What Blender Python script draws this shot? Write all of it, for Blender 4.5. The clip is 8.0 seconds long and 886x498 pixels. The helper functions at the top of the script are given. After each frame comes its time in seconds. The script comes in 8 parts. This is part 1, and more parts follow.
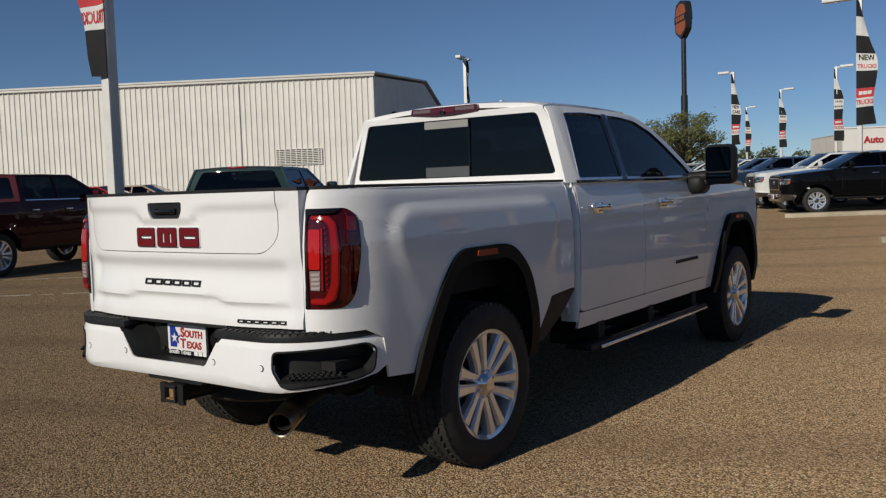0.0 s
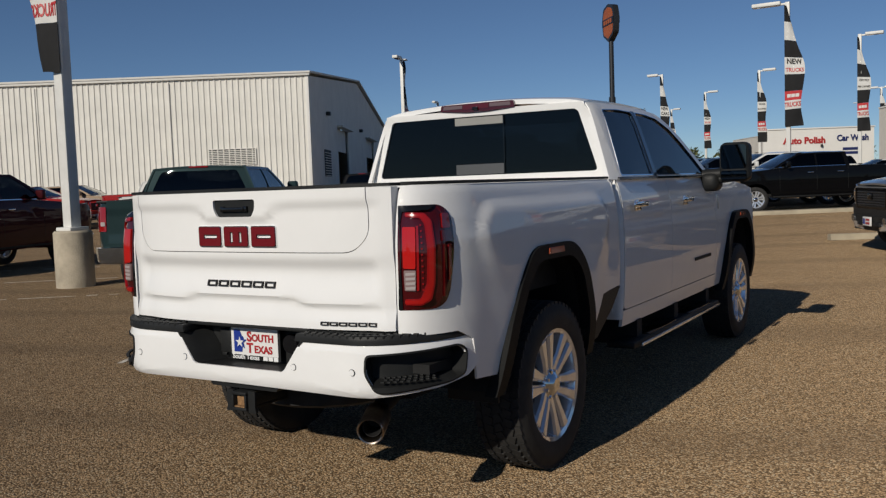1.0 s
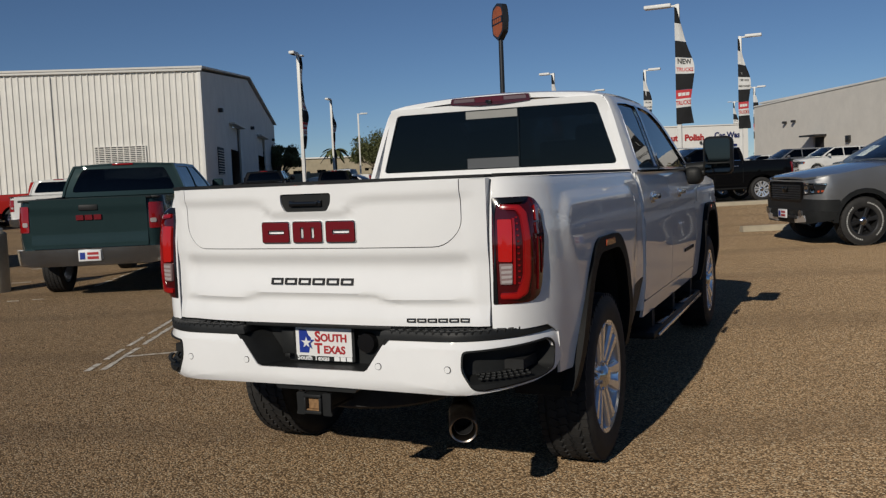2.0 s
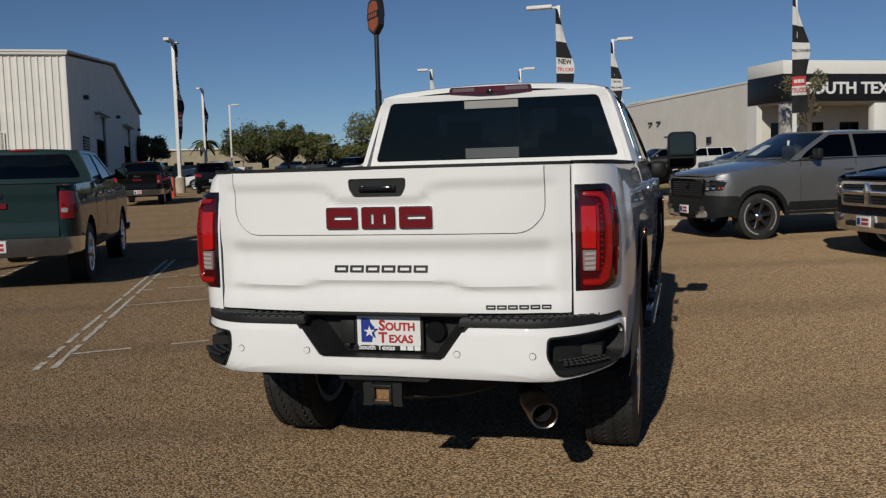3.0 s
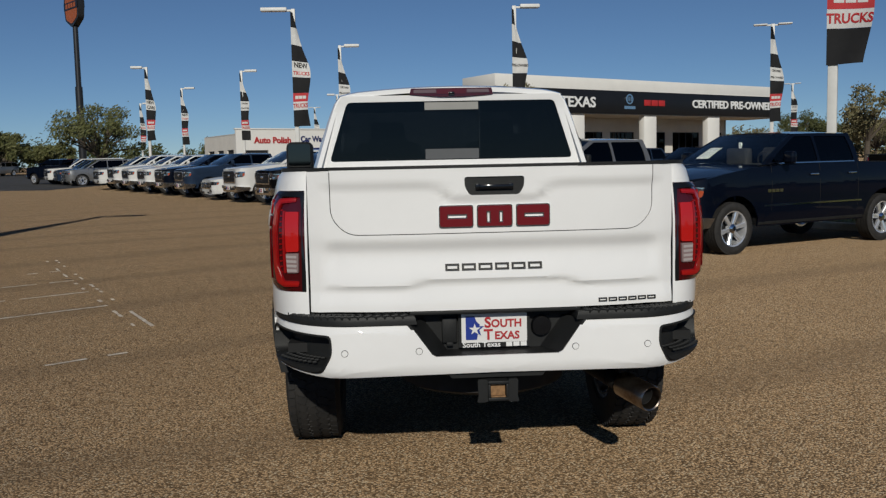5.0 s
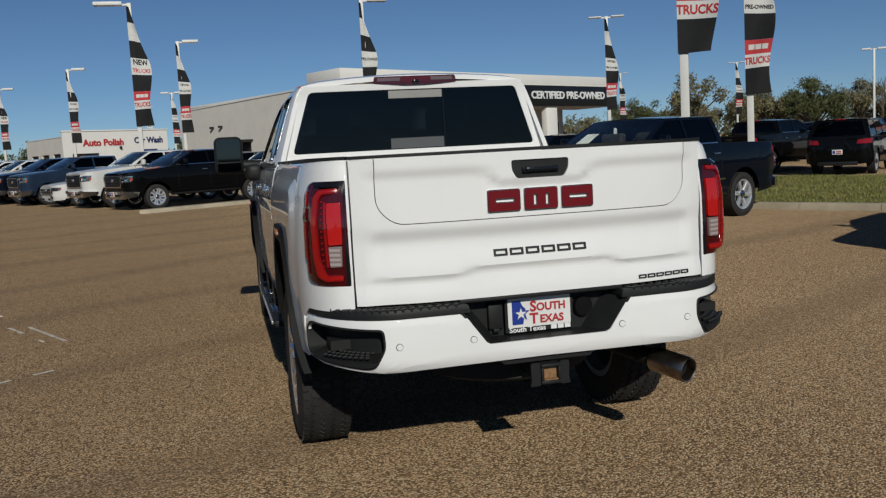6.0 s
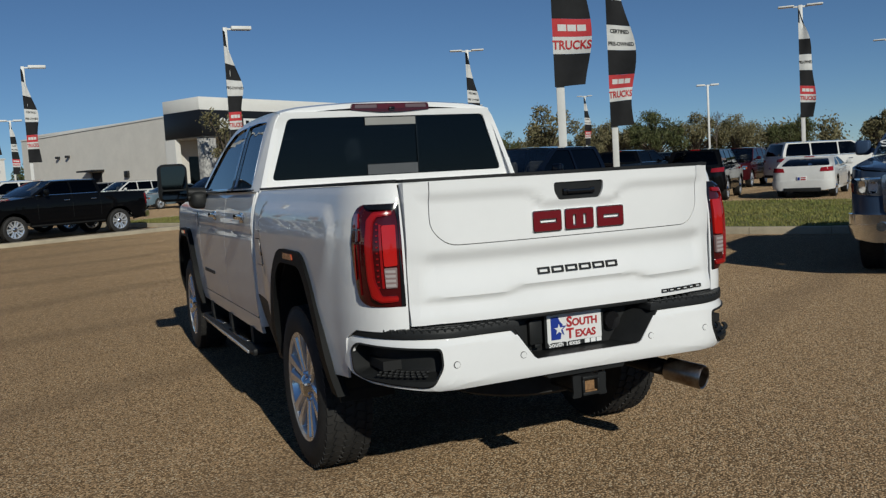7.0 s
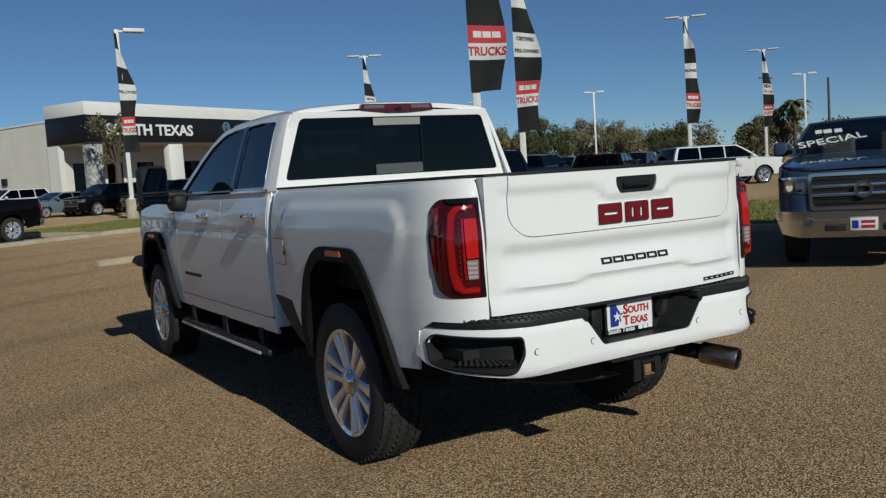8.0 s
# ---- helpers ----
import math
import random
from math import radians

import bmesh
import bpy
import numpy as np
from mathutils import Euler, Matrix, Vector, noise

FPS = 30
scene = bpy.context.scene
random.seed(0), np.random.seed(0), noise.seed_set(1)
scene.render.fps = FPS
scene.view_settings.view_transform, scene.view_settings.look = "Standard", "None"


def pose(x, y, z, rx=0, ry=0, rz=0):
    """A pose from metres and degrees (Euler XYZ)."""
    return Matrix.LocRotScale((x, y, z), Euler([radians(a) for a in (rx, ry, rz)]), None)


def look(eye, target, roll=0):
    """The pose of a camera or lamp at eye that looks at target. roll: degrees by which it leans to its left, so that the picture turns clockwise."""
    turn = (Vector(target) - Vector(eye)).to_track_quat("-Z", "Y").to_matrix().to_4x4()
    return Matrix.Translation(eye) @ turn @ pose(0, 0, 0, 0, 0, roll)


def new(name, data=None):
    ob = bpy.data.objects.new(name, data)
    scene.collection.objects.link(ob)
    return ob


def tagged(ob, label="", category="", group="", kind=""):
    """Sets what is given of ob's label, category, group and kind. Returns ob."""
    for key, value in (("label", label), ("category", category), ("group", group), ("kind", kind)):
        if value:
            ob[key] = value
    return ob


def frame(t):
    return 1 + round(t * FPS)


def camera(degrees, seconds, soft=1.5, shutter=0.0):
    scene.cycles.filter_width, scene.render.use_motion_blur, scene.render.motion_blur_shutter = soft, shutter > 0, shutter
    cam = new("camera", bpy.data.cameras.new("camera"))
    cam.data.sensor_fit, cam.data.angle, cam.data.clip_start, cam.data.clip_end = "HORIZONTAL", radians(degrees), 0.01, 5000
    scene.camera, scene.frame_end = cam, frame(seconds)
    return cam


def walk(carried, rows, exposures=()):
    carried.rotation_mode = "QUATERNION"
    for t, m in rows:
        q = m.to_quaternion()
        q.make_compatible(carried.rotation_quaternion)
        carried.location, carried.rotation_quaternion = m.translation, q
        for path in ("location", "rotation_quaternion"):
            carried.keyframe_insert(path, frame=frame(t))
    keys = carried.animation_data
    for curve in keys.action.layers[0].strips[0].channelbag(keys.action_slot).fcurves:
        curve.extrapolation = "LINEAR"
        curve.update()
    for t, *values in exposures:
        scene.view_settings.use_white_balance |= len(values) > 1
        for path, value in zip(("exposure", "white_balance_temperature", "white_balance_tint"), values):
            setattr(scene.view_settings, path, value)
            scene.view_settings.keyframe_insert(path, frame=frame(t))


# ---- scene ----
cam = camera(53.5, 8.0, soft=1.3)
PATH = [
    (0, (3.425, -2.542, 1.44), (2.25, -0.93, 1.302), -1.9),
    (0.5, (3.124, -2.677, 1.436), (1.972, -1.048, 1.299), -1.8),
    (1, (2.778, -2.83, 1.443), (1.741, -1.126, 1.301), -2.0),
    (2.5, (1.612, -3.28, 1.451), (0.922, -1.41, 1.284), -2.1),
    (3, (1.205, -3.395, 1.441), (0.675, -1.475, 1.263), -1.6),
    (3.5, (0.812, -3.481, 1.449), (0.466, -1.52, 1.267), -1.7),
    (4, (0.39, -3.51, 1.451), (0.193, -1.528, 1.278), -1.3),
    (4.5, (-0.024, -3.615, 1.451), (-0.051, -1.623, 1.278), -0.9),
    (5.8, (-1.102, -3.463, 1.464), (-0.71, -1.513, 1.251), -2.8),
    (6, (-1.261, -3.402, 1.446), (-0.785, -1.471, 1.237), -3.2),
    (6.5, (-1.661, -3.299, 1.458), (-1.024, -1.412, 1.282), -3.2),
    (7, (-2.053, -3.249, 1.461), (-1.26, -1.419, 1.301), -3.4),
    (7.5, (-2.416, -3.083, 1.461), (-1.506, -1.311, 1.287), -3.7),
    (8, (-2.816, -2.993, 1.464), (-1.797, -1.28, 1.302), -3.8),
]
EXPOSURE = 0.0
walk(cam, [(t, look(e, a, r)) for t, e, a, r in PATH], [(t, EXPOSURE + s, k, g) for t, s, k, g in ((0, 0.13, 6900, 9.0), (1, 0.08, 6900, 9.0), (2.5, -0.04, 6850, 9.0), (4.5, -0.09, 6700, 7.5), (6.5, -0.04, 6550, 5.0), (8, 0.05, 6400, 2.5))])

# ---- sky and sun ----
SUN_ELEV, SUN_AZ = 27.0, 183.0
world = bpy.data.worlds.new("world")
scene.world = world
world.use_nodes = True
wn = world.node_tree.nodes
sky = wn.new("ShaderNodeTexSky")
sky.sky_type = "NISHITA"
sky.sun_disc = False
sky.sun_elevation = radians(SUN_ELEV)
sky.sun_rotation = radians(SUN_AZ)
sky.altitude = 1300
sky.air_density, sky.dust_density, sky.ozone_density = 0.76, 0.0, 5.8
wn["Background"].inputs["Strength"].default_value = 0.055
world.node_tree.links.new(sky.outputs[0], wn["Background"].inputs[0])
sun = new("sun", bpy.data.lights.new("sun", "SUN"))
sun.data.energy = 2.95
sun.data.angle = radians(0.53)
sun.data.color = (1.0, 0.955, 0.885)
sa = radians(SUN_AZ)
sdir = Vector((math.sin(sa) * math.cos(radians(SUN_ELEV)), math.cos(sa) * math.cos(radians(SUN_ELEV)), math.sin(radians(SUN_ELEV))))
sun.matrix_world = look(sdir * 60, (0, 0, 0))

# ---- materials ----
def mat(name, color, rough=0.5, metal=0.0, coat=0.0, spec=0.5, trans=0.0, ior=1.45, var=0.0, scale=3.0, bump=0.0, bscale=60.0, rand=0.0, col2=None, coat_ior=1.34):
    """Principled material: var mixes two scales of noise into the colour, bump gives fine relief, rand varies it from piece to piece."""
    m = bpy.data.materials.new(name)
    m.use_nodes = True
    t = m.node_tree
    p = t.nodes["Principled BSDF"]
    p.inputs["Base Color"].default_value = (*color, 1)
    p.inputs["Roughness"].default_value = rough
    p.inputs["Metallic"].default_value = metal
    p.inputs["Coat Weight"].default_value = coat
    p.inputs["Coat Roughness"].default_value = 0.02
    p.inputs["Coat IOR"].default_value = coat_ior
    p.inputs["Specular IOR Level"].default_value = spec
    p.inputs["Transmission Weight"].default_value = trans
    p.inputs["IOR"].default_value = ior
    if var or rand or bump:
        co = t.nodes.new("ShaderNodeTexCoord")
    if var or rand:
        c2 = col2 if col2 else tuple(c * (1 - var) for c in color)
        mix = t.nodes.new("ShaderNodeMix")
        mix.data_type = "RGBA"
        mix.inputs[6].default_value = (*color, 1)
        mix.inputs[7].default_value = (*c2, 1)
        n1 = t.nodes.new("ShaderNodeTexNoise")
        n1.inputs["Scale"].default_value = scale
        n1.inputs["Detail"].default_value = 8
        n1.inputs["Roughness"].default_value = 0.65
        t.links.new(co.outputs["Object"], n1.inputs["Vector"])
        r = t.nodes.new("ShaderNodeMapRange")
        r.inputs["From Min"].default_value = 0.35
        r.inputs["From Max"].default_value = 0.68
        t.links.new(n1.outputs["Fac"], r.inputs["Value"])
        fac = r.outputs["Result"]
        if rand:
            oi = t.nodes.new("ShaderNodeNewGeometry")
            ad = t.nodes.new("ShaderNodeMath")
            ad.operation = "MULTIPLY_ADD"
            ad.inputs[1].default_value = rand
            t.links.new(oi.outputs["Random Per Island"], ad.inputs[0])
            t.links.new(fac, ad.inputs[2])
            ad.use_clamp = True
            fac = ad.outputs[0]
        t.links.new(fac, mix.inputs[0])
        t.links.new(mix.outputs[2], p.inputs["Base Color"])
    if bump:
        n2 = t.nodes.new("ShaderNodeTexNoise")
        n2.inputs["Scale"].default_value = bscale
        n2.inputs["Detail"].default_value = 4
        t.links.new(co.outputs["Object"], n2.inputs["Vector"])
        b = t.nodes.new("ShaderNodeBump")
        b.inputs["Strength"].default_value = bump
        b.inputs["Distance"].default_value = 0.01
        t.links.new(n2.outputs["Fac"], b.inputs["Height"])
        t.links.new(b.outputs["Normal"], p.inputs["Normal"])
    return m


def paint(name, color, metal=0.0, rough=0.35, coat_ior=1.27):
    """Car paint under clear coat, with a little dust and orange peel."""
    return mat(name, color, rough=max(rough, 0.5), metal=metal * 0.35, coat=1.0, spec=0.06, var=0.10, scale=2.2, bump=0.012, bscale=25, coat_ior=coat_ior)


WHITE = mat("white_car_paint", (0.855, 0.85, 0.835), rough=0.5, coat=1.0, spec=0.06, var=0.05, scale=2.2, bump=0.012, bscale=25, coat_ior=1.42)
PLASTIC = mat("black_textured_plastic", (0.020, 0.0208, 0.021), rough=0.5, spec=0.28, var=0.35, scale=6, bump=0.12, bscale=260)
FLARE = mat("matt_black_flare_plastic", (0.0075, 0.0078, 0.008), rough=0.6, spec=0.2, var=0.3, scale=6, bump=0.1, bscale=260)
GLOSSBLACK = mat("gloss_black", (0.008, 0.008, 0.009), rough=0.12, coat=0.6)
UNDER = mat("grimy_chassis_black", (0.012, 0.012, 0.012), rough=0.75, var=0.4, scale=9)
RUBBER = mat("tyre_rubber", (0.018, 0.0175, 0.017), rough=0.72, var=0.45, scale=11, col2=(0.034, 0.031, 0.028), bump=0.1, bscale=150)
GLASS = mat("dark_tinted_glass", (0.010, 0.012, 0.015), rough=0.01, trans=1.0, ior=1.36)
CLEARGLASS = mat("clear_green_tinted_glass", (0.72, 0.78, 0.77), rough=0.01, trans=1.0, ior=1.5)
# upper pane strip: a lighter copy with its sunlit look in the colour
PANEPALE = mat("sunlit_pale_strip", (0.30, 0.295, 0.275), rough=0.5, var=0.12)
PANEGREY = mat("pale_grey_strip", (0.085, 0.09, 0.095), rough=0.5, var=0.15)
CHROME = mat("chrome", (0.78, 0.78, 0.79), rough=0.07, metal=1.0, var=0.08, scale=30)
ALLOY = mat("polished_alloy", (0.90, 0.91, 0.93), rough=0.11, metal=0.68, var=0.12, scale=18)
DARKALLOY = mat("dark_alloy", (0.05, 0.05, 0.052), rough=0.35, metal=0.6, var=0.2, scale=15)
BUMPER = mat("bright_bumper_chrome", (0.86, 0.87, 0.885), rough=0.16, metal=1.0, var=0.10, scale=9)
MIRROR = mat("dark_mirror_glass", (0.06, 0.064, 0.066), rough=0.03, metal=1.0)
STEEL = mat("worn_exhaust_steel", (0.50, 0.44, 0.38), rough=0.30, metal=1.0, var=0.5, scale=14, col2=(0.22, 0.15, 0.11))
RUST = mat("rusty_receiver", (0.36, 0.20, 0.09), rough=0.8, var=0.6, scale=40)
REDLENS = mat("red_lens", (0.27, 0.006, 0.007), rough=0.08, coat=1.0)
REDDARK = mat("smoked_red_lens", (0.060, 0.003, 0.004), rough=0.08, coat=1.0)
REDGUIDE = mat("red_light_guide", (0.36, 0.008, 0.007), rough=0.2, coat=1.0)
REDDIM = mat("dim_red_reflector", (0.09, 0.003, 0.004), rough=0.12, coat=1.0)
REDBRIGHT = mat("bright_red_reflector", (0.46, 0.010, 0.008), rough=0.14, coat=1.0)
REVERSE = mat("clouded_reversing_lens", (0.24, 0.17, 0.165), rough=0.2, coat=1.0)
WHITELENS = mat("ribbed_clear_lens", (0.38, 0.33, 0.32), rough=0.15, coat=0.8)
AMBER = mat("amber_marker_lens", (0.42, 0.075, 0.03), rough=0.15, coat=0.8)
HEADLENS = mat("headlamp_lens", (0.34, 0.345, 0.35), rough=0.10, coat=1.0, metal=0.8, var=0.7, scale=26)
HEADDARK = mat("smoked_headlamp_lens", (0.035, 0.036, 0.038), rough=0.10, coat=1.0, metal=0.3, var=0.4, scale=26)
EMBLEM = mat("red_emblem_enamel", (0.16, 0.010, 0.015), rough=0.18, coat=1.0)
BADGE = mat("dark_chrome_badge", (0.022, 0.022, 0.023), rough=0.5, metal=0.1, spec=0.25)
PLATEWHITE = mat("plate_white", (0.78, 0.77, 0.75), rough=0.35, var=0.06)
PLATERED = mat("plate_red", (0.42, 0.03, 0.035), rough=0.4)
PLATEBLUE = mat("plate_blue", (0.015, 0.04, 0.27), rough=0.4)
INTERIOR = mat("dark_upholstery", (0.025, 0.024, 0.023), rough=0.8, var=0.2)
CONCRETE = mat("stained_concrete", (0.53, 0.455, 0.345), rough=0.9, var=0.35, scale=2.5, bump=0.5, bscale=45)
KERB = mat("pale_kerb_concrete", (0.50, 0.425, 0.305), rough=0.9, var=0.3, scale=1.7, bump=0.4, bscale=50)
STREET = mat("dark_street_asphalt", (0.075, 0.072, 0.068), rough=0.9, var=0.35, scale=0.4, bump=0.4, bscale=60)
PAPER = mat("white_paper", (0.74, 0.74, 0.72), rough=0.7)
TYREWHITE = mat("raised_white_tyre_lettering", (0.62, 0.61, 0.58), rough=0.7)
LINEPAINT = mat("worn_white_line_paint", (0.84, 0.79, 0.68), rough=0.85, var=0.5, scale=14, col2=(0.36, 0.28, 0.19), bump=0.3, bscale=90)
POSTWHITE = mat("white_painted_steel", (0.76, 0.75, 0.71), rough=0.45, var=0.12, scale=3)
FLAGBLACK = mat("black_banner_cloth", (0.012, 0.012, 0.013), rough=0.85, var=0.3, scale=5)
FLAGWHITE = mat("white_banner_cloth", (0.66, 0.65, 0.62), rough=0.85, var=0.12, scale=5)
FLAGRED = mat("red_banner_cloth", (0.52, 0.045, 0.05), rough=0.85, var=0.15, scale=5)
SIDING = mat("white_metal_siding", (0.80, 0.775, 0.715), rough=0.75, spec=0.12, var=0.12, scale=0.6)
SMOKED = mat("smoked_clear_lens", (0.15, 0.10, 0.10), rough=0.12, coat=1.0)
STUCCO = mat("cream_stucco", (0.74, 0.70, 0.63), rough=0.9, var=0.10, scale=0.8, bump=0.3, bscale=30)
WALLWHITE = mat("white_wall_panel", (0.80, 0.78, 0.73), rough=0.75, spec=0.2, var=0.07, scale=0.5)
FASCIA = mat("black_fascia_panel", (0.012, 0.012, 0.013), rough=0.35, var=0.2, scale=0.7)
DARKDOOR = mat("dark_opening", (0.02, 0.02, 0.021), rough=0.7, var=0.3)
LETTER = mat("white_sign_letter", (0.80, 0.80, 0.78), rough=0.4)
LETTERRED = mat("red_sign_letter", (0.46, 0.03, 0.03), rough=0.4)
BLUESIGN = mat("navy_sign_letter", (0.02, 0.03, 0.12), rough=0.4)
ORANGE = mat("orange_sign_face", (0.42, 0.10, 0.02), rough=0.4, var=0.2, scale=1)
BARK = mat("grey_bark", (0.12, 0.095, 0.07), rough=0.95, var=0.4, scale=8, bump=0.6, bscale=30)
LEAF = mat("olive_green_leaves", (0.042, 0.066, 0.018), rough=0.6, rand=0.75, var=0.4, col2=(0.095, 0.10, 0.034))
LEAFMID = mat("mid_green_leaves", (0.065, 0.090, 0.028), rough=0.6, rand=0.8, var=0.4, col2=(0.14, 0.14, 0.05))
LEAFDRY = mat("dry_green_leaves", (0.115, 0.120, 0.050), rough=0.65, rand=0.8, var=0.4, col2=(0.20, 0.17, 0.085))
GRASS = mat("autumn_grass", (0.125, 0.165, 0.026), rough=0.8, rand=0.7, var=0.5, scale=1.2, col2=(0.25, 0.23, 0.07))
TURF = mat("turf_soil", (0.165, 0.185, 0.038), rough=0.95, var=0.5, scale=2.0, col2=(0.17, 0.14, 0.05), bump=0.8, bscale=40)
STONE = mat("mottled_stone_veneer", (0.62, 0.60, 0.56), rough=0.9, var=0.8, scale=4.5, col2=(0.12, 0.12, 0.12), bump=0.8, bscale=8)
FARWALL = mat("tan_block_wall", (0.40, 0.34, 0.235), rough=0.9, var=0.25, scale=0.9)
BACKWALL = mat("plain_brown_wall", (0.16, 0.14, 0.12), rough=0.9, var=0.4, scale=0.4)
TUBEORANGE = mat("orange_tube", (0.62, 0.09, 0.03), rough=0.5)
SIGNMARK = mat("white_window_marker", (0.72, 0.72, 0.70), rough=0.8)


def asphalt():
    """Tan chip-sealed asphalt: stones of two sizes, broad wear, oily bands and hairline cracks."""
    m = bpy.data.materials.new("chip_seal_asphalt")
    m.use_nodes = True
    t = m.node_tree
    N, L = t.nodes, t.links
    p = N["Principled BSDF"]
    co = N.new("ShaderNodeTexCoord")

    def noise_(scale, detail=4, rough=0.6, dist=0.0):
        n = N.new("ShaderNodeTexNoise")
        n.inputs["Scale"].default_value = scale
        n.inputs["Detail"].default_value = detail
        n.inputs["Roughness"].default_value = rough
        n.inputs["Distortion"].default_value = dist
        L.new(co.outputs["Object"], n.inputs["Vector"])
        return n.outputs["Fac"]

    def remap(v, a, b, c=0.0, d=1.0):
        r = N.new("ShaderNodeMapRange")
        for k, q in zip(("From Min", "From Max", "To Min", "To Max"), (a, b, c, d)):
            r.inputs[k].default_value = q
        L.new(v, r.inputs["Value"])
        return r.outputs["Result"]

    def mixc(f, a, b):
        x = N.new("ShaderNodeMix")
        x.data_type = "RGBA"
        L.new(f, x.inputs[0])
        for s, v in ((6, a), (7, b)):
            if isinstance(v, tuple):
                x.inputs[s].default_value = (*v, 1)
            else:
                L.new(v, x.inputs[s])
        return x.outputs[2]

    vo = N.new("ShaderNodeTexVoronoi")
    vo.inputs["Scale"].default_value = 96
    L.new(co.outputs["Object"], vo.inputs["Vector"])
    vc = N.new("ShaderNodeSeparateColor")
    L.new(vo.outputs["Color"], vc.inputs[0])
    stone = mixc(vc.outputs[0], (0.115, 0.072, 0.038), (0.86, 0.595, 0.345))
    pale = N.new("ShaderNodeMath")
    pale.operation = "GREATER_THAN"
    pale.inputs[1].default_value = 0.85
    L.new(vc.outputs[1], pale.inputs[0])
    stone = mixc(pale.outputs[0], stone, (0.80, 0.66, 0.46))
    gap = remap(vo.outputs["Distance"], 0.43, 0.74)
    stone = mixc(gap, stone, (0.060, 0.039, 0.023))
    broad = remap(noise_(0.35, 6, 0.6), 0.3, 0.7)
    stone = mixc(broad, stone, mixc(broad, (0.32, 0.215, 0.122), stone))
    # darker traffic bands that wander across the lot
    wv = N.new("ShaderNodeTexWave")
    wv.inputs["Scale"].default_value = 0.11
    wv.inputs["Distortion"].default_value = 5.0
    wv.inputs["Detail"].default_value = 3
    wv.inputs["Detail Scale"].default_value = 0.7
    rt = N.new("ShaderNodeMapping")
    rt.inputs["Rotation"].default_value = (0, 0, radians(62))
    L.new(co.outputs["Object"], rt.inputs["Vector"])
    L.new(rt.outputs[0], wv.inputs["Vector"])
    band = remap(wv.outputs["Fac"], 0.80, 1.0, 0.0, 0.30)
    col = mixc(band, stone, (0.15, 0.105, 0.068))
    sp = remap(noise_(1.3, 5, 0.7), 0.64, 0.80, 0.0, 0.35)
    col = mixc(sp, col, (0.15, 0.105, 0.065))
    # paler towards +x, with a noisy edge
    sx_ = N.new("ShaderNodeSeparateXYZ")
    L.new(co.outputs["Object"], sx_.inputs[0])
    ad = N.new("ShaderNodeMath")
    ad.operation = "MULTIPLY_ADD"
    ad.inputs[1].default_value = 4.0
    L.new(noise_(0.5, 4), ad.inputs[0])
    L.new(sx_.outputs[0], ad.inputs[2])
    xfade = remap(ad.outputs[0], 0.0, 5.2, 0.0, 1.0)
    pl = N.new("ShaderNodeMix")
    pl.data_type, pl.blend_type = "RGBA", "MULTIPLY"
    pl.inputs[0].default_value = 1.0
    L.new(col, pl.inputs[6])
    L.new(mixc(xfade, (0.68, 0.665, 0.65), (0.94, 0.925, 0.90)), pl.inputs[7])
    L.new(pl.outputs[2], p.inputs["Base Color"])
    p.inputs["Diffuse Roughness"].default_value = 1.0
    p.inputs["Roughness"].default_value = 0.95
    p.inputs["Specular IOR Level"].default_value = 0.12
    b = N.new("ShaderNodeBump")
    b.inputs["Strength"].default_value = 0.9
    b.inputs["Distance"].default_value = 0.007
    inv = remap(vo.outputs["Distance"], 0.0, 0.8, 1.0, 0.0)
    L.new(inv, b.inputs["Height"])
    L.new(b.outputs["Normal"], p.inputs["Normal"])
    return m


ASPHALT = asphalt()


# ---- building blocks ----
def thing(name, label, category, m=None, group="", kind=""):
    ob = new(name)
    ob.empty_display_size = 0.2
    if m is not None:
        ob.matrix_basis = m
    return tagged(ob, label, category, group, kind)


def finish(me, smooth=35):
    if smooth:
        me.polygons.foreach_set("use_smooth", [True] * len(me.polygons))
        me.set_sharp_from_angle(angle=radians(smooth))
    return me


def part(name, data, material, parent=None, label="", smooth=35, m=None):
    """Links a bmesh or a mesh as one object, under a thing or a part."""
    if isinstance(data, bmesh.types.BMesh):
        me = bpy.data.meshes.new(name)
        data.to_mesh(me)
        data.free()
        finish(me, smooth)
    else:
        me = data
    if material is not None and not me.materials:
        me.materials.append(material)
    ob = new(name, me)
    if parent is not None:
        ob.parent = parent
    if m is not None:
        ob.matrix_basis = m
    return tagged(ob, label)


def box(bm, x0, x1, y0, y1, z0, z1, bev=0.0, m=None):
    """Adds a box, with bevelled edges if wanted."""
    r = bmesh.ops.create_cube(bm, size=1.0, matrix=Matrix.LocRotScale(((x0 + x1) / 2, (y0 + y1) / 2, (z0 + z1) / 2), None, (x1 - x0, y1 - y0, z1 - z0)))
    vs = r["verts"]
    if bev:
        es = list({e for v in vs for e in v.link_edges})
        q = bmesh.ops.bevel(bm, geom=es, offset=bev, segments=2, affect="EDGES", profile=0.5)
        vs = list({v for v in q["verts"]} | {v for v in vs if v.is_valid})
    if m is not None:
        bmesh.ops.transform(bm, matrix=m, verts=[v for v in vs if v.is_valid])
    return vs


def boxes(*args, bev=0.0):
    bm = bmesh.new()
    for a in args:
        box(bm, *a, bev=bev)
    return bm


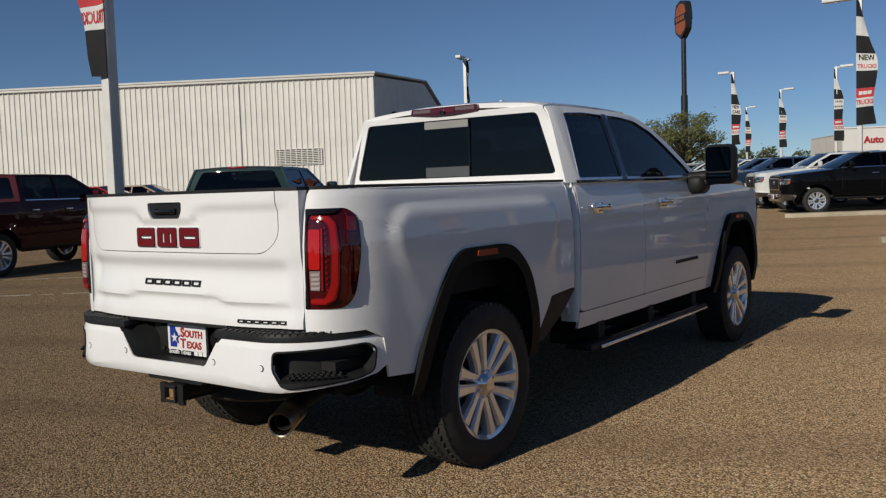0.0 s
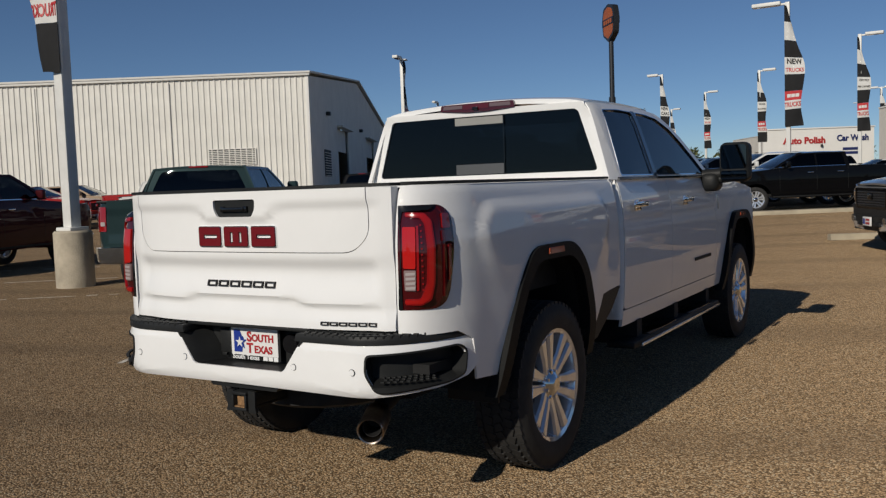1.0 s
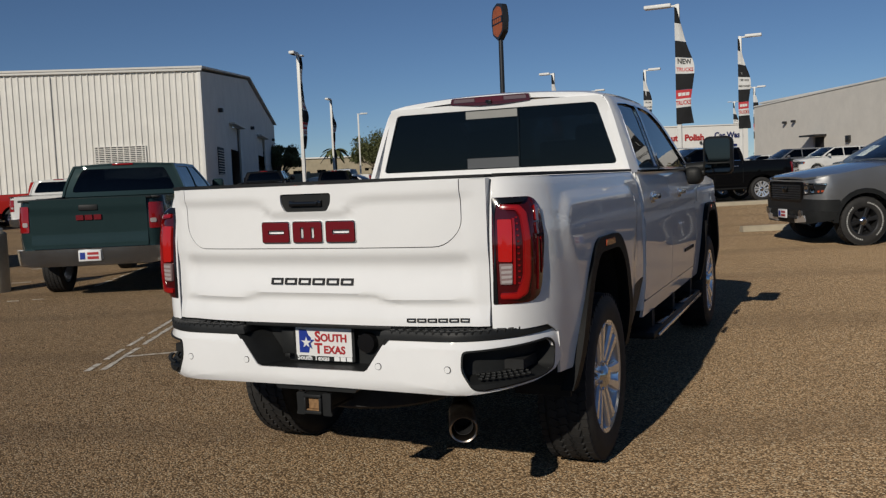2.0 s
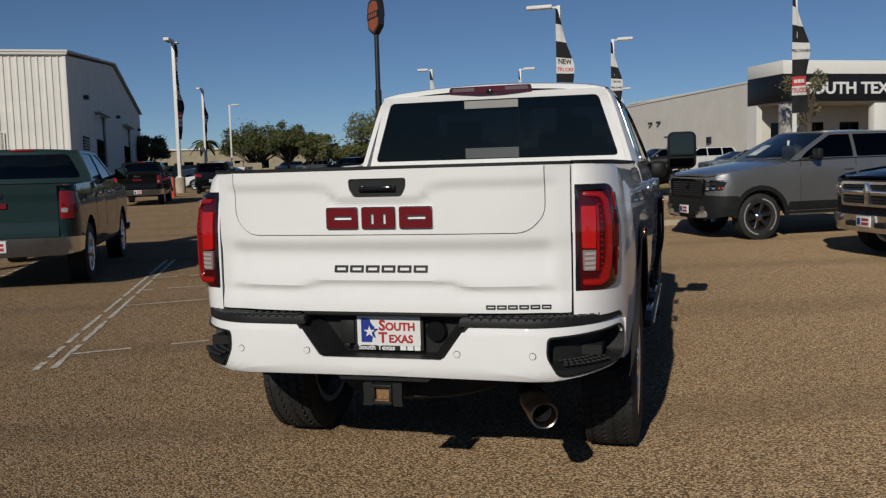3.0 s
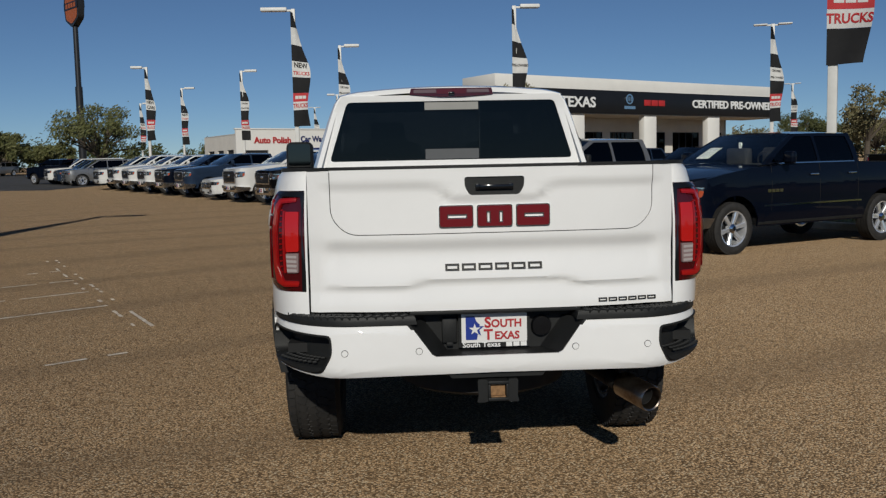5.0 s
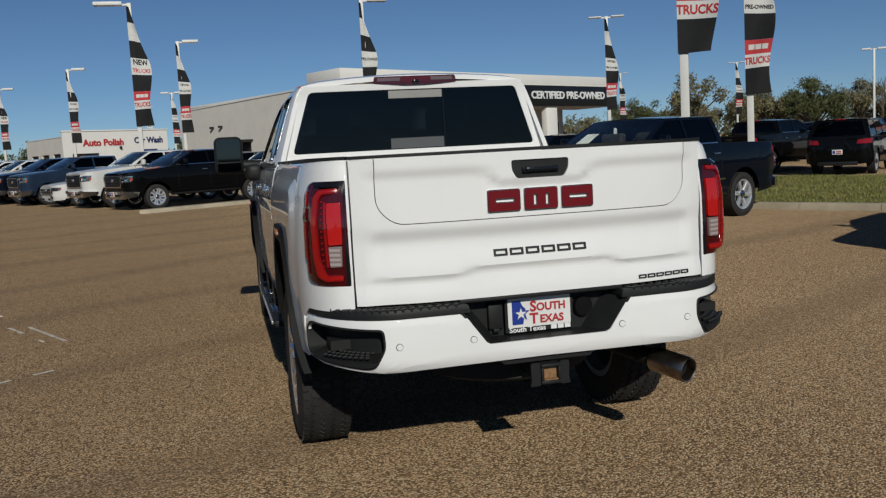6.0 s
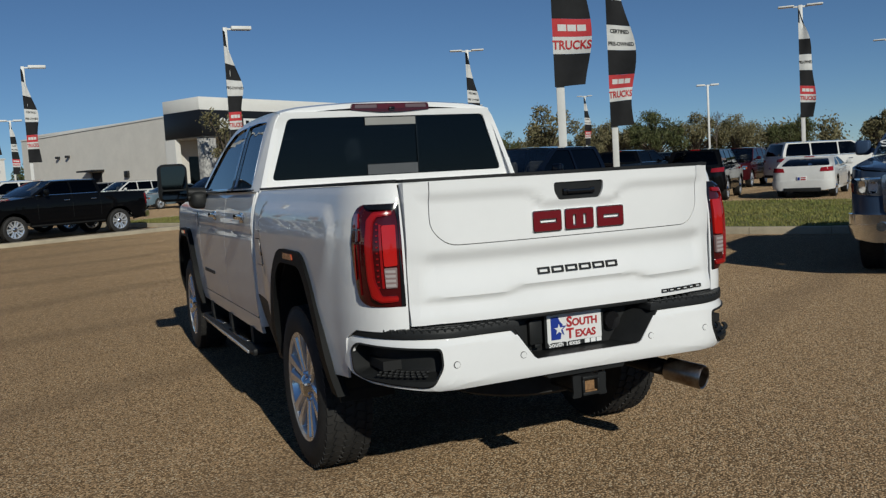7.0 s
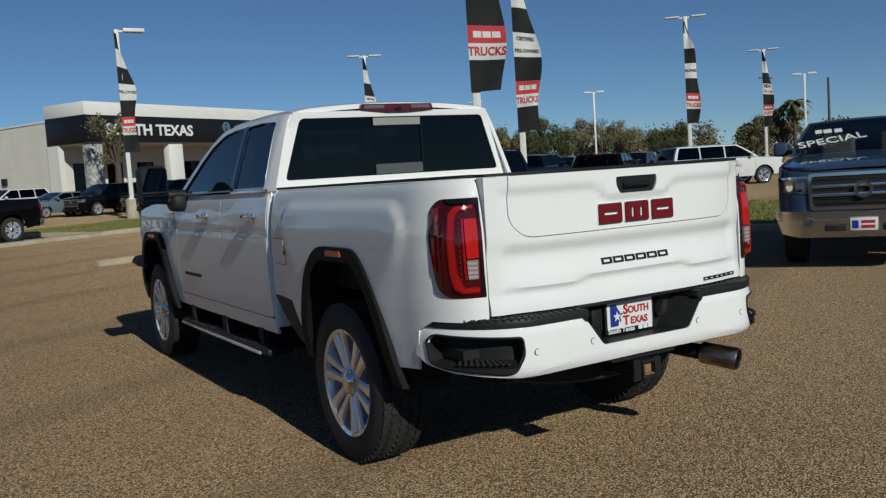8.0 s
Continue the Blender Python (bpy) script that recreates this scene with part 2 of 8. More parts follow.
def tube(bm, p, q, r0, r1=None, n=16, caps=True):
    """Adds a straight tapered round bar from p to q."""
    r1 = r0 if r1 is None else r1
    p, q = Vector(p), Vector(q)
    d = q - p
    m = Matrix.Translation((p + q) / 2) @ d.to_track_quat("Z", "Y").to_matrix().to_4x4()
    return bmesh.ops.create_cone(bm, cap_ends=caps, segments=n, radius1=r0, radius2=r1, depth=d.length, matrix=m)["verts"]


def lathe(profile, n=32, axis="x"):
    """A solid of revolution about the x axis from (radius, along) pairs, closed on itself."""
    bm = bmesh.new()
    rings = []
    for k in range(n):
        a = 2 * math.pi * k / n
        rings.append([bm.verts.new((u, r * math.cos(a), r * math.sin(a))) if axis == "x" else bm.verts.new((r * math.cos(a), r * math.sin(a), u)) for r, u in profile])
    m = len(profile)
    for k in range(n):
        a, b = rings[k], rings[(k + 1) % n]
        for i in range(m):
            j = (i + 1) % m
            bm.faces.new((a[i], a[j], b[j], b[i]))
    bmesh.ops.remove_doubles(bm, verts=bm.verts[:], dist=1e-5)
    bmesh.ops.recalc_face_normals(bm, faces=bm.faces[:])
    return bm


def solid(bm, geom, thickness):
    bm.normal_update()
    bmesh.ops.solidify(bm, geom=geom, thickness=thickness)


def rpoly(pts, r=0.03, n=4):
    """A polygon with rounded corners."""
    out = []
    k = len(pts)
    for i in range(k):
        a, b, c = Vector(pts[i - 1]), Vector(pts[i]), Vector(pts[(i + 1) % k])
        ri = r[i] if isinstance(r, (list, tuple)) else r
        ri = min(ri, (a - b).length * 0.45, (c - b).length * 0.45)
        if ri < 1e-4:
            out.append(tuple(b))
            continue
        p, q = b + (a - b).normalized() * ri, b + (c - b).normalized() * ri
        for j in range(n + 1):
            f = j / n
            v = p * (1 - f) ** 2 + b * 2 * f * (1 - f) + q * f * f
            out.append((v.x, v.y))
    return out


def sheet(outer, holes, fn, ds=0.1, dz=0.1, thick=0.01, into=None):
    """A solid skin: the plane outline (with holes), cut into cells ds by dz, laid onto a curved surface by fn(s, z, depth)."""
    flat = bmesh.new()
    es = []
    for loop in (outer, *holes):
        vs = [flat.verts.new((a, b, 0)) for a, b in loop]
        es += [flat.edges.new((vs[i - 1], vs[i])) for i in range(len(vs))]
    bmesh.ops.triangle_fill(flat, use_beauty=True, use_dissolve=False, edges=es, normal=(0, 0, 1))
    for axis, step in ((0, ds), (1, dz)):
        if not step:
            continue
        lo, hi = min(v.co[axis] for v in flat.verts), max(v.co[axis] for v in flat.verts)
        k = int((hi - lo) / step)
        for i in range(1, k + 1):
            c = lo + (hi - lo) * i / (k + 1)
            no = (1, 0, 0) if axis == 0 else (0, 1, 0)
            bmesh.ops.bisect_plane(flat, geom=flat.verts[:] + flat.edges[:] + flat.faces[:], dist=1e-6, plane_co=(c, c, 0), plane_no=no)
    bm = into if into is not None else bmesh.new()
    flat.verts.index_update()
    top = [bm.verts.new(fn(v.co.x, v.co.y, 0.0)) for v in flat.verts]
    bot = [bm.verts.new(fn(v.co.x, v.co.y, thick)) for v in flat.verts]
    made = []
    for f in flat.faces:
        ids = [v.index for v in f.verts]
        made.append(bm.faces.new([top[i] for i in ids]))
        made.append(bm.faces.new([bot[i] for i in reversed(ids)]))
        for l in f.loops:
            if l.edge.is_boundary:
                a, b = l.vert.index, l.link_loop_next.vert.index
                made.append(bm.faces.new((top[b], top[a], bot[a], bot[b])))
    flat.free()
    bmesh.ops.recalc_face_normals(bm, faces=made)
    return bm


def text(name, body, size, m, material, parent=None, depth=0.01, align="CENTER", squeeze=1.0, label="", bold=0.0):
    """Raised lettering as a mesh; it stands in its own x-y plane before m is applied."""
    key = (body, size, depth, align, bold)
    if key not in FONTS:
        FONTS[key] = lettering(name, body, size, depth, align, bold)
    me = FONTS[key].copy()
    me.transform(Matrix.Diagonal((squeeze, 1, 1, 1)))
    me.transform(m)
    me.materials.clear()
    return part(name, me, material, parent, label)


FONTS = {}


def lettering(name, body, size, depth, align, bold=0.0):
    cu = bpy.data.curves.new(name, "FONT")
    cu.body, cu.size, cu.extrude, cu.align_x, cu.align_y = body, size, depth, align, "CENTER"
    cu.resolution_u = 3
    cu.offset = size * bold
    tmp = bpy.data.objects.new(name, cu)
    scene.collection.objects.link(tmp)
    me = bpy.data.meshes.new_from_object(tmp.evaluated_get(bpy.context.evaluated_depsgraph_get()))
    bpy.data.objects.remove(tmp)
    bpy.data.curves.remove(cu)
    return me


def smooth01(x, a, b):
    f = min(1.0, max(0.0, (x - a) / (b - a)))
    return f * f * (3 - 2 * f)


class Contour:
    """Half of a rounded-rectangle plan, from the rear centre round the side to the front centre, run along by s."""

    def __init__(self, W, y0, y1, rr, rf):
        self.W, self.y0, self.y1, self.rr, self.rf = W, y0, y1, rr, rf
        self.a = W - rr[0]
        self.b = self.a + math.pi / 2 * math.sqrt((rr[0] ** 2 + rr[1] ** 2) / 2)
        self.c = self.b + (y1 - rf[1]) - (y0 + rr[1])
        self.d = self.c + math.pi / 2 * math.sqrt((rf[0] ** 2 + rf[1] ** 2) / 2)
        self.end = self.d + W - rf[0]

    def at(self, s):
        W, rr, rf = self.W, self.rr, self.rf
        if s < self.a:
            return s, self.y0, 0, -1
        if s < self.b:
            q = (s - self.a) / (self.b - self.a) * math.pi / 2
            x, y = self.a + rr[0] * math.sin(q), self.y0 + rr[1] * (1 - math.cos(q))
            n = Vector((math.sin(q) / rr[0], -math.cos(q) / rr[1])).normalized()
            return x, y, n.x, n.y
        if s < self.c:
            return W, self.y0 + rr[1] + s - self.b, 1, 0
        if s < self.d:
            q = (s - self.c) / (self.d - self.c) * math.pi / 2
            x, y = W - rf[0] * (1 - math.cos(q)), self.y1 - rf[1] * (1 - math.sin(q))
            n = Vector((math.cos(q) / rf[0], math.sin(q) / rf[1])).normalized()
            return x, y, n.x, n.y
        return W - rf[0] - (s - self.d), self.y1, 0, 1

    def sy(self, y):
        """s on the side at y (also on the corners)."""
        lo, hi = self.a, self.d
        for _ in range(40):
            mid = (lo + hi) / 2
            lo, hi = (mid, hi) if self.at(mid)[1] < y else (lo, mid)
        return (lo + hi) / 2

    def front(self, x):
        """s on the front at x."""
        lo, hi = self.c, self.end
        for _ in range(40):
            mid = (lo + hi) / 2
            lo, hi = (mid, hi) if self.at(mid)[0] > x else (lo, mid)
        return (lo + hi) / 2

    def map(self, side, inset=None, out=0.0):
        def fn(s, z, w):
            x, y, nx, ny = self.at(s)
            o = (inset(s, z) if inset else 0.0) + w - out
            return ((x - nx * o) * side, y - ny * o, z)
        return fn



# ---- the lot ----
def gz(y):
    """Height of the lot: level round the truck, then gently rising."""
    if y < 8:
        return 0.0
    if y < 12:
        return 0.0155 * (y - 8) ** 2 / 8
    return 0.0155 * (y - 10)


E1, E2, ORG = Vector((0.868, 0.496)), Vector((-0.496, 0.868)), Vector((10.3, 10.3))


def lot(a, b):
    """A plan point from the lot's own axes: a along the bays, b along the rows."""
    p = ORG + E1 * a + E2 * b
    return p.x, p.y


def ground():
    ys = [-3000, -400, -100, -30, -10, 0, 4, 8, 9, 10, 11, 12, 14, 20, 40, 80, 150, 300, 800, 3000]
    xs = [-3000, -600, -150, -60, -20, -8, 0, 8, 20, 60, 150, 600, 3000]
    bm = bmesh.new()
    vs = [[bm.verts.new((x, y, gz(min(y, 400)))) for x in xs] for y in ys]
    for i in range(len(ys) - 1):
        for j in range(len(xs) - 1):
            bm.faces.new((vs[i][j], vs[i][j + 1], vs[i + 1][j + 1], vs[i + 1][j]))
    tagged(part("ground", bm, ASPHALT, smooth=60), "tan chip-sealed asphalt with darker traffic bands and worn lines", "ground", kind="structure")


ground()

# ---- wheels, shared by all vehicles ----
def mesh_of(name, bm, material, smooth=35):
    me = bpy.data.meshes.new(name)
    bm.to_mesh(me)
    bm.free()
    finish(me, smooth)
    me.materials.append(material)
    return me


TREADS = {}


def tyre_mesh(R, width, rim, blocks):
    h = width / 2
    prof = [(rim, -h * 0.78), (rim + 0.012, -h * 0.90), (rim + (R - rim) * 0.45, -h * 1.0), (R - 0.045, -h * 0.95), (R - 0.012, -h * 0.82), (R - 0.007, 0),
            (R - 0.012, h * 0.82), (R - 0.045, h * 0.95), (rim + (R - rim) * 0.45, h * 1.0), (rim + 0.012, h * 0.90), (rim, h * 0.78)]
    bm = lathe(prof, 48)
    me = mesh_of("tyre", bm, RUBBER, 40)
    bm = bmesh.new()
    for k in range(blocks):
        a = 2 * math.pi * k / blocks
        for j, (u, w, sh) in enumerate(((-0.735, 0.20, 0.0), (-0.38, 0.28, 0.5), (0.0, 0.26, 0.2), (0.38, 0.28, 0.6), (0.735, 0.20, 0.4))):
            b = a + sh * 2 * math.pi / blocks
            ln = 2 * math.pi * R / blocks * 0.36
            m = Matrix.Rotation(b, 4, "X") @ Matrix.Translation((u * h, 0, R - (0.0105 if abs(u) < 0.7 else 0.0135))) @ Matrix.Rotation((0.35 if abs(u) < 0.7 else 0.12) * (-1) ** j, 4, "Z")
            box(bm, -w * h * 0.55, w * h * 0.55, -ln * 1.2, ln * 1.2, -0.012, 0.0085, m=m)
    TREADS[me.name] = mesh_of("tread", bm, RUBBER, 40)
    return me


def rim_mesh(r, width, spokes, pair, material, dish=0.035):
    h = width / 2
    prof = [(r + 0.018, h * 0.86), (r + 0.012, h * 0.90), (r - 0.008, h * 0.84), (r - 0.02, h * 0.5), (r - 0.03, -h * 0.2), (r - 0.03, -h * 0.8), (r + 0.004, -h * 0.8), (r + 0.004, h * 0.7)]
    bm = lathe(prof, 48)
    for k in range(spokes):
        for o in ((-1, 1) if pair else (0,)):
            a = 2 * math.pi * k / spokes
            w0, w1 = (0.023, 0.037) if pair else (0.030, 0.042)
            m = Matrix.Rotation(a, 4, "X")
            vs = []
            for rr, ww, xx, off in ((0.055, w0, h * 0.62, 0.024), (r * 0.55, w0 * 1.05, h * 0.70, 0.034), (r - 0.012, w1, h * 0.78, 0.049)):
                for dx, dw in ((0.012, 0.62), (0.0, 1.0), (-dish, 1.0), (-dish, -1.0), (0.0, -1.0), (0.012, -0.62)):
                    vs.append(bm.verts.new(m @ Vector((xx + dx, o * off + ww * dw, rr))))
            for i in range(2):
                for j in range(6):
                    jj = (j + 1) % 6
                    bm.faces.new((vs[i * 6 + j], vs[i * 6 + jj], vs[i * 6 + 6 + jj], vs[i * 6 + 6 + j]))
            bm.faces.new(vs[12:18])
            bm.faces.new(vs[5::-1])
    tube(bm, (h * 0.2, 0, 0), (h * 0.66, 0, 0), 0.086, n=24)
    bmesh.ops.recalc_face_normals(bm, faces=bm.faces[:])
    me = bpy.data.meshes.new("rim")
    bm.to_mesh(me)
    bm.free()
    finish(me, 30)
    me.materials.append(material)
    return me


def disc_mesh(r, x0, x1, name, material):
    bm = bmesh.new()
    tube(bm, (x0, 0, 0), (x1, 0, 0), r, n=32)
    return mesh_of(name, bm, material)


CAP = mesh_of("centre_cap", lathe([(0.001, 0.128), (0.034, 0.128), (0.046, 0.122), (0.076, 0.098), (0.080, 0.080), (0.001, 0.080)], 12), CHROME, 20)
_b = bmesh.new()
tube(_b, (0.085, 0, 0), (0.112, 0, 0), 0.011, 0.009, n=6)
NUT = mesh_of("lug_nut", _b, CHROME, 20)
BRAKE = disc_mesh(0.18, -0.02, 0.01, "brake_disc", DARKALLOY)
# dark disc added behind the spokes so that the gaps look shaded
BACKING = disc_mesh(0.238, -0.035, -0.025, "spoke_backing", UNDER)
TYRE_BIG = tyre_mesh(0.425, 0.275, 0.272, 56)
RIM_BIG = rim_mesh(0.272, 0.275, 6, True, ALLOY)
TYRE_MID = tyre_mesh(0.405, 0.265, 0.262, 54)
TYRE_AT = tyre_mesh(0.425, 0.285, 0.245, 34)
RIM_MID = rim_mesh(0.262, 0.265, 6, True, ALLOY)
RIM_CHROME = rim_mesh(0.262, 0.265, 6, False, ALLOY)
RIM_DARK = rim_mesh(0.245, 0.285, 6, False, DARKALLOY)
TYRE_CAR = tyre_mesh(0.345, 0.225, 0.235, 48)
RIM_CAR = rim_mesh(0.235, 0.225, 5, True, ALLOY)


def tyre_letters(r, x, n):
    """Two arcs of raised white blocks on the tyre wall."""
    bm = bmesh.new()
    for k in range(n):
        if k % (n // 2) >= n // 2 - 7:
            continue
        m = Matrix.Rotation(2 * math.pi * k / n, 4, "X")
        box(bm, x - 0.004, x + 0.003, -0.006 - 0.004 * (k % 2), 0.007, r - 0.012, r + 0.012, m=m)
        if k % 3:
            box(bm, x - 0.004, x + 0.0045, -0.004, 0.014, r - 0.009, r - 0.003, m=m)
    return mesh_of("tyre_lettering", bm, TYREWHITE, 20)


LETTERS_AT = tyre_letters(0.322, 0.1415, 56)


def wheel(parent, x, y, z, tyre, rim, nuts=0, label="", rimlabel="", turn=0.0, lettered=False):
    """One wheel: the tyre with its rim, brake, cap and nuts under it. The outer face looks away from the middle."""
    m = pose(x, y, z, turn, 0, 0 if x > 0 else 180)
    w = part("wheel", tyre, None, parent, label, m=m)
    tagged(part("tread", TREADS[tyre.name], None, w), kind="stuff")
    part("rim", rim, None, w, rimlabel)
    part("brake_disc", BRAKE, None, w)
    if rim is RIM_BIG:
        part("spoke_backing", BACKING, None, w)
    if tyre is TYRE_AT and lettered:
        part("tyre_lettering", LETTERS_AT, None, w, "raised white tyre lettering")
    part("centre_cap", CAP, None, w)
    for k in range(nuts):
        a = 2 * math.pi * k / nuts
        part("lug_nut", NUT, None, w, m=pose(0, 0.068 * math.cos(a), 0.068 * math.sin(a)))
    return w


# ---- the white crew-cab pickup ----
def hero_truck():
    T = thing("pickup_truck", "white heavy-duty crew-cab pickup with black wheel flares standing on the asphalt", "pickup truck")
    AY = 1.198
    FY = AY + 4.037
    bed = Contour(0.972, 0.085, 2.165, (0.198, 0.38), (0.02, 0.02))
    ZI = [0.50, 0.62, 0.75, 0.90, 1.10, 1.22, 1.32, 1.40, 1.435, 1.452]
    XI = [0.040, 0.018, 0.006, 0.0, 0.0, 0.003, 0.016, 0.034, 0.046, 0.062]

    def inset(s, z):
        return float(np.interp(z, ZI, XI))

    def bed_inset(s, z):
        y = bed.at(s)[1]
        # box-shaped bulge over the wheel with a rounded top edge
        dy, dz = abs(y - 1.21) - 0.60, z - 1.20
        d = math.hypot(max(dy, 0.0), max(dz, 0.0)) + min(max(dy, dz), 0.0) - 0.165
        soft = 0.03 + 0.26 * (1 - smooth01(z, 0.90, 1.28))
        return inset(s, z) - 0.020 * (1 - smooth01(d, -soft, 0.022))

    def arch(c, fn=lambda y: y):
        pts = [(-0.640, 0.50), (-0.580, 0.75), (-0.42, 1.00), (-0.28, 1.145), (0.205, 1.145), (0.385, 1.0), (0.47, 0.75), (0.50, 0.50)]
        return [(fn(c + a), b) for a, b in pts]

    def arch_in(c, fn=lambda y: y):
        pts = [(-0.558, 0.50), (-0.494, 0.75), (-0.345, 0.972), (-0.238, 1.073), (0.174, 1.073), (0.308, 0.972), (0.384, 0.75), (0.415, 0.50)]
        return [(fn(c + a), b) for a, b in pts]

    sy = bed.sy

    def sx(x):
        """s on the rear corner at x."""
        return bed.a + math.asin((x - bed.a) / bed.rr[0]) / (math.pi / 2) * (bed.b - bed.a)

    lamp_pts = [(sx(0.788), 0.948), (sy(0.19), 0.951), (sy(0.235), 1.01), (sy(0.272), 1.18), (sy(0.272), 1.325), (sy(0.225), 1.372), (sx(0.788), 1.372)]
    lamp_round = [0.004, 0.03, 0.05, 0.06, 0.035, 0.03, 0.004]
    for side in (1, -1):
        fn = bed.map(side, bed_inset)
        # bed side with the arch cut out at the bottom and the lamp opening
        inner = [(a, b) for a, b in arch(AY, sy)][1:-1]
        inner = [(a + 0.04 * (1 if a < sy(AY) else -1), b - 0.04) for a, b in inner]
        out = [(sx(0.7785), 0.845), (sy(0.28), 0.845), (sy(0.375), 0.80), (sy(0.415), 0.615), (sy(0.60), 0.60)] + [(sy(AY - 0.545), 0.60)] + inner + [(sy(AY + 0.46), 0.62), (sy(1.70), 0.62), (sy(1.86), 0.805), (sy(2.155), 0.825), (sy(2.155), 1.452), (sx(0.7785), 1.452)]
        part("bed_side", sheet(out, [rpoly(lamp_pts, lamp_round)], fn, 0.035, 0.02, 0.012), WHITE, T)
        # tail lamp: smoked base, C-shaped guide, bright bar and ribbed reversing lens
        def lamp_inset(s_, z):
            y = bed.at(s_)[1]
            out = smooth01(s_, sx(0.80), sx(0.88)) * (1 - 0.85 * smooth01(y, 0.18, 0.275))
            return bed_inset(s_, z) - 0.026 * out * smooth01(z, 0.935, 0.985) * (1 - smooth01(z, 1.345, 1.385)) - 0.002 - 0.006 * out * (1 - ((z - 1.16) / 0.23) ** 2)

        def lens(name, pts, rounds, out, material, dz=0.06, thick=0.012, label=""):
            return part(name, sheet(rpoly(pts, rounds, 3), [], bed.map(side, lamp_inset, out), 0.03, dz, thick), material, lamp, label)

        lamp = part("tail_lamp", sheet(rpoly(lamp_pts, lamp_round), [], bed.map(side, lamp_inset, -0.003), 0.03, 0.06, 0.05), REDDARK, T, "smoked red tail lamp with bright red light guides")
        lens("lamp_surround", [(sx(0.787), 0.951), (sx(0.804), 0.951), (sx(0.802), 1.10), (sx(0.800), 1.30), (sx(0.808), 1.346), (sy(0.16), 1.352), (sy(0.20), 1.371), (sx(0.787), 1.371)], 0.006, 0.003, GLOSSBLACK, 0, 0.02)
        # the C of the light guide, in dim red with a brighter core
        for name, e, out, material in (("light_guide", 0.0, 0.004, REDLENS), ("guide_core", 0.006, 0.006, REDGUIDE)):
            lens(name, [(sx(0.814), 0.972 + e), (sx(0.866), 0.970 + e), (sx(0.888 - e * 0.5), 0.992 + e), (sx(0.896 - e * 0.5), 1.06), (sx(0.899 - e * 0.5), 1.20), (sx(0.896 - e * 0.5), 1.31), (sx(0.880), 1.341 - e), (sx(0.822), 1.344 - e), (sx(0.822), 1.326 + e), (sx(0.868), 1.321 + e), (sx(0.878 + e * 0.5), 1.295), (sx(0.881 + e * 0.5), 1.19), (sx(0.877 + e * 0.5), 1.06), (sx(0.862), 0.998 - e), (sx(0.814), 0.996 - e)], 0.010, out, material)
        lens("brake_light", [(sx(0.811), 1.120), (sx(0.850), 1.118), (sx(0.854), 1.286), (sx(0.811), 1.286)], 0.008, 0.007, REDBRIGHT, 0.08, 0.014)
        lens("brake_light_rim", [(sx(0.852), 1.030), (sx(0.858), 1.030), (sx(0.862), 1.290), (sx(0.856), 1.290)], 0.002, 0.006, REDLENS)
        lens("reversing_lamp", [(sx(0.815), 1.030), (sx(0.849), 1.030), (sx(0.851), 1.112), (sx(0.813), 1.112)], 0.005, 0.006, REVERSE, 0.06)
        for k in range(4):
            z = 1.034 + k * 0.0190
            lens("reversing_lens", [(sx(0.819), z), (sx(0.848), z + 0.002), (sx(0.849), z + 0.013), (sx(0.819), z + 0.011)], 0.003, 0.008, WHITELENS, 0, 0.014)
        # row of facets between the bar and the guide
        for k in range(12):
            z = 1.03 + k * 0.0235
            lens("lens_facet", [(sx(0.866), z), (sx(0.870), z), (sx(0.870), z + 0.007), (sx(0.866), z + 0.007)], 0.001, 0.004, REDLENS, 0)
        # reflectors round the corner: a two-step block above, two tall strips below
        lens("side_reflector", [(sy(0.205), 1.275), (sy(0.252), 1.275), (sy(0.252), 1.335), (sy(0.210), 1.338)], 0.008, 0.003, REDLENS)
        lens("side_reflector", [(sy(0.200), 1.222), (sy(0.256), 1.222), (sy(0.254), 1.268), (sy(0.200), 1.268)], 0.008, 0.004, REDDIM)
        lens("side_reflector", [(sy(0.226), 1.060), (sy(0.240), 1.085), (sy(0.250), 1.212), (sy(0.230), 1.212)], 0.006, 0.003, REDLENS)
        lens("side_reflector", [(sy(0.198), 1.000), (sy(0.206), 1.000), (sy(0.214), 1.210), (sy(0.206), 1.210)], 0.003, 0.003, REDDIM)
        # black flares over both arches
        for cy, con in ((AY, bed), (FY, None)):
            mapper = (lambda s, z, w, side=side: (side * (1.008 - 0.5 * max(0, abs(z - 0.95) - 0.16) ** 2 - w), s, z))
            loop = arch(cy) + list(reversed(arch_in(cy)))
            loop = rpoly(loop, [0.0, 0.2, 0.2, 0.2, 0.2, 0.2, 0.2, 0.0, 0.0, 0.2, 0.2, 0.2, 0.2, 0.2, 0.2, 0.0], 5)
            fl = part("wheel_flare", sheet(loop, [], mapper, 0.08, 0.08, 0.06), FLARE, T, "black textured plastic wheel flare")
            part("side_marker", sheet(rpoly([(cy - 0.14, 1.098), (cy + 0.05, 1.098), (cy + 0.04, 1.128), (cy - 0.13, 1.128)], 0.006, 2), [], lambda s, z, w, side=side: (side * (1.014 - w), s, z), 0, 0, 0.02), AMBER, fl)
            # wheel well liner
            bm = bmesh.new()
            prof = arch_in(cy)
            ring = []
            for x in (0.58, 0.97):
                ring.append([bm.verts.new((side * x, a, b)) for a, b in prof])
            for i in range(len(prof) - 1):
                bm.faces.new((ring[0][i], ring[0][i + 1], ring[1][i + 1], ring[1][i]))
            bm.faces.new(ring[0])
            solid(bm, geom=bm.faces[:], thickness=0.012)
            part("wheel_liner", bm, UNDER, T)
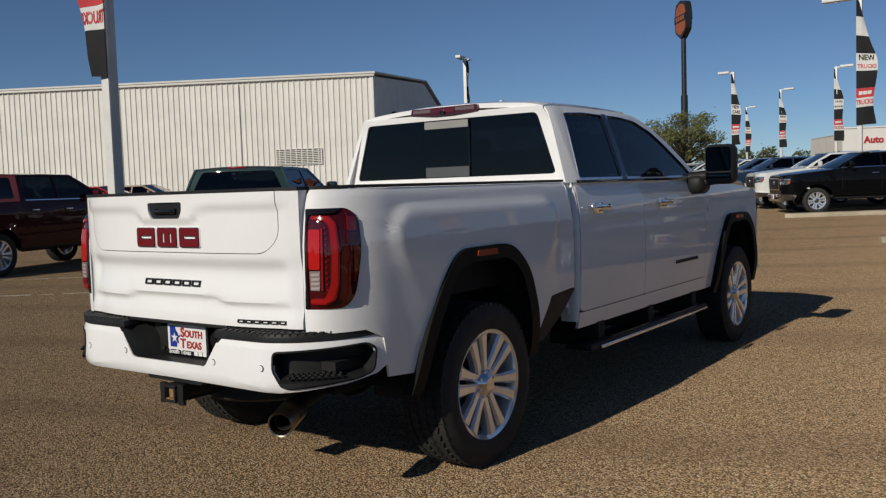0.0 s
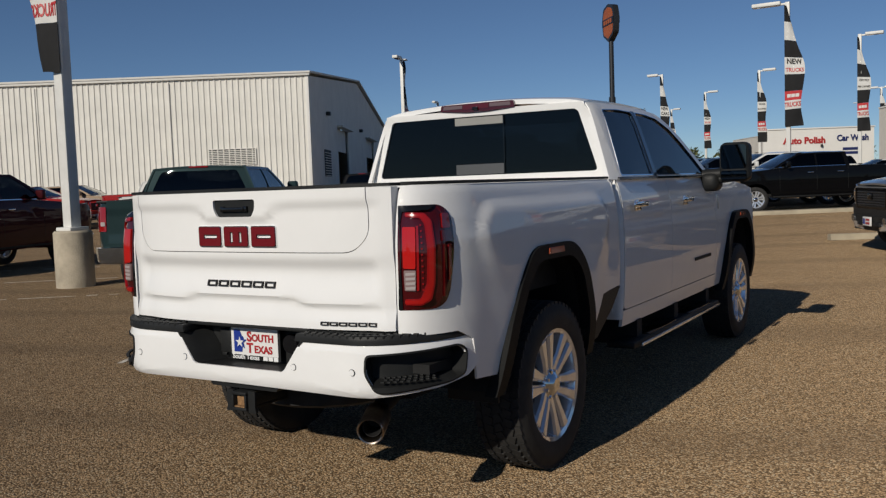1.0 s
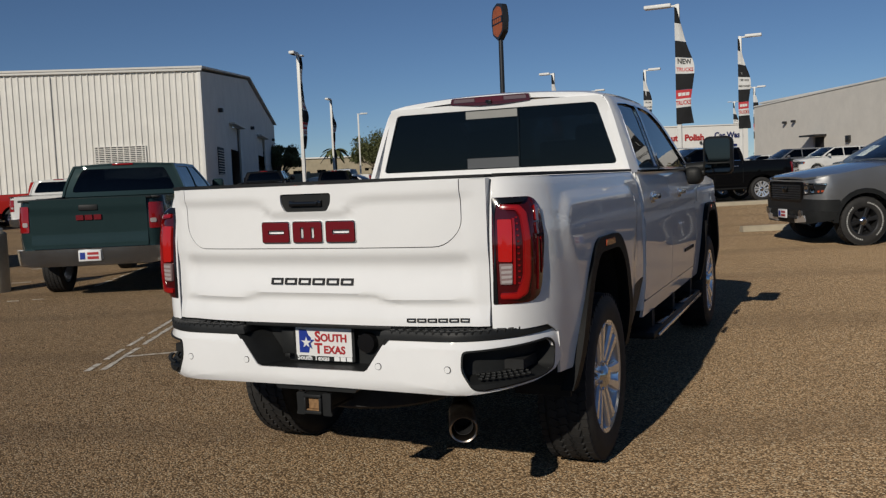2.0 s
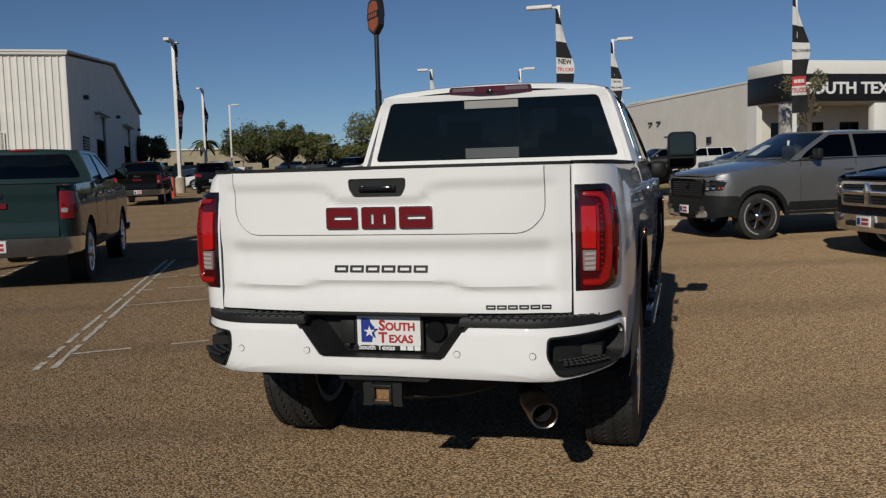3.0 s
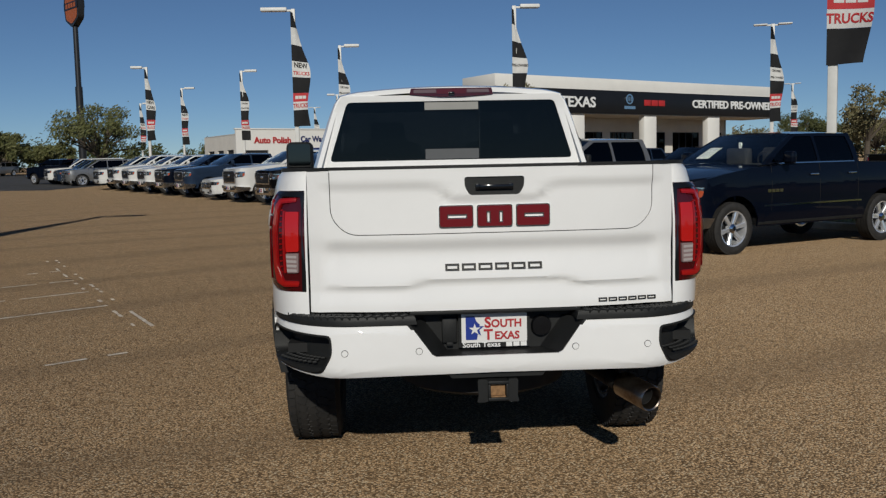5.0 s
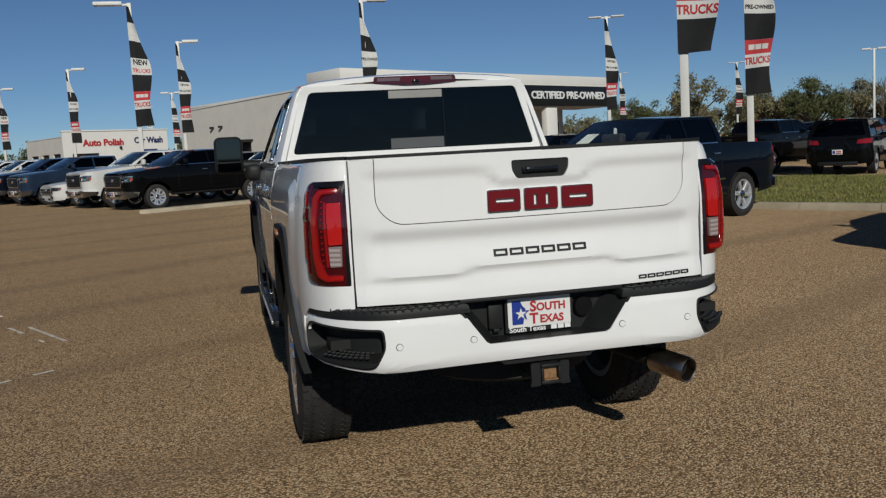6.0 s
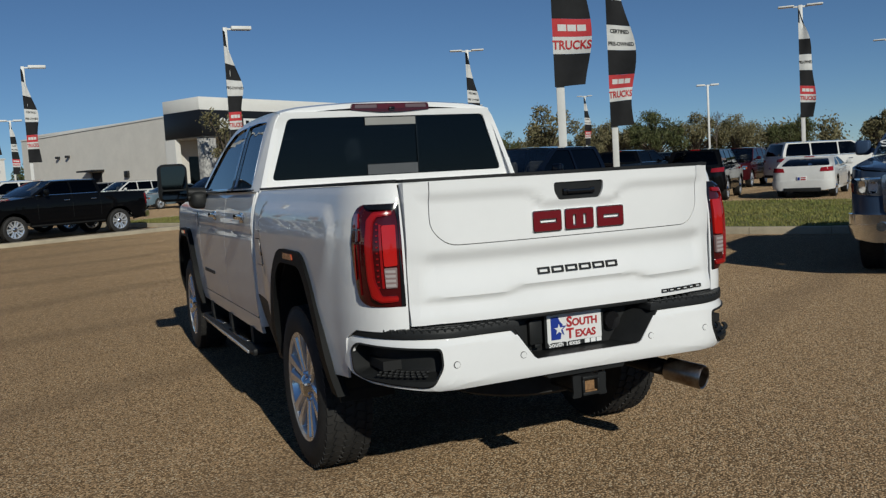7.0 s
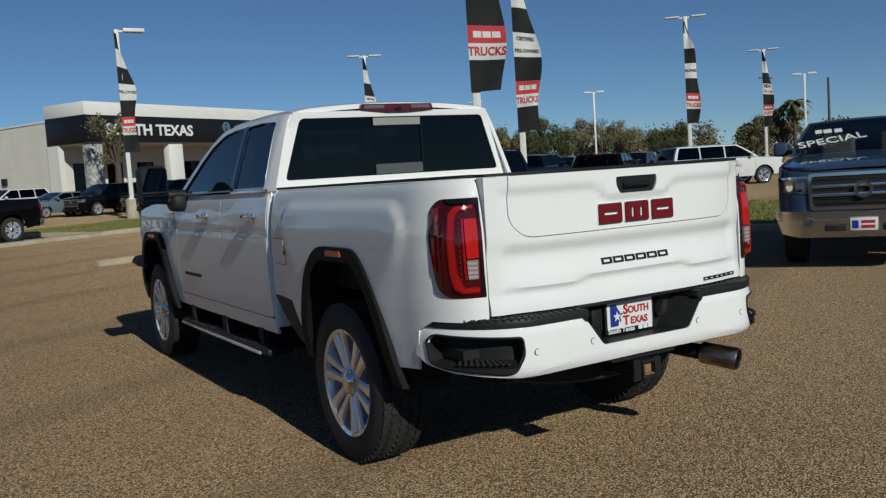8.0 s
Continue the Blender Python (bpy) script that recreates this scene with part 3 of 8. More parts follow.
        # black sheet added behind the rear wheel to fill the dark there
        part("arch_dark_sheet", boxes((min(side * 0.66, side * 0.93), max(side * 0.66, side * 0.93), AY - 0.555, AY - 0.540, 0.45, 0.74), bev=0.004), PLASTIC, T)
        # black lower trim ahead of the rear wheel
        part("bed_trim", sheet([(1.68, 0.56), (1.78, 0.57), (2.02, 0.70), (2.165, 0.815), (1.90, 0.81), (1.72, 0.66)], [], lambda s, z, w, side=side: (side * (0.966 - w), s, z), 0.1, 0, 0.10), PLASTIC, T)
        # rail cap
        part("rail_cap", sheet([(sx(0.7785), 1.4535), (bed.c, 1.4535), (bed.c, 1.468), (sx(0.7785), 1.468)], [], bed.map(side, lambda s, z: 0.058), 0.08, 0, 0.10), PLASTIC, T)
    # inside of the bed
    part("bed_floor", boxes((-0.80, 0.80, 0.16, 2.12, 0.90, 0.93)), UNDER, T)
    part("bed_wall", boxes((-0.84, -0.80, 0.18, 2.14, 0.90, 1.44)), UNDER, T)
    part("bed_wall", boxes((0.80, 0.84, 0.18, 2.14, 0.90, 1.44)), UNDER, T)
    part("bed_front_wall", boxes((-0.92, 0.92, 2.125, 2.16, 0.70, 1.452)), WHITE, T)

    # tailgate with its inner drop panel
    def bow(x):
        """How far the gate and its cap bend forward towards the lamps."""
        return 0.095 * (abs(x) / 0.78) ** 4

    def gate_y(x, z):
        ax = abs(x)
        top = 1.405 - 0.06 * (1 - smooth01(ax, 0.16, 0.26))
        y = -0.016 * smooth01(z, top - 0.045, top + 0.006)
        rim = smooth01(ax, 0.66, 0.735)
        y = y * (1 - rim) - 0.008 * rim * smooth01(z, 1.10, 1.20)
        y += 0.026 * (1 - smooth01(z, 1.105, 1.172)) * (1 - 0.94 * rim)
        cz = 0.968 + 0.024 * (1 - smooth01(ax, 0.285, 0.365))
        y += (-0.020 * (1 - smooth01(z, cz - 0.001, 1.10)) + 0.014 * (1 - smooth01(z, cz - 0.014, cz))) * (1 - 0.9 * rim)
        y -= 0.012 * (1 - smooth01(z, 0.88, cz - 0.01))
        return y + bow(x)

    gate = lambda x, z, w: (x, gate_y(x, z) + w, z)
    drop = rpoly([(-0.674, 1.451), (-0.674, 1.255), (-0.605, 1.187), (0.605, 1.187), (0.674, 1.255), (0.674, 1.451)], [0, 0.06, 0.08, 0.08, 0.06, 0])
    drop_out = [(-0.6775, 1.451)] + rpoly([(-0.6775, 1.40), (-0.6775, 1.254), (-0.6065, 1.1835), (0.6065, 1.1835), (0.6775, 1.254), (0.6775, 1.40)], [0, 0.06, 0.08, 0.08, 0.06, 0]) + [(0.6775, 1.451)]
    hx = [(-0.124, 1.416), (0.124, 1.416), (0.122, 1.375), (0.102, 1.341), (-0.102, 1.341), (-0.122, 1.375)]
    outer = [(-0.7705, 1.451), (-0.7705, 0.864), (0.7705, 0.864), (0.7705, 1.451)] + list(reversed(drop_out))
    tg = part("tailgate", sheet(outer, [], gate, 0.04, 0.012, 0.05), WHITE, T)
    dp = part("drop_panel", sheet(drop, [rpoly(hx, 0.012, 3)], gate, 0.04, 0.012, 0.05), WHITE, tg)
    part("gate_backing", boxes((-0.765, 0.765, 0.145, 0.165, 0.87, 1.445)), UNDER, tg)
    part("gate_cap", sheet([(-0.77, 1.4525), (0.77, 1.4525), (0.77, 1.466), (-0.77, 1.466)], [], lambda x, z, w: (x, bow(x) - 0.014 + w, z), 0.05, 0, 0.13), PLASTIC, tg)
    hb = bmesh.new()
    sheet(rpoly(hx, 0.012, 3), [], lambda x, z, w: (x, -0.006 + w, z), 0, 0, 0.04, into=hb)
    part("handle_bezel", hb, PLASTIC, tg, "black tailgate handle with two release buttons")
    part("handle_grip", boxes((-0.062, 0.062, -0.026, -0.004, 1.365, 1.384), bev=0.004), GLOSSBLACK, tg)
    part("release_button", boxes((-0.078, -0.058, -0.020, -0.004, 1.362, 1.388), bev=0.003), GLOSSBLACK, tg)
    part("release_button", boxes((0.058, 0.078, -0.020, -0.004, 1.362, 1.388), bev=0.003), GLOSSBLACK, tg)
    # red emblem of three plain slotted blocks on chrome backing plates
    on_gate = lambda d: (lambda x, z, w: (x, gate_y(x, z) - d + w, z))
    for a, b, slots in ((-0.226, -0.092, ((0.030, 0.112, 0.033, 0.051),)), (-0.070, 0.070, ((0.036, 0.052, 0.014, 0.062), (0.088, 0.104, 0.014, 0.062))), (0.092, 0.226, ((0.030, 0.112, 0.033, 0.051),))):
        def block(e):
            holes = [rpoly([(a + u0 + e, 1.213 + v0 + e), (a + u1 - e, 1.213 + v0 + e), (a + u1 - e, 1.213 + v1 - e), (a + u0 + e, 1.213 + v1 - e)], 0.003, 2) for u0, u1, v0, v1 in slots]
            return rpoly([(a - e, 1.213 - e), (b + e, 1.213 - e), (b + e, 1.297 + e), (a - e, 1.297 + e)], 0.010, 2), holes

        part("emblem_plate", sheet(*block(0.004), on_gate(0.008), 0, 0, 0.010), CHROME, tg, smooth=20)
        part("emblem_block", sheet(*block(0.0), on_gate(0.0115), 0, 0, 0.005), EMBLEM, tg, "dark red enamel emblem block in a chrome rim", smooth=20)
    # model badges as plain bars
    for x0, x1, n, z0, z1 in ((-0.207, 0.208, 6, 1.031, 1.058), (0.437, 0.700, 6, 0.882, 0.897)):
        w = (x1 - x0) / n
        for k in range(n):
            a, b = x0 + k * w, x0 + (k + 0.84) * w
            t = (z1 - z0) * 0.24
            part("badge_bar", sheet([(a, z0), (b, z0), (b, z1), (a, z1)], [[(a + t * 1.3, z0 + t), (b - t * 1.3, z0 + t), (b - t * 1.3, z1 - t), (a + t * 1.3, z1 - t)]], lambda x, z, w_: (x, gate_y(x, z) - 0.008 + w_, z), 0, 0, 0.010), BADGE, tg, smooth=20)

    # rear bumper
    bp = Contour(0.963, -0.128, 1.2, (0.37, 0.48), (0.02, 0.02))

    def bx(x):
        """s on the bumper's corner at x."""
        return bp.a + math.asin((x - bp.a) / bp.rr[0]) / (math.pi / 2) * (bp.b - bp.a)

    bi = lambda s, z: float(np.interp(z, [0.58, 0.605, 0.63, 0.70, 0.79, 0.815], [0.045, 0.012, 0.0, 0.0, 0.004, 0.014]))
    B = part("rear_bumper", boxes((-0.64, 0.64, 0.03, 0.10, 0.62, 0.78)), UNDER, T, "white rear bumper with black step pads and corner steps", m=Matrix.Translation((0, 0.086, 0)))
    e1, e2 = bp.sy(0.30), bp.sy(0.335)
    pk = [(bx(0.692), 0.772), (bp.sy(0.20), 0.785), (bp.sy(0.245), 0.755), (bp.sy(0.225), 0.665), (bp.sy(0.15), 0.648), (bx(0.755), 0.624), (bx(0.725), 0.632), (bx(0.688), 0.70)]
    pk_loop = rpoly(pk, 0.02, 3)
    for side in (1, -1):
        out = [(0.0, 0.606), (0.72, 0.598), (bp.sy(0.10), 0.625), (bp.sy(0.25), 0.650), (e2, 0.69), (e1, 0.815), (0.372, 0.812), (0.355, 0.806), (0.272, 0.690), (0.255, 0.680), (0.0, 0.680)]
        part("bumper_skin", sheet(out, [pk_loop], bp.map(side, bi), 0.04, 0.03, 0.012), WHITE, B)
        cs = part("corner_step", sheet(rpoly([(a * 1.0, b) for a, b in pk], 0.02, 3), [], bp.map(side, lambda s, z: 0.075 - 0.088 * (1 - smooth01(z, 0.650, 0.672))), 0.05, 0.012, 0.03), PLASTIC, B, "black corner step with studded tread")
        rim_loop = rpoly([(bx(0.686), 0.779), (bp.sy(0.205), 0.792), (bp.sy(0.253), 0.760), (bp.sy(0.233), 0.660), (bp.sy(0.155), 0.640), (bx(0.756), 0.616), (bx(0.721), 0.624), (bx(0.681), 0.70)], 0.024, 3)
        part("step_frame", sheet(rim_loop, [pk_loop], bp.map(side, bi, 0.006), 0.04, 0, 0.10), PLASTIC, cs)
        for i in range(9):
            for j in range(3):
                s = bx(0.750) + i * 0.027 + 0.0135 * (j % 2)
                x, y, nx, ny = bp.at(s)
                o = -0.012 + 0.030 * j
                part("tread_stud", STUD, None, cs, m=Matrix.Translation(((x - nx * o) * side, y - ny * o, 0.668 + 0.003 * j)))
        for px in (0.325, 0.630):
            pb = bmesh.new()
            py = bp.at(bp.a if px < bp.a else bx(px))[1]
            tube(pb, (side * px, py + 0.0005, 0.706), (side * px, py - 0.0035, 0.706), 0.0125, n=20)
            ps = part("parking_sensor", pb, WHITE, B)
            pb = lathe([(0.0125, -0.1262), (0.0145, -0.1262), (0.0145, -0.1240), (0.0125, -0.1240)], 20)
            part("sensor_ring", pb, UNDER, ps, m=Matrix.Translation((side * px, py + 0.125, 0.706)) @ Matrix(((0, 1, 0, 0), (1, 0, 0, 0), (0, 0, 1, 0), (0, 0, 0, 1))))
        # step pad: black top with slanted ribs along its edge
        pad_out = [(0.33, 0.8165), (bp.sy(0.30), 0.8185), (bp.sy(0.29), 0.852), (0.34, 0.850)]
        pd = part("step_pad", sheet(rpoly(pad_out, 0.006, 2), [], bp.map(side, lambda s, z: 0.006 + 0.35 * max(0, z - 0.838)), 0.05, 0.012, 0.13), PLASTIC, B)
        for k in range(17):
            x, y, nx, ny = bp.at(0.385 + k * 0.0365)
            a = math.atan2(nx, -ny)
            at = Matrix.Translation((side * (x - nx * 0.026), y - ny * 0.026, 0.8515)) @ Matrix.Rotation(side * a, 4, "Z")
            part("pad_rib", RIB, None, pd, m=at @ Matrix.Rotation(side * 0.62, 4, "Z"))
            part("pad_rib", RIB, None, pd, m=at @ Matrix.Translation((0, 0.040, 0.002)) @ Matrix.Rotation(-side * 0.62, 4, "Z"))
        # slanted wall of the plate recess
        part("recess_cheek", sheet([(0, -0.122), (1, -0.122), (1, 0.02), (0, 0.02)], [], lambda t, y, w, side=side: (side * (0.262 + 0.100 * t - 0.42 * (y + 0.125) + w), y, 0.681 + 0.135 * t), 0.5, 0.05, 0.012), PLASTIC, B)
    rec = part("plate_recess", sheet([(-0.37, 0.845), (-0.27, 0.678), (0.27, 0.678), (0.37, 0.845)], [], lambda x, z, w: (x, 0.022 + w, z), 0.1, 0.05, 0.02), PLASTIC, B, "black recess round the plate with round and square connectors")
    part("recess_floor", boxes((-0.268, 0.268, -0.118, 0.03, 0.672, 0.680)), PLASTIC, B)
    part("recess_roof", boxes((-0.36, 0.36, -0.07, 0.03, 0.846, 0.862), bev=0.004), PLASTIC, B)
    part("connector_cover", boxes((-0.222, -0.158, -0.004, 0.022, 0.712, 0.822), bev=0.006), PLASTIC, rec)
    part("cover_latch", boxes((-0.204, -0.176, -0.014, 0.0, 0.70, 0.716), bev=0.003), PLASTIC, rec)
    pb = lathe([(0.001, -0.012), (0.040, -0.010), (0.044, 0.0), (0.044, 0.02), (0.001, 0.02)], 28)
    part("round_socket", pb, GLOSSBLACK, rec, m=Matrix.Translation((0.205, 0.0, 0.775)) @ Matrix(((0, 1, 0, 0), (1, 0, 0, 0), (0, 0, 1, 0), (0, 0, 0, 1))))
    part("lower_valance", sheet([(-0.19, 0.580), (0.19, 0.580), (0.21, 0.604), (-0.21, 0.604)], [], lambda x, z, w: (x, -0.095 + w, z), 0.2, 0, 0.10), PLASTIC, B)
    # plate: white, a blue state shape with a star, red words
    P = part("licence_plate", sheet(rpoly([(-0.152, 0.702), (0.152, 0.702), (0.152, 0.850), (-0.152, 0.850)], 0.006, 2), [], lambda x, z, w: (x, -0.012 + w, z), 0, 0, 0.006), PLASTIC, B, m=Matrix.Translation((0, 0, -0.011)), label="dealer plate in a black frame, blue star and red words")
    part("plate_face", sheet(rpoly([(-0.140, 0.722), (0.140, 0.722), (0.140, 0.846), (-0.140, 0.846)], 0.004, 2), [], lambda x, z, w: (x, -0.0145 + w, z), 0, 0, 0.003), PLATEWHITE, P)
    part("state_shape", sheet([(-0.122, 0.735), (-0.075, 0.735), (-0.070, 0.760), (-0.062, 0.800), (-0.075, 0.812), (-0.085, 0.836), (-0.122, 0.836)], [], lambda x, z, w: (x, -0.0165 + w, z), 0, 0, 0.002), PLATEBLUE, P)
    star = [(-0.078 + (0.036 if k % 2 == 0 else 0.014) * math.sin(k * math.pi / 5), 0.782 + (0.036 if k % 2 == 0 else 0.014) * math.cos(k * math.pi / 5)) for k in range(10)]
    part("star", sheet(star, [], lambda x, z, w: (x, -0.0185 + w, z), 0, 0, 0.002), PLATEBLUE, P)
    star = [(-0.084 + (0.026 if k % 2 == 0 else 0.010) * math.sin(k * math.pi / 5), 0.780 + (0.026 if k % 2 == 0 else 0.010) * math.cos(k * math.pi / 5)) for k in range(10)]
    part("star", sheet(star, [], lambda x, z, w: (x, -0.0205 + w, z), 0, 0, 0.002), PLATEWHITE, P)
    text("plate_lettering", "S", 0.062, Matrix.Translation((-0.028, -0.0165, 0.806)) @ pose(0, 0, 0, 90), PLATERED, P, 0.0012, bold=0.03)
    text("plate_lettering", "OUTH", 0.046, Matrix.Translation((0.052, -0.0165, 0.802)) @ pose(0, 0, 0, 90), PLATERED, P, 0.0012, squeeze=1.0, bold=0.03)
    text("plate_lettering", "T", 0.062, Matrix.Translation((-0.026, -0.0165, 0.754)) @ pose(0, 0, 0, 90), PLATERED, P, 0.0012, bold=0.03)
    text("plate_lettering", "EXAS", 0.046, Matrix.Translation((0.054, -0.0165, 0.750)) @ pose(0, 0, 0, 90), PLATERED, P, 0.0012, squeeze=1.0, bold=0.03)
    text("frame_lettering", "South Texas", 0.030, Matrix.Translation((-0.055, -0.0135, 0.712)) @ pose(0, 0, 0, 90), LETTER, P, 0.0012, squeeze=1.08, bold=0.02)
    part("frame_bar", boxes((0.050, 0.076, -0.0145, -0.012, 0.703, 0.721), (0.081, 0.107, -0.0145, -0.012, 0.703, 0.721), (0.112, 0.138, -0.0145, -0.012, 0.703, 0.721)), LETTER, P)

    # cab: lower panels on one contour, doors with real gaps
    cab = Contour(0.970, 2.195, 6.17, (0.05, 0.05), (0.34, 0.42))
    FI = lambda s, z: inset(s, min(z, 1.452)) + 0.008 * math.exp(-((z - 1.19) / 0.02) ** 2)
    cy = cab.sy
    shoulder = lambda y: float(np.interp(y, [2.2, 4.4, 5.2, 5.8, 6.1], [1.446, 1.446, 1.40, 1.34, 1.27]))
    for side in (1, -1):
        fn = cab.map(side, FI)
        part("cab_corner", sheet([(0.84, 0.60), (cy(2.235), 0.60), (cy(2.235), 1.446), (0.84, 1.446)], [], fn, 0.03, 0.06, 0.012), WHITE, T)
        part("rocker", sheet([(cy(2.24), 0.555), (cy(4.62), 0.555), (cy(4.62), 0.652), (cy(2.24), 0.652)], [], fn, 0.2, 0.03, 0.02), WHITE, T)
        for nm, y0, y1, hy in (("rear_door", 2.241, 3.218, 2.485), ("front_door", 3.224, 4.418, 3.535)):
            d = part(nm, sheet(rpoly([(cy(y0), 0.658), (cy(y1), 0.658), (cy(y1), 1.446), (cy(y0 + (0.0 if nm == "front_door" else 0.02)), 1.446)], [0.06 if nm == "rear_door" else 0.01, 0.03, 0, 0]), [], fn, 0.1, 0.03, 0.012), WHITE, T)
            hb = bmesh.new()
            box(hb, side * 0.974 - 0.006, side * 0.974 + 0.006, hy - 0.06, hy + 0.06, 1.252, 1.318, 0.004)
            part("handle_cup", hb, CHROME, d)
            hb = bmesh.new()
            box(hb, side * 0.996 - 0.010, side * 0.996 + 0.010, hy - 0.13, hy + 0.13, 1.272, 1.308, 0.009)
            box(hb, side * 0.982 - 0.014, side * 0.982 + 0.014, hy - 0.12, hy - 0.09, 1.278, 1.302, 0.004)
            box(hb, side * 0.982 - 0.014, side * 0.982 + 0.014, hy + 0.09, hy + 0.12, 1.278, 1.302, 0.004)
            part("door_handle", hb, CHROME, d, "chrome door handle")
            if nm == "front_door":
                for k in range(11):
                    a = 3.79 + k * 0.042
                    part("badge_bar", boxes((side * 0.971 - 0.004, side * 0.971 + 0.004, a, a + 0.030, 0.818, 0.842)), BADGE, d)
        inner = [(cy(a + (0.04 if a < FY else -0.04)), b - 0.04) for a, b in arch(FY)][1:-1]
        top = [(cy(y), shoulder(y)) for y in (6.08, 5.9, 5.6, 5.2, 4.8, 4.424)]
        f = part("front_fender", sheet([(cy(4.424), 0.60), (cy(FY - 0.60), 0.60)] + inner + [(cy(FY + 0.46), 0.62), (cy(5.86), 0.60), (cy(6.02), 0.64), (cy(6.08), 0.80)] + top, [], fn, 0.05, 0.05, 0.012), WHITE, T)
        part("fender_vent", sheet([(cy(4.50), 1.18), (cy(4.53), 1.18), (cy(4.53), 1.30), (cy(4.50), 1.30)], [], cab.map(side, FI, 0.006), 0, 0, 0.01), CHROME, f)
        part("headlamp", sheet([(cy(5.93), 1.02), (cab.front(0.55), 1.0), (cab.front(0.55), 1.22), (cy(5.93), 1.25)], [], cab.map(side, FI, 0.004), 0.08, 0.1, 0.06), HEADLENS, T)
        part("front_bumper_half", sheet([(cy(5.90), 0.60), (cab.front(0.0), 0.55), (cab.front(0.0), 0.86), (cy(5.98), 0.90)], [], cab.map(side, lambda s, z: -0.004 + 0.02 * abs(z - 0.72)), 0.1, 0.05, 0.03), CHROME, T)
        # side step with silver edge
        st = part("side_step", boxes((min(side * 0.82, side * 1.000), max(side * 0.82, side * 1.000), 2.30, 4.36, 0.408, 0.452), bev=0.012), PLASTIC, T, "black running board with a silver edge strip")
        part("step_edge", boxes((min(side * 1.001, side * 1.014), max(side * 1.001, side * 1.014), 2.42, 4.34, 0.409, 0.430), bev=0.005), ALLOY, st)
        for yy in (2.62, 3.55):
            part("tread_pad", boxes((min(side * 0.89, side * 0.99), max(side * 0.89, side * 0.99), yy, yy + 0.62, 0.452, 0.459), bev=0.002), GLOSSBLACK, st)
        for yy in (2.5, 3.3, 4.15):
            part("step_bracket", boxes((min(side * 0.60, side * 0.95), max(side * 0.60, side * 0.95), yy, yy + 0.09, 0.40, 0.56)), UNDER, st)
    part("grille", sheet([(-0.55, 0.90), (0.55, 0.90), (0.55, 1.26), (-0.55, 1.26)], [], lambda x, z, w: (x, 6.175 - w, z), 0.2, 0.1, 0.06), CHROME, T)
    part("radiator_support", boxes((-0.9, 0.9, 5.72, 5.76, 0.60, 1.20)), UNDER, T)
    hood_z = lambda x, y: shoulder(y) + 0.02 + 0.055 * (1 - (x / 0.95) ** 2) + 0.02 * smooth01(abs(x), 0.25, 0.35)
    part("hood", sheet(rpoly([(-0.928, 4.42), (0.928, 4.42), (0.923, 5.5), (0.82, 5.98), (0.5, 6.14), (-0.5, 6.14), (-0.82, 5.98), (-0.923, 5.5)], 0.05, 3), [], lambda x, y, w: (x, y, hood_z(x, y) - w), 0.1, 0.12, 0.02), WHITE, T)
    # greenhouse
    ZB, ZT = 1.448, 1.925
    xg = lambda z: float(np.interp(z, [1.44, 1.47, 1.60, 1.80, 1.90, 1.945], [0.930, 0.922, 0.880, 0.812, 0.770, 0.728]))
    ya = lambda z: float(np.interp(z, [1.44, 1.60, 1.75, 1.85, 1.92, 1.945], [4.44, 4.19, 3.93, 3.72, 3.52, 3.42]))
    yc = lambda z: float(np.interp(z, [1.44, 1.93], [2.205, 2.245]))
    frame_out = [(yc(ZB), ZB), (ya(ZB), ZB), (ya(1.60), 1.60), (ya(1.75), 1.75), (ya(1.85), 1.85), (ya(1.92), 1.92), (3.3, 1.936), (2.9, 1.940), (2.5, 1.936), (yc(1.925) + 0.02, 1.925)]
    w_rear = rpoly([(2.335, 1.470), (2.975, 1.470), (2.975, 1.902), (2.70, 1.905), (2.415, 1.890)], 0.025, 3)
    w_front = rpoly([(3.030, 1.470), (4.285, 1.470), (4.13, 1.570), (3.89, 1.715), (3.70, 1.810), (3.48, 1.880), (3.25, 1.900), (3.030, 1.903)], [0.025, 0.03, 0.05, 0.05, 0.05, 0.05, 0.05, 0.025], 3)
    for side in (1, -1):
        gm = lambda y, z, w, side=side: (side * (xg(z) - w - 0.03 * (1 - smooth01(y, 2.2, 2.33))), y, z)
        fr = part("cab_side_frame", sheet(frame_out, [w_rear, w_front], gm, 0.1, 0.06, 0.03), WHITE, T)
        for loop, nm in ((w_rear, "rear_door_glass"), (w_front, "front_door_glass")):
            part(nm, sheet(loop, [], lambda y, z, w, side=side: (side * (xg(z) - 0.010 - w), y, z), 0.2, 0.06, 0.005), GLASS, T, "dark tinted side window")
            inner = [(a + (c[0] - a) * 0.02, b + (c[1] - b) * 0.03) for a, b in loop for c in [(sum(p[0] for p in loop) / len(loop), sum(p[1] for p in loop) / len(loop))]]
            part("window_trim", sheet(loop, [inner], lambda y, z, w, side=side: (side * (xg(z) + 0.003 - w), y, z), 0.2, 0.1, 0.012), CHROME, fr)
        part("belt_moulding", sheet([(2.28, 1.4475), (4.33, 1.4475), (4.33, 1.462), (2.28, 1.462)], [], lambda y, z, w, side=side: (side * (0.935 - w), y, z), 0.3, 0, 0.012), CHROME, T)
        part("pillar_cover", sheet([(2.968, 1.464), (3.037, 1.464), (3.037, 1.908), (2.968, 1.906)], [], lambda y, z, w, side=side: (side * (xg(z) + 0.0045 - w), y, z), 0, 0.05, 0.006), GLOSSBLACK, fr)
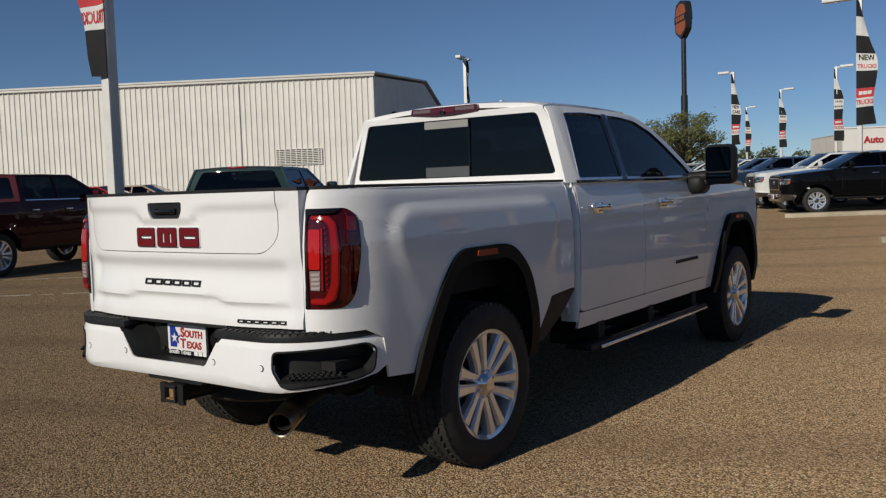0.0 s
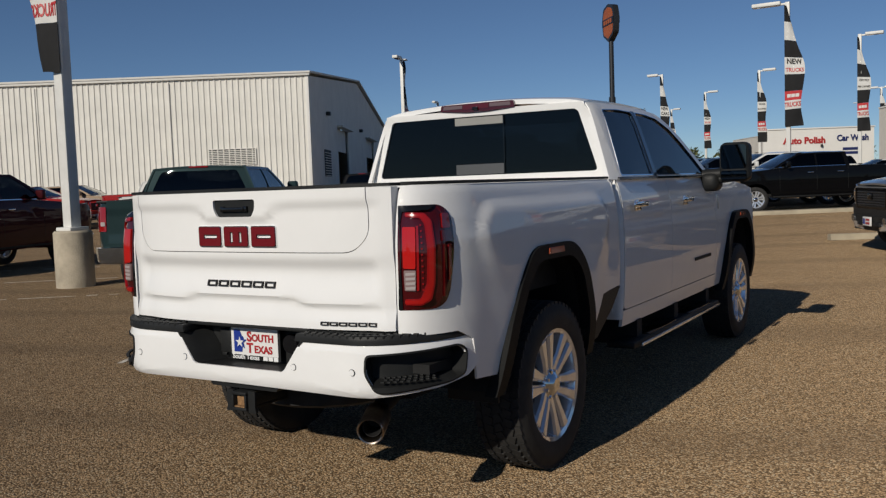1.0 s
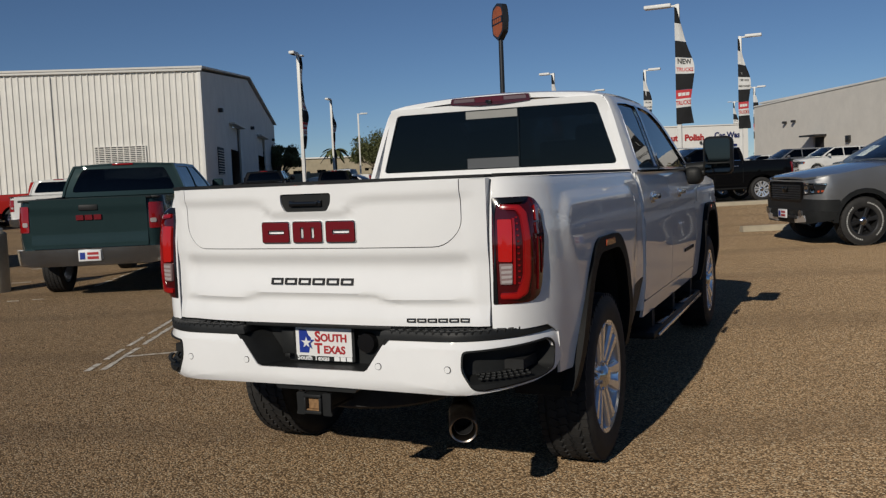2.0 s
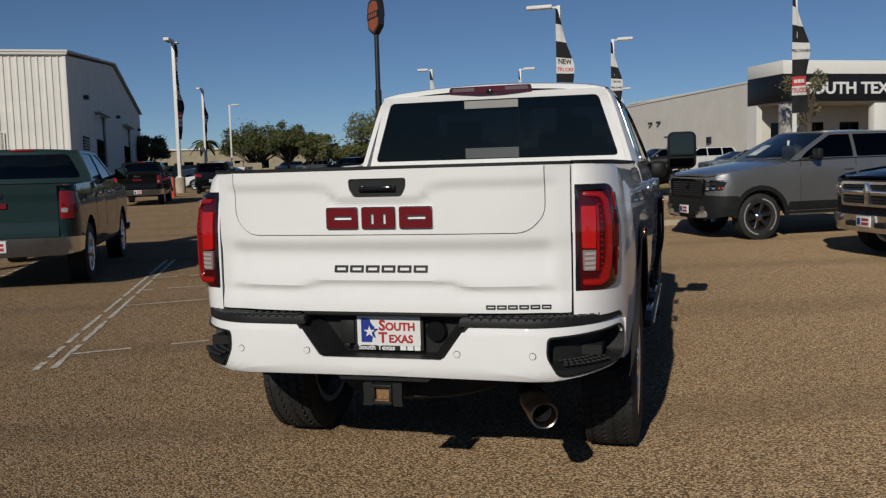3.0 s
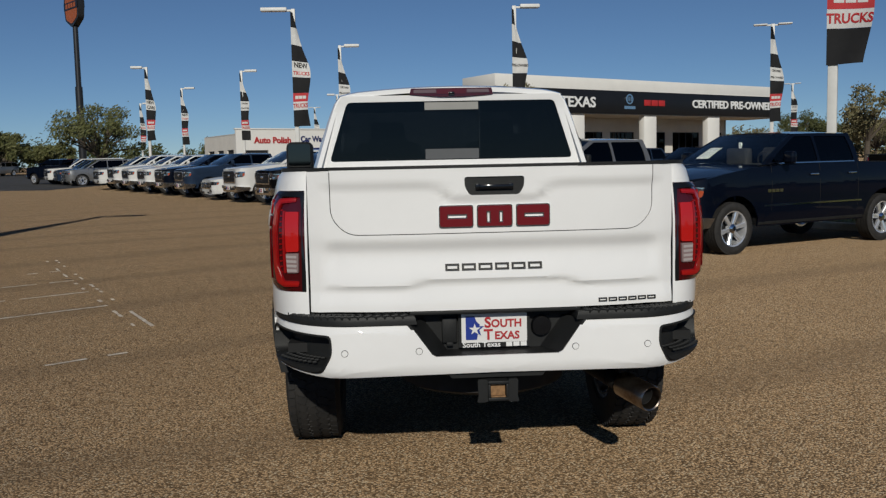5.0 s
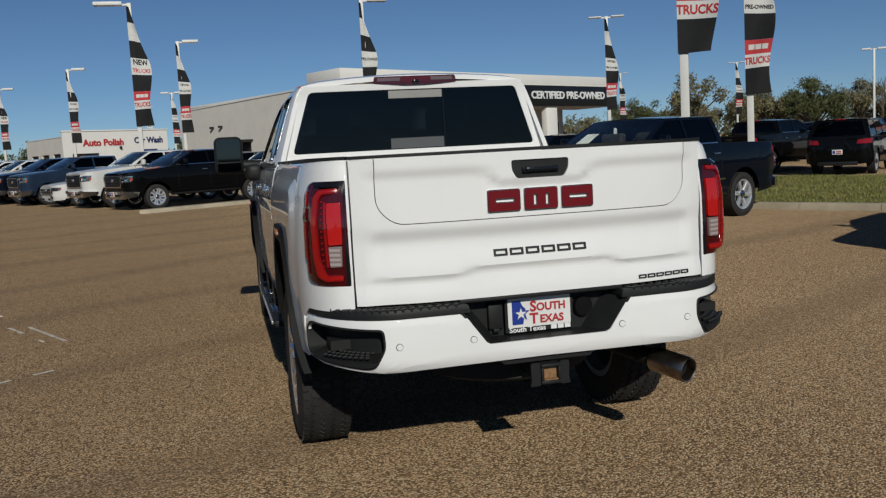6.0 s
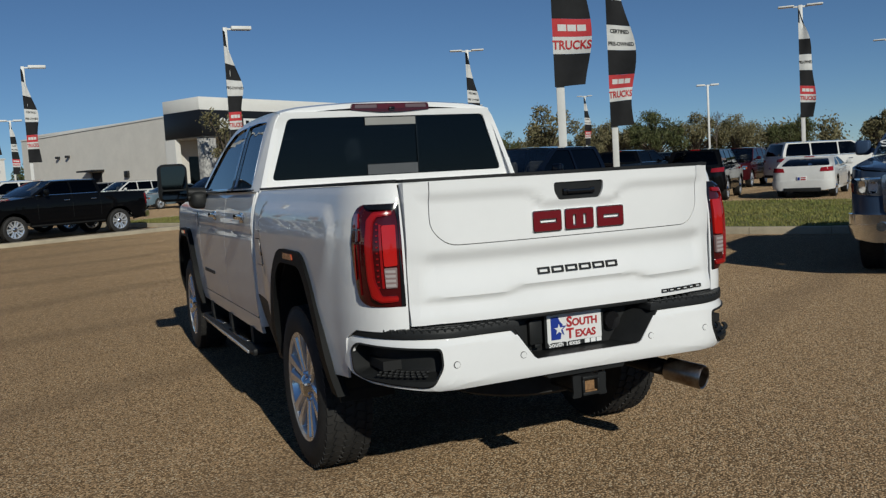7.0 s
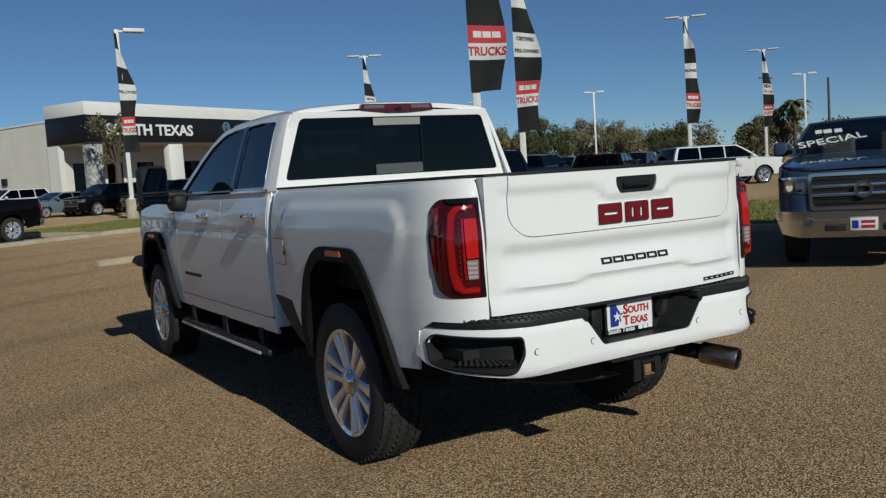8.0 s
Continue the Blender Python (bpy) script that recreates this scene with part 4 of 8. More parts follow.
        # towing mirror: ribbed arm, tall housing, two glasses
        mr = part("towing_mirror", rounded_block((side * 1.185, 4.185, 1.553), (0.115, 0.075, 0.152), 0.05), PLASTIC, T, "tall black extended towing mirror")
        part("mirror_glass", sheet(rpoly([(-0.095, 1.50), (0.095, 1.50), (0.095, 1.685), (-0.095, 1.685)], 0.03, 3), [], lambda x, z, w, side=side: (side * 1.185 + x, 4.108 + w, z), 0, 0, 0.006), MIRROR, mr, "dark mirror glass")
        part("spot_glass", sheet(rpoly([(-0.095, 1.422), (0.095, 1.422), (0.095, 1.488), (-0.095, 1.488)], 0.015, 3), [], lambda x, z, w, side=side: (side * 1.185 + x, 4.108 + w, z), 0, 0, 0.006), MIRROR, mr)
        ab = bmesh.new()
        tube(ab, (side * 0.93, 4.20, 1.455), (side * 1.16, 4.21, 1.475), 0.048, 0.042, n=14)
        tube(ab, (side * 0.95, 4.20, 1.415), (side * 1.17, 4.21, 1.435), 0.036, 0.032, n=14)
        part("mirror_arm", ab, PLASTIC, mr)
        part("mirror_foot", rounded_block((side * 0.985, 4.235, 1.405), (0.075, 0.105, 0.075), 0.055), PLASTIC, mr)
    roof_z = lambda x, y: 1.952 + 0.044 * (1 - (x / 0.75) ** 2) + 0.012 * math.sin(max(0, min(1, (y - 2.24) / 1.2)) * math.pi) - 0.015 * (1 - smooth01(y, 2.22, 2.34)) - 0.012 * smooth01(abs(x), 0.635, 0.73)
    part("roof", sheet([(-0.730, 2.245), (0.730, 2.245), (0.730, 3.42), (-0.730, 3.42)], [], lambda x, y, w: (x, y + 0.03 * (1 - (x / 0.73) ** 2) * (1 if y > 3 else -0.3), roof_z(x, y) - w), 0.06, 0.08, 0.03), WHITE, T)
    # back of the cab, its window and the high lamp
    wb = [(-0.808, 1.508), (0.808, 1.508), (0.685, 1.892), (-0.685, 1.892)]
    back = lambda x, z, w: (x, 2.262 - 0.012 * smooth01(z, 1.85, 1.93) + 0.03 * (x / 0.9) ** 2 - 0.03 + w, z)
    bout = [(-0.902, 1.448), (0.902, 1.448), (xg(1.6) - 0.025, 1.60), (xg(1.8) - 0.025, 1.80), (0.742, 1.90), (0.712, 1.932), (-0.712, 1.932), (-0.742, 1.90), (-xg(1.8) + 0.025, 1.80), (-xg(1.6) + 0.025, 1.60)]
    part("cab_back", sheet(bout, [rpoly(wb, 0.03, 3)], back, 0.06, 0.06, 0.03), WHITE, T)
    part("cab_back_lower", boxes((-0.90, 0.90, 2.20, 2.235, 0.65, 1.448)), WHITE, T)
    g = part("rear_window", sheet(rpoly(wb, 0.03, 3), [], lambda x, z, w: (x, 2.240 + 0.03 * (x / 0.9) ** 2 + 0.012 * (z - 1.5) + w, z), 0.2, 0.1, 0.005), GLASS, T, "dark tinted sliding rear window")
    part("sliding_seam", boxes((0.180, 0.184, 2.2325, 2.237, 1.514, 1.886)), GLOSSBLACK, g)
    part("pane_strip", boxes((-0.177, 0.177, 2.2335, 2.2365, 1.836, 1.885)), PANEPALE, g, "pale strip on the sliding pane")
    part("pane_strip", boxes((-0.177, 0.177, 2.2335, 2.2365, 1.514, 1.580)), PANEGREY, g, "pale strip on the sliding pane")
    hl = part("high_brake_lamp", sheet(rpoly([(-0.275, 1.934), (-0.265, 1.974), (0.265, 1.974), (0.275, 1.930), (0.07, 1.918), (-0.07, 1.918)], 0.008, 2), [], lambda x, z, w: (x, 2.205 + 0.03 * (x / 0.5) ** 2 + w, z), 0.06, 0, 0.09), REDDARK, T, "long smoked red high brake lamp")
    part("lamp_segment", sheet(rpoly([(-0.25, 1.944), (-0.245, 1.966), (-0.10, 1.966), (-0.10, 1.944)], 0.004, 2), [], lambda x, z, w: (x, 2.201 + 0.03 * (x / 0.5) ** 2 + w, z), 0.06, 0, 0.02), SMOKED, hl)
    part("lamp_segment", sheet(rpoly([(0.10, 1.944), (0.10, 1.966), (0.245, 1.966), (0.25, 1.944)], 0.004, 2), [], lambda x, z, w: (x, 2.201 + 0.03 * (x / 0.5) ** 2 + w, z), 0.06, 0, 0.02), SMOKED, hl)
    part("lamp_segment", sheet(rpoly([(-0.095, 1.936), (-0.095, 1.968), (0.095, 1.968), (0.095, 1.936)], 0.004, 2), [], lambda x, z, w: (x, 2.200 + 0.03 * (x / 0.5) ** 2 + w, z), 0.06, 0, 0.02), REDDIM, hl)
    part("cargo_camera", boxes((-0.02, 0.02, 2.185, 2.21, 1.928, 1.95), bev=0.006), GLOSSBLACK, hl)
    # windscreen and cabin
    scr = lambda u, z, w: (u * (xg(z) - 0.05), ya(z) + 0.10 * (1 - u * u) - w * 0.8, z - w * 0.5)
    part("windscreen", sheet([(-1, 1.45), (1, 1.45), (1, 1.93), (-1, 1.93)], [], scr, 0.2, 0.08, 0.006), CLEARGLASS, T).visible_shadow = False
    part("cabin_floor", boxes((-0.92, 0.92, 2.24, 4.6, 0.60, 0.66)), INTERIOR, T)
    part("headliner", boxes((-0.70, 0.70, 2.30, 3.4, 1.895, 1.91)), INTERIOR, T)
    part("dashboard", rounded_block((0, 4.15, 1.25), (0.88, 0.22, 0.18), 0.08), INTERIOR, T)
    part("rear_bench", rounded_block((0, 2.62, 1.02), (0.72, 0.28, 0.14), 0.06), INTERIOR, T)
    part("bench_back", rounded_block((0, 2.36, 1.30), (0.72, 0.07, 0.26), 0.05), INTERIOR, T)
    for sx in (-0.42, 0.42):
        part("front_seat", rounded_block((sx, 3.52, 1.03), (0.26, 0.26, 0.12), 0.06), INTERIOR, T)
        part("seat_back", rounded_block((sx, 3.24, 1.34), (0.25, 0.08, 0.32), 0.07), INTERIOR, T)
        part("headrest", rounded_block((sx, 3.21, 1.72), (0.13, 0.05, 0.09), 0.04), INTERIOR, T)
        part("rear_headrest", rounded_block((sx, 2.34, 1.60), (0.13, 0.05, 0.07), 0.04), INTERIOR, T)
    # fuel door on the driver's side
    fl = rpoly([(1.905, 1.015), (2.085, 1.015), (2.12, 1.05), (2.12, 1.165), (1.905, 1.165)], 0.03, 3)
    part("fuel_door", sheet(fl, [], lambda y, z, w: bed.map(-1, bed_inset, 0.004)(sy(y), z, w), 0.06, 0.05, 0.01), WHITE, T, "white fuel filler door with a finger notch")
    fc = (2.01, 1.09)
    part("fuel_door_seam", sheet([(fc[0] + (a - fc[0]) * 1.05, fc[1] + (b - fc[1]) * 1.06) for a, b in fl], [], lambda y, z, w: bed.map(-1, bed_inset, 0.0015)(sy(y), z, w), 0.06, 0.05, 0.006), UNDER, T)
    pb = bmesh.new()
    tube(pb, (-0.972, 1.915, 1.085), (-0.986, 1.915, 1.085), 0.016, n=16)
    part("finger_notch", pb, GLOSSBLACK, T)
    # chassis
    for side in (1, -1):
        part("frame_rail", boxes((min(side * 0.40, side * 0.48), max(side * 0.40, side * 0.48), 0.32, 5.9, 0.54, 0.68), bev=0.01), UNDER, T)
        part("leaf_spring", boxes((min(side * 0.52, side * 0.59), max(side * 0.52, side * 0.59), 0.45, 1.95, 0.48, 0.53), bev=0.01), UNDER, T)
        wheel(T, side * 0.845, AY, 0.425, TYRE_BIG, RIM_BIG, 8, rimlabel="polished alloy rim with six split spokes", turn=17)
        wheel(T, side * 0.845, FY, 0.425, TYRE_BIG, RIM_BIG, 8, rimlabel="polished alloy rim with six split spokes", turn=40)
    ab = bmesh.new()
    tube(ab, (-0.8, AY, 0.425), (0.8, AY, 0.425), 0.05, n=14)
    bmesh.ops.create_uvsphere(ab, u_segments=18, v_segments=12, radius=0.17, matrix=Matrix.Translation((0.0, AY, 0.43)))
    tube(ab, (0, AY, 0.45), (0, 4.0, 0.58), 0.045, n=12)
    part("rear_axle", ab, UNDER, T)
    ab = bmesh.new()
    tube(ab, (-0.8, FY, 0.425), (0.8, FY, 0.425), 0.05, n=14)
    part("front_axle", ab, UNDER, T)
    sp = part("spare_wheel", TYRE_MID, None, T, m=pose(0, 0.62, 0.56, 0, 90, 0))
    part("floor_pan", boxes((-0.88, 0.88, 0.15, 5.8, 0.68, 0.72)), UNDER, T)
    part("cross_member", boxes((-0.62, 0.62, 0.16, 0.24, 0.56, 0.66), bev=0.01), UNDER, T)
    hr = part("tow_hitch", boxes((-0.043, 0.043, -0.045, 0.30, 0.486, 0.500), (-0.043, 0.043, -0.045, 0.30, 0.556, 0.570), (-0.043, -0.032, -0.045, 0.30, 0.500, 0.556), (0.032, 0.043, -0.045, 0.30, 0.500, 0.556), bev=0.003), PLASTIC, T, "black square tow hitch receiver, rusty inside")
    part("receiver_lining", boxes((-0.030, 0.030, -0.04, 0.25, 0.501, 0.506), (-0.030, 0.030, -0.02, 0.0, 0.506, 0.554)), RUST, hr)
    for side in (1, -1):
        part("chain_plate", sheet(rpoly([(0.043, 0.575), (0.085, 0.575), (0.082, 0.50), (0.090, 0.478), (0.043, 0.478)], 0.008, 2), [], lambda x, z, w, side=side: (side * x, -0.03 + w, z), 0, 0, 0.014), PLASTIC, hr)
    eb = bmesh.new()
    pts = [(0.38, 1.05, 0.52), (0.47, 0.55, 0.52), (0.555, 0.26, 0.490), (0.648, 0.055, 0.458)]
    for a, b in zip(pts, pts[1:]):
        tube(eb, a, b, 0.040, n=20, caps=False)
    solid(eb, geom=eb.faces[:], thickness=0.003)
    ex = part("exhaust_pipe", eb, UNDER, T)
    d = (Vector(pts[3]) - Vector(pts[2])).normalized()
    tip = lathe([(0.050, 0.0), (0.056, 0.004), (0.058, 0.18), (0.054, 0.19), (0.049, 0.186), (0.046, 0.01)], 28, axis="z")
    part("exhaust_tip", tip, STEEL, ex, "worn round steel exhaust tip", m=Matrix.Translation(Vector(pts[3]) - d * 0.15) @ d.to_track_quat("Z", "Y").to_matrix().to_4x4())
    part("tip_lining", lathe([(0.001, 0.02), (0.045, 0.02), (0.045, 0.03), (0.001, 0.03)], 20, axis="z"), UNDER, ex, m=Matrix.Translation(Vector(pts[3]) - d * 0.12) @ d.to_track_quat("Z", "Y").to_matrix().to_4x4())
    return T


def rounded_block(c, half, r):
    """A block with well rounded edges."""
    bm = bmesh.new()
    bmesh.ops.create_cube(bm, size=1.0, matrix=Matrix.LocRotScale(c, None, (half[0] * 2, half[1] * 2, half[2] * 2)))
    bmesh.ops.bevel(bm, geom=bm.edges[:], offset=min(r, min(half) * 0.95), segments=4, affect="EDGES", profile=0.5)
    return bm


STUD = mesh_of("tread_stud", boxes((-0.009, 0.009, -0.006, 0.006, -0.003, 0.006), bev=0.002), PLASTIC)
RIB = mesh_of("pad_rib", boxes((-0.010, 0.010, -0.019, 0.019, -0.010, 0.0045), bev=0.0025), PLASTIC)
hero_truck()

# ---- other vehicles ----
SPECS = {
    # L length, W half width, rear axle, wheelbase, belt, roof, bonnet front height, tail height, greenhouse base and top (rear, front), tyre
    "pickup": dict(L=5.82, W=0.985, ra=1.18, wb=3.62, R=0.405, zb=1.40, zr=1.89, hood=1.22, deck=1.36, g0=(1.80, 4.22), g1=(1.88, 3.38), bed=1.72, cowl=4.20, zbot=0.42, arch=0.52),
    "pickup_tall": dict(L=5.90, W=1.0, ra=1.20, wb=3.66, R=0.425, zb=1.44, zr=1.95, hood=1.28, deck=1.40, g0=(1.80, 4.25), g1=(1.88, 3.40), bed=1.72, cowl=4.22, zbot=0.45, arch=0.55),
    "pickup_low": dict(L=5.68, W=0.99, ra=1.18, wb=3.62, R=0.415, zb=1.40, zr=1.93, hood=1.18, deck=1.36, g0=(1.84, 4.18), g1=(1.92, 3.34), bed=1.76, cowl=4.16, zbot=0.42, arch=0.53),
    "pickup_high": dict(L=5.90, W=1.0, ra=1.20, wb=3.66, R=0.425, zb=1.47, zr=2.05, hood=1.30, deck=1.42, g0=(1.80, 4.25), g1=(1.88, 3.40), bed=1.72, cowl=4.22, zbot=0.45, arch=0.55),
    "suv": dict(L=5.0, W=0.97, ra=1.05, wb=2.95, R=0.385, zb=1.18, zr=1.78, hood=1.05, deck=1.16, g0=(0.12, 3.75), g1=(0.42, 2.85), bed=0, cowl=3.72, zbot=0.32, arch=0.47),
    "suv_long": dict(L=5.65, W=1.0, ra=1.20, wb=3.30, R=0.40, zb=1.25, zr=1.90, hood=1.15, deck=1.22, g0=(0.10, 4.25), g1=(0.32, 3.25), bed=0, cowl=4.20, zbot=0.36, arch=0.49),
    "sedan": dict(L=4.75, W=0.92, ra=1.05, wb=2.80, R=0.335, zb=0.98, zr=1.45, hood=0.82, deck=1.02, g0=(0.72, 3.55), g1=(1.40, 2.55), bed=0, cowl=3.50, zbot=0.24, arch=0.41),
    "coupe": dict(L=4.78, W=0.95, ra=1.02, wb=2.81, R=0.345, zb=0.98, zr=1.36, hood=0.84, deck=1.03, g0=(0.60, 3.35), g1=(1.55, 2.40), bed=0, cowl=3.32, zbot=0.22, arch=0.42),
}


def vehicle(kind, m, paint_, label, category, group="", wheels="alloy", front="chrome", rear="chrome", glass=GLASS, plate=True, detail=True, lower=None, words=False, cross=False, lettered=False, strip=False, papers=False):
    """A parked vehicle: skin on a rounded plan, open wheel arches, glasshouse with real panes, lamps, grille, bumpers, wheels."""
    S = SPECS[kind]
    name = {"pickup": "pickup_truck", "pickup_tall": "pickup_truck", "pickup_low": "pickup_truck", "pickup_high": "pickup_truck", "suv": "suv", "suv_long": "suv", "sedan": "sedan_car", "coupe": "coupe_car"}[kind]
    T = thing(name, label, category, m, group)
    truck = kind.startswith("pickup")
    L, W, R, zb, zbot = S["L"], S["W"], S["R"], S["zb"], S["zbot"]
    ra, fa = S["ra"], S["ra"] + S["wb"]
    con = Contour(W, 0.0, L, (0.20, 0.24) if truck else (0.34, 0.32), (0.34, 0.36) if truck else (0.42, 0.50))
    low = zbot + 0.12
    ZI, XI = [zbot, low, 0.62 * zb, 0.80 * zb, 0.93 * zb, zb, zb + 0.02], [0.05, 0.012, 0.0, 0.004, 0.022, 0.045, 0.055]
    ins = lambda s, z: float(np.interp(z, ZI, XI)) + 0.006 * math.exp(-((z - 0.86 * zb) / 0.02) ** 2)

    def ztop(y):
        if y > S["cowl"]:
            return float(np.interp(y, [S["cowl"], S["cowl"] + 0.6 * (L - S["cowl"]), L - 0.12, L], [zb - 0.03, S["hood"] + 0.35 * (zb - S["hood"]), S["hood"], S["hood"] - 0.05]))
        return float(np.interp(y, [0, S["g0"][0], S["g0"][0] + 0.3, S["cowl"]], [S["deck"], zb - 0.01, zb, zb - 0.03]))

    cut = []
    for ya in (ra, fa):
        cut += [(con.sy(ya + S["arch"] * math.cos(a)), max(zbot, R + S["arch"] * 0.97 * math.sin(a))) for a in [math.pi - math.pi * k / 10 for k in range(11)]]
    top = []
    k = 26
    for i in range(k + 1):
        s = con.end * (1 - i / k)
        top.append((s, ztop(con.at(s)[1])))
    bm = bmesh.new()
    for side in (1, -1):
        sheet([(0, low)] + [(con.a, low - 0.02)] + cut + [(con.d, low - 0.02), (con.end, low)] + top, [], con.map(side, ins), 0.22, 0.16, 0.02, into=bm)
    body = part("body", bm, paint_, T)
    P = lambda nm, loop, material, out=0.012, thick=0.05, both=True, r=0.02, label="": [part(nm, sheet(rpoly(loop, r, 2), [], con.map(side, ins, out), 0.12, 0.3, thick), material, T, label) for side in ((1, -1) if both else (1,))]
    fr = con.front
    # bonnet, bed or boot lid
    hz = lambda x, y: ztop(y) - 0.004 + 0.05 * (1 - (x / W) ** 2)
    y0, y1 = S["cowl"] - 0.1, L - 0.03
    part("bonnet", sheet([(-W + 0.05, y0), (W - 0.05, y0), (W - 0.06, L - 0.42), (W - 0.20, L - 0.14), (W - 0.42, y1), (-W + 0.42, y1), (-W + 0.20, L - 0.14), (-W + 0.06, L - 0.42)], [], lambda x, y, w: (x, y, hz(x, y) - w), 0.25, 0.25, 0.03), paint_, T)
    if truck:
        part("bed_floor", boxes((-0.80, 0.80, 0.05, S["bed"], 0.86, 0.90)), UNDER, T)
        part("bed_rail", boxes((-W + 0.05, -W + 0.17, 0.02, S["bed"], S["deck"] - 0.02, S["deck"] + 0.012), bev=0.01), PLASTIC, T)
        part("bed_rail", boxes((W - 0.17, W - 0.05, 0.02, S["bed"], S["deck"] - 0.02, S["deck"] + 0.012), bev=0.01), PLASTIC, T)
        part("bed_front_wall", boxes((-W + 0.06, W - 0.06, S["bed"], S["bed"] + 0.03, 0.6, S["deck"] + 0.01)), paint_, T)
        part("tailgate_cap", boxes((-W + 0.15, W - 0.15, 0.0, 0.09, S["deck"] - 0.02, S["deck"] + 0.01), bev=0.01), PLASTIC, T)
    else:
        part("rear_deck", sheet([(-W + 0.07, 0.05), (W - 0.07, 0.05), (W - 0.07, S["g1"][0]), (-W + 0.07, S["g1"][0])], [], lambda x, y, w: (x, y + 0.22 * (x / W) ** 4 * (1 if y < 0.3 else 0), ztop(y) - 0.006 - w), 0.3, 0.3, 0.02), paint_, T)
    # glasshouse
    zr = S["zr"] - 0.055
    a0, a1, b0, b1 = S["g0"][0], S["g1"][0], S["g0"][1], S["g1"][1]
    wt = W - (0.22 if truck else 0.20)
    xg = lambda z: W - 0.045 + (wt - W + 0.045) * max(0, min(1.06, (z - zb) / (zr - zb))) ** 1.25
    yr = lambda z: a0 + (a1 - a0) * max(0, min(1, (z - zb) / (zr - zb))) ** 1.5
    yf = lambda z: b0 + (b1 - b0) * max(0, min(1, (z - zb) / (zr - zb))) ** 1.12
    zz = [zb + (zr - zb) * f for f in (0, 0.25, 0.5, 0.75, 0.9, 1.0)]
    out = [(yr(zb), zb - 0.01)] + [(yf(z), z - (0.01 if z == zb else 0)) for z in zz] + [((b1 + a1) / 2, zr + 0.012)] + [(yr(z), z) for z in reversed(zz[1:])]
    w0, w1 = zb + 0.03, zr - 0.04
    lo, hi = yr(w0) + 0.13, yf(w0) - 0.17
    n = 3 if kind.startswith("suv") else 2
    split = [lo + (hi - lo) * f for f in ((0.0, 0.30, 0.62, 1.0) if n == 3 else (0.0, 0.44, 1.0))]
    wins = []
    for i in range(n):
        p, q = split[i] + (0.03 if i else 0), split[i + 1] - (0.03 if i < n - 1 else 0)
        pl = lambda y, z: min(max(y, yr(z) + 0.12), yf(z) - 0.13)
        loop = [(p, w0), (q, w0)]
        if i == n - 1:
            loop += [(pl(q, z), z) for z in (w0 + 0.3 * (w1 - w0), w0 + 0.6 * (w1 - w0), w0 + 0.85 * (w1 - w0))] + [(min(pl(q, w1), q), w1)]
        else:
            loop += [(q, w1)]
        if i == 0:
            loop += [(pl(p, w1), w1), (pl(p, w0 + 0.55 * (w1 - w0)), w0 + 0.55 * (w1 - w0))]
        else:
            loop += [(p, w1)]
        wins.append(rpoly(loop, 0.03, 2))
    for side in (1, -1):
        part("side_frame", sheet(out, wins, lambda y, z, w, side=side: (side * (xg(z) - w), y, z), 0.5, 0.15, 0.035), paint_, T)
        for loop in wins:
            part("side_window", sheet(loop, [], lambda y, z, w, side=side: (side * (xg(z) - 0.012 - w), y, z), 0.6, 0.2, 0.005), glass, T)
        if detail:
            part("window_moulding", sheet([(split[0], zb + 0.002), (split[-1] + 0.05, zb + 0.002), (split[-1] + 0.05, zb + 0.018), (split[0], zb + 0.018)], [], lambda y, z, w, side=side: (side * (xg(z) + 0.008 - w), y, z), 0.6, 0, 0.012), CHROME if front == "chrome" else GLOSSBLACK, T)
            for i in range(2):
                hy = split[-1] - (0.95 if i == 0 else 0.95 + 0.95)
                b = bmesh.new()
                box(b, side * (W + 0.008) - 0.014, side * (W + 0.008) + 0.014, hy - 0.10, hy + 0.10, 0.86 * zb, 0.86 * zb + 0.028, 0.008)
                part("door_handle", b, CHROME if front == "chrome" else paint_, T)
            for i in range(3 if n > 2 or truck else 2):
                yy = (split[-1] + 0.02, split[1], max(split[0] - 0.08, ra + S["arch"] + 0.06))[i]
                part("door_seam", sheet([(con.sy(yy), low + 0.12), (con.sy(yy + 0.008), low + 0.12), (con.sy(yy + 0.008), zb - 0.01), (con.sy(yy), zb - 0.01)], [], con.map(side, ins, 0.0015), 0, 0.1, 0.004), UNDER, T)
        mb = rounded_block((side * (W + 0.13), b0 - 0.42, zb + 0.10), (0.10, 0.06, 0.075 if not truck else 0.10), 0.045)
        tube(mb, (side * (W - 0.08), b0 - 0.40, zb + 0.03), (side * (W + 0.06), b0 - 0.42, zb + 0.07), 0.03, n=10)
        part("door_mirror", mb, paint_ if front != "dark" else PLASTIC, T)
        part("wheel_liner", boxes((min(side * 0.45, side * (W - 0.06)), max(side * 0.45, side * (W - 0.06)), ra - S["arch"] - 0.02, ra + S["arch"] + 0.02, R + S["arch"] * 0.98, R + S["arch"] + 0.02)), UNDER, T)
        part("wheel_liner", boxes((min(side * 0.45, side * (W - 0.06)), max(side * 0.45, side * (W - 0.06)), fa - S["arch"] - 0.02, fa + S["arch"] + 0.02, R + S["arch"] * 0.98, R + S["arch"] + 0.02)), UNDER, T)
        part("sill", boxes((min(side * (W - 0.16), side * (W - 0.03)), max(side * (W - 0.16), side * (W - 0.03)), ra + S["arch"], fa - S["arch"], zbot + 0.02, low + 0.02), bev=0.02), lower or (PLASTIC if truck else paint_), T)
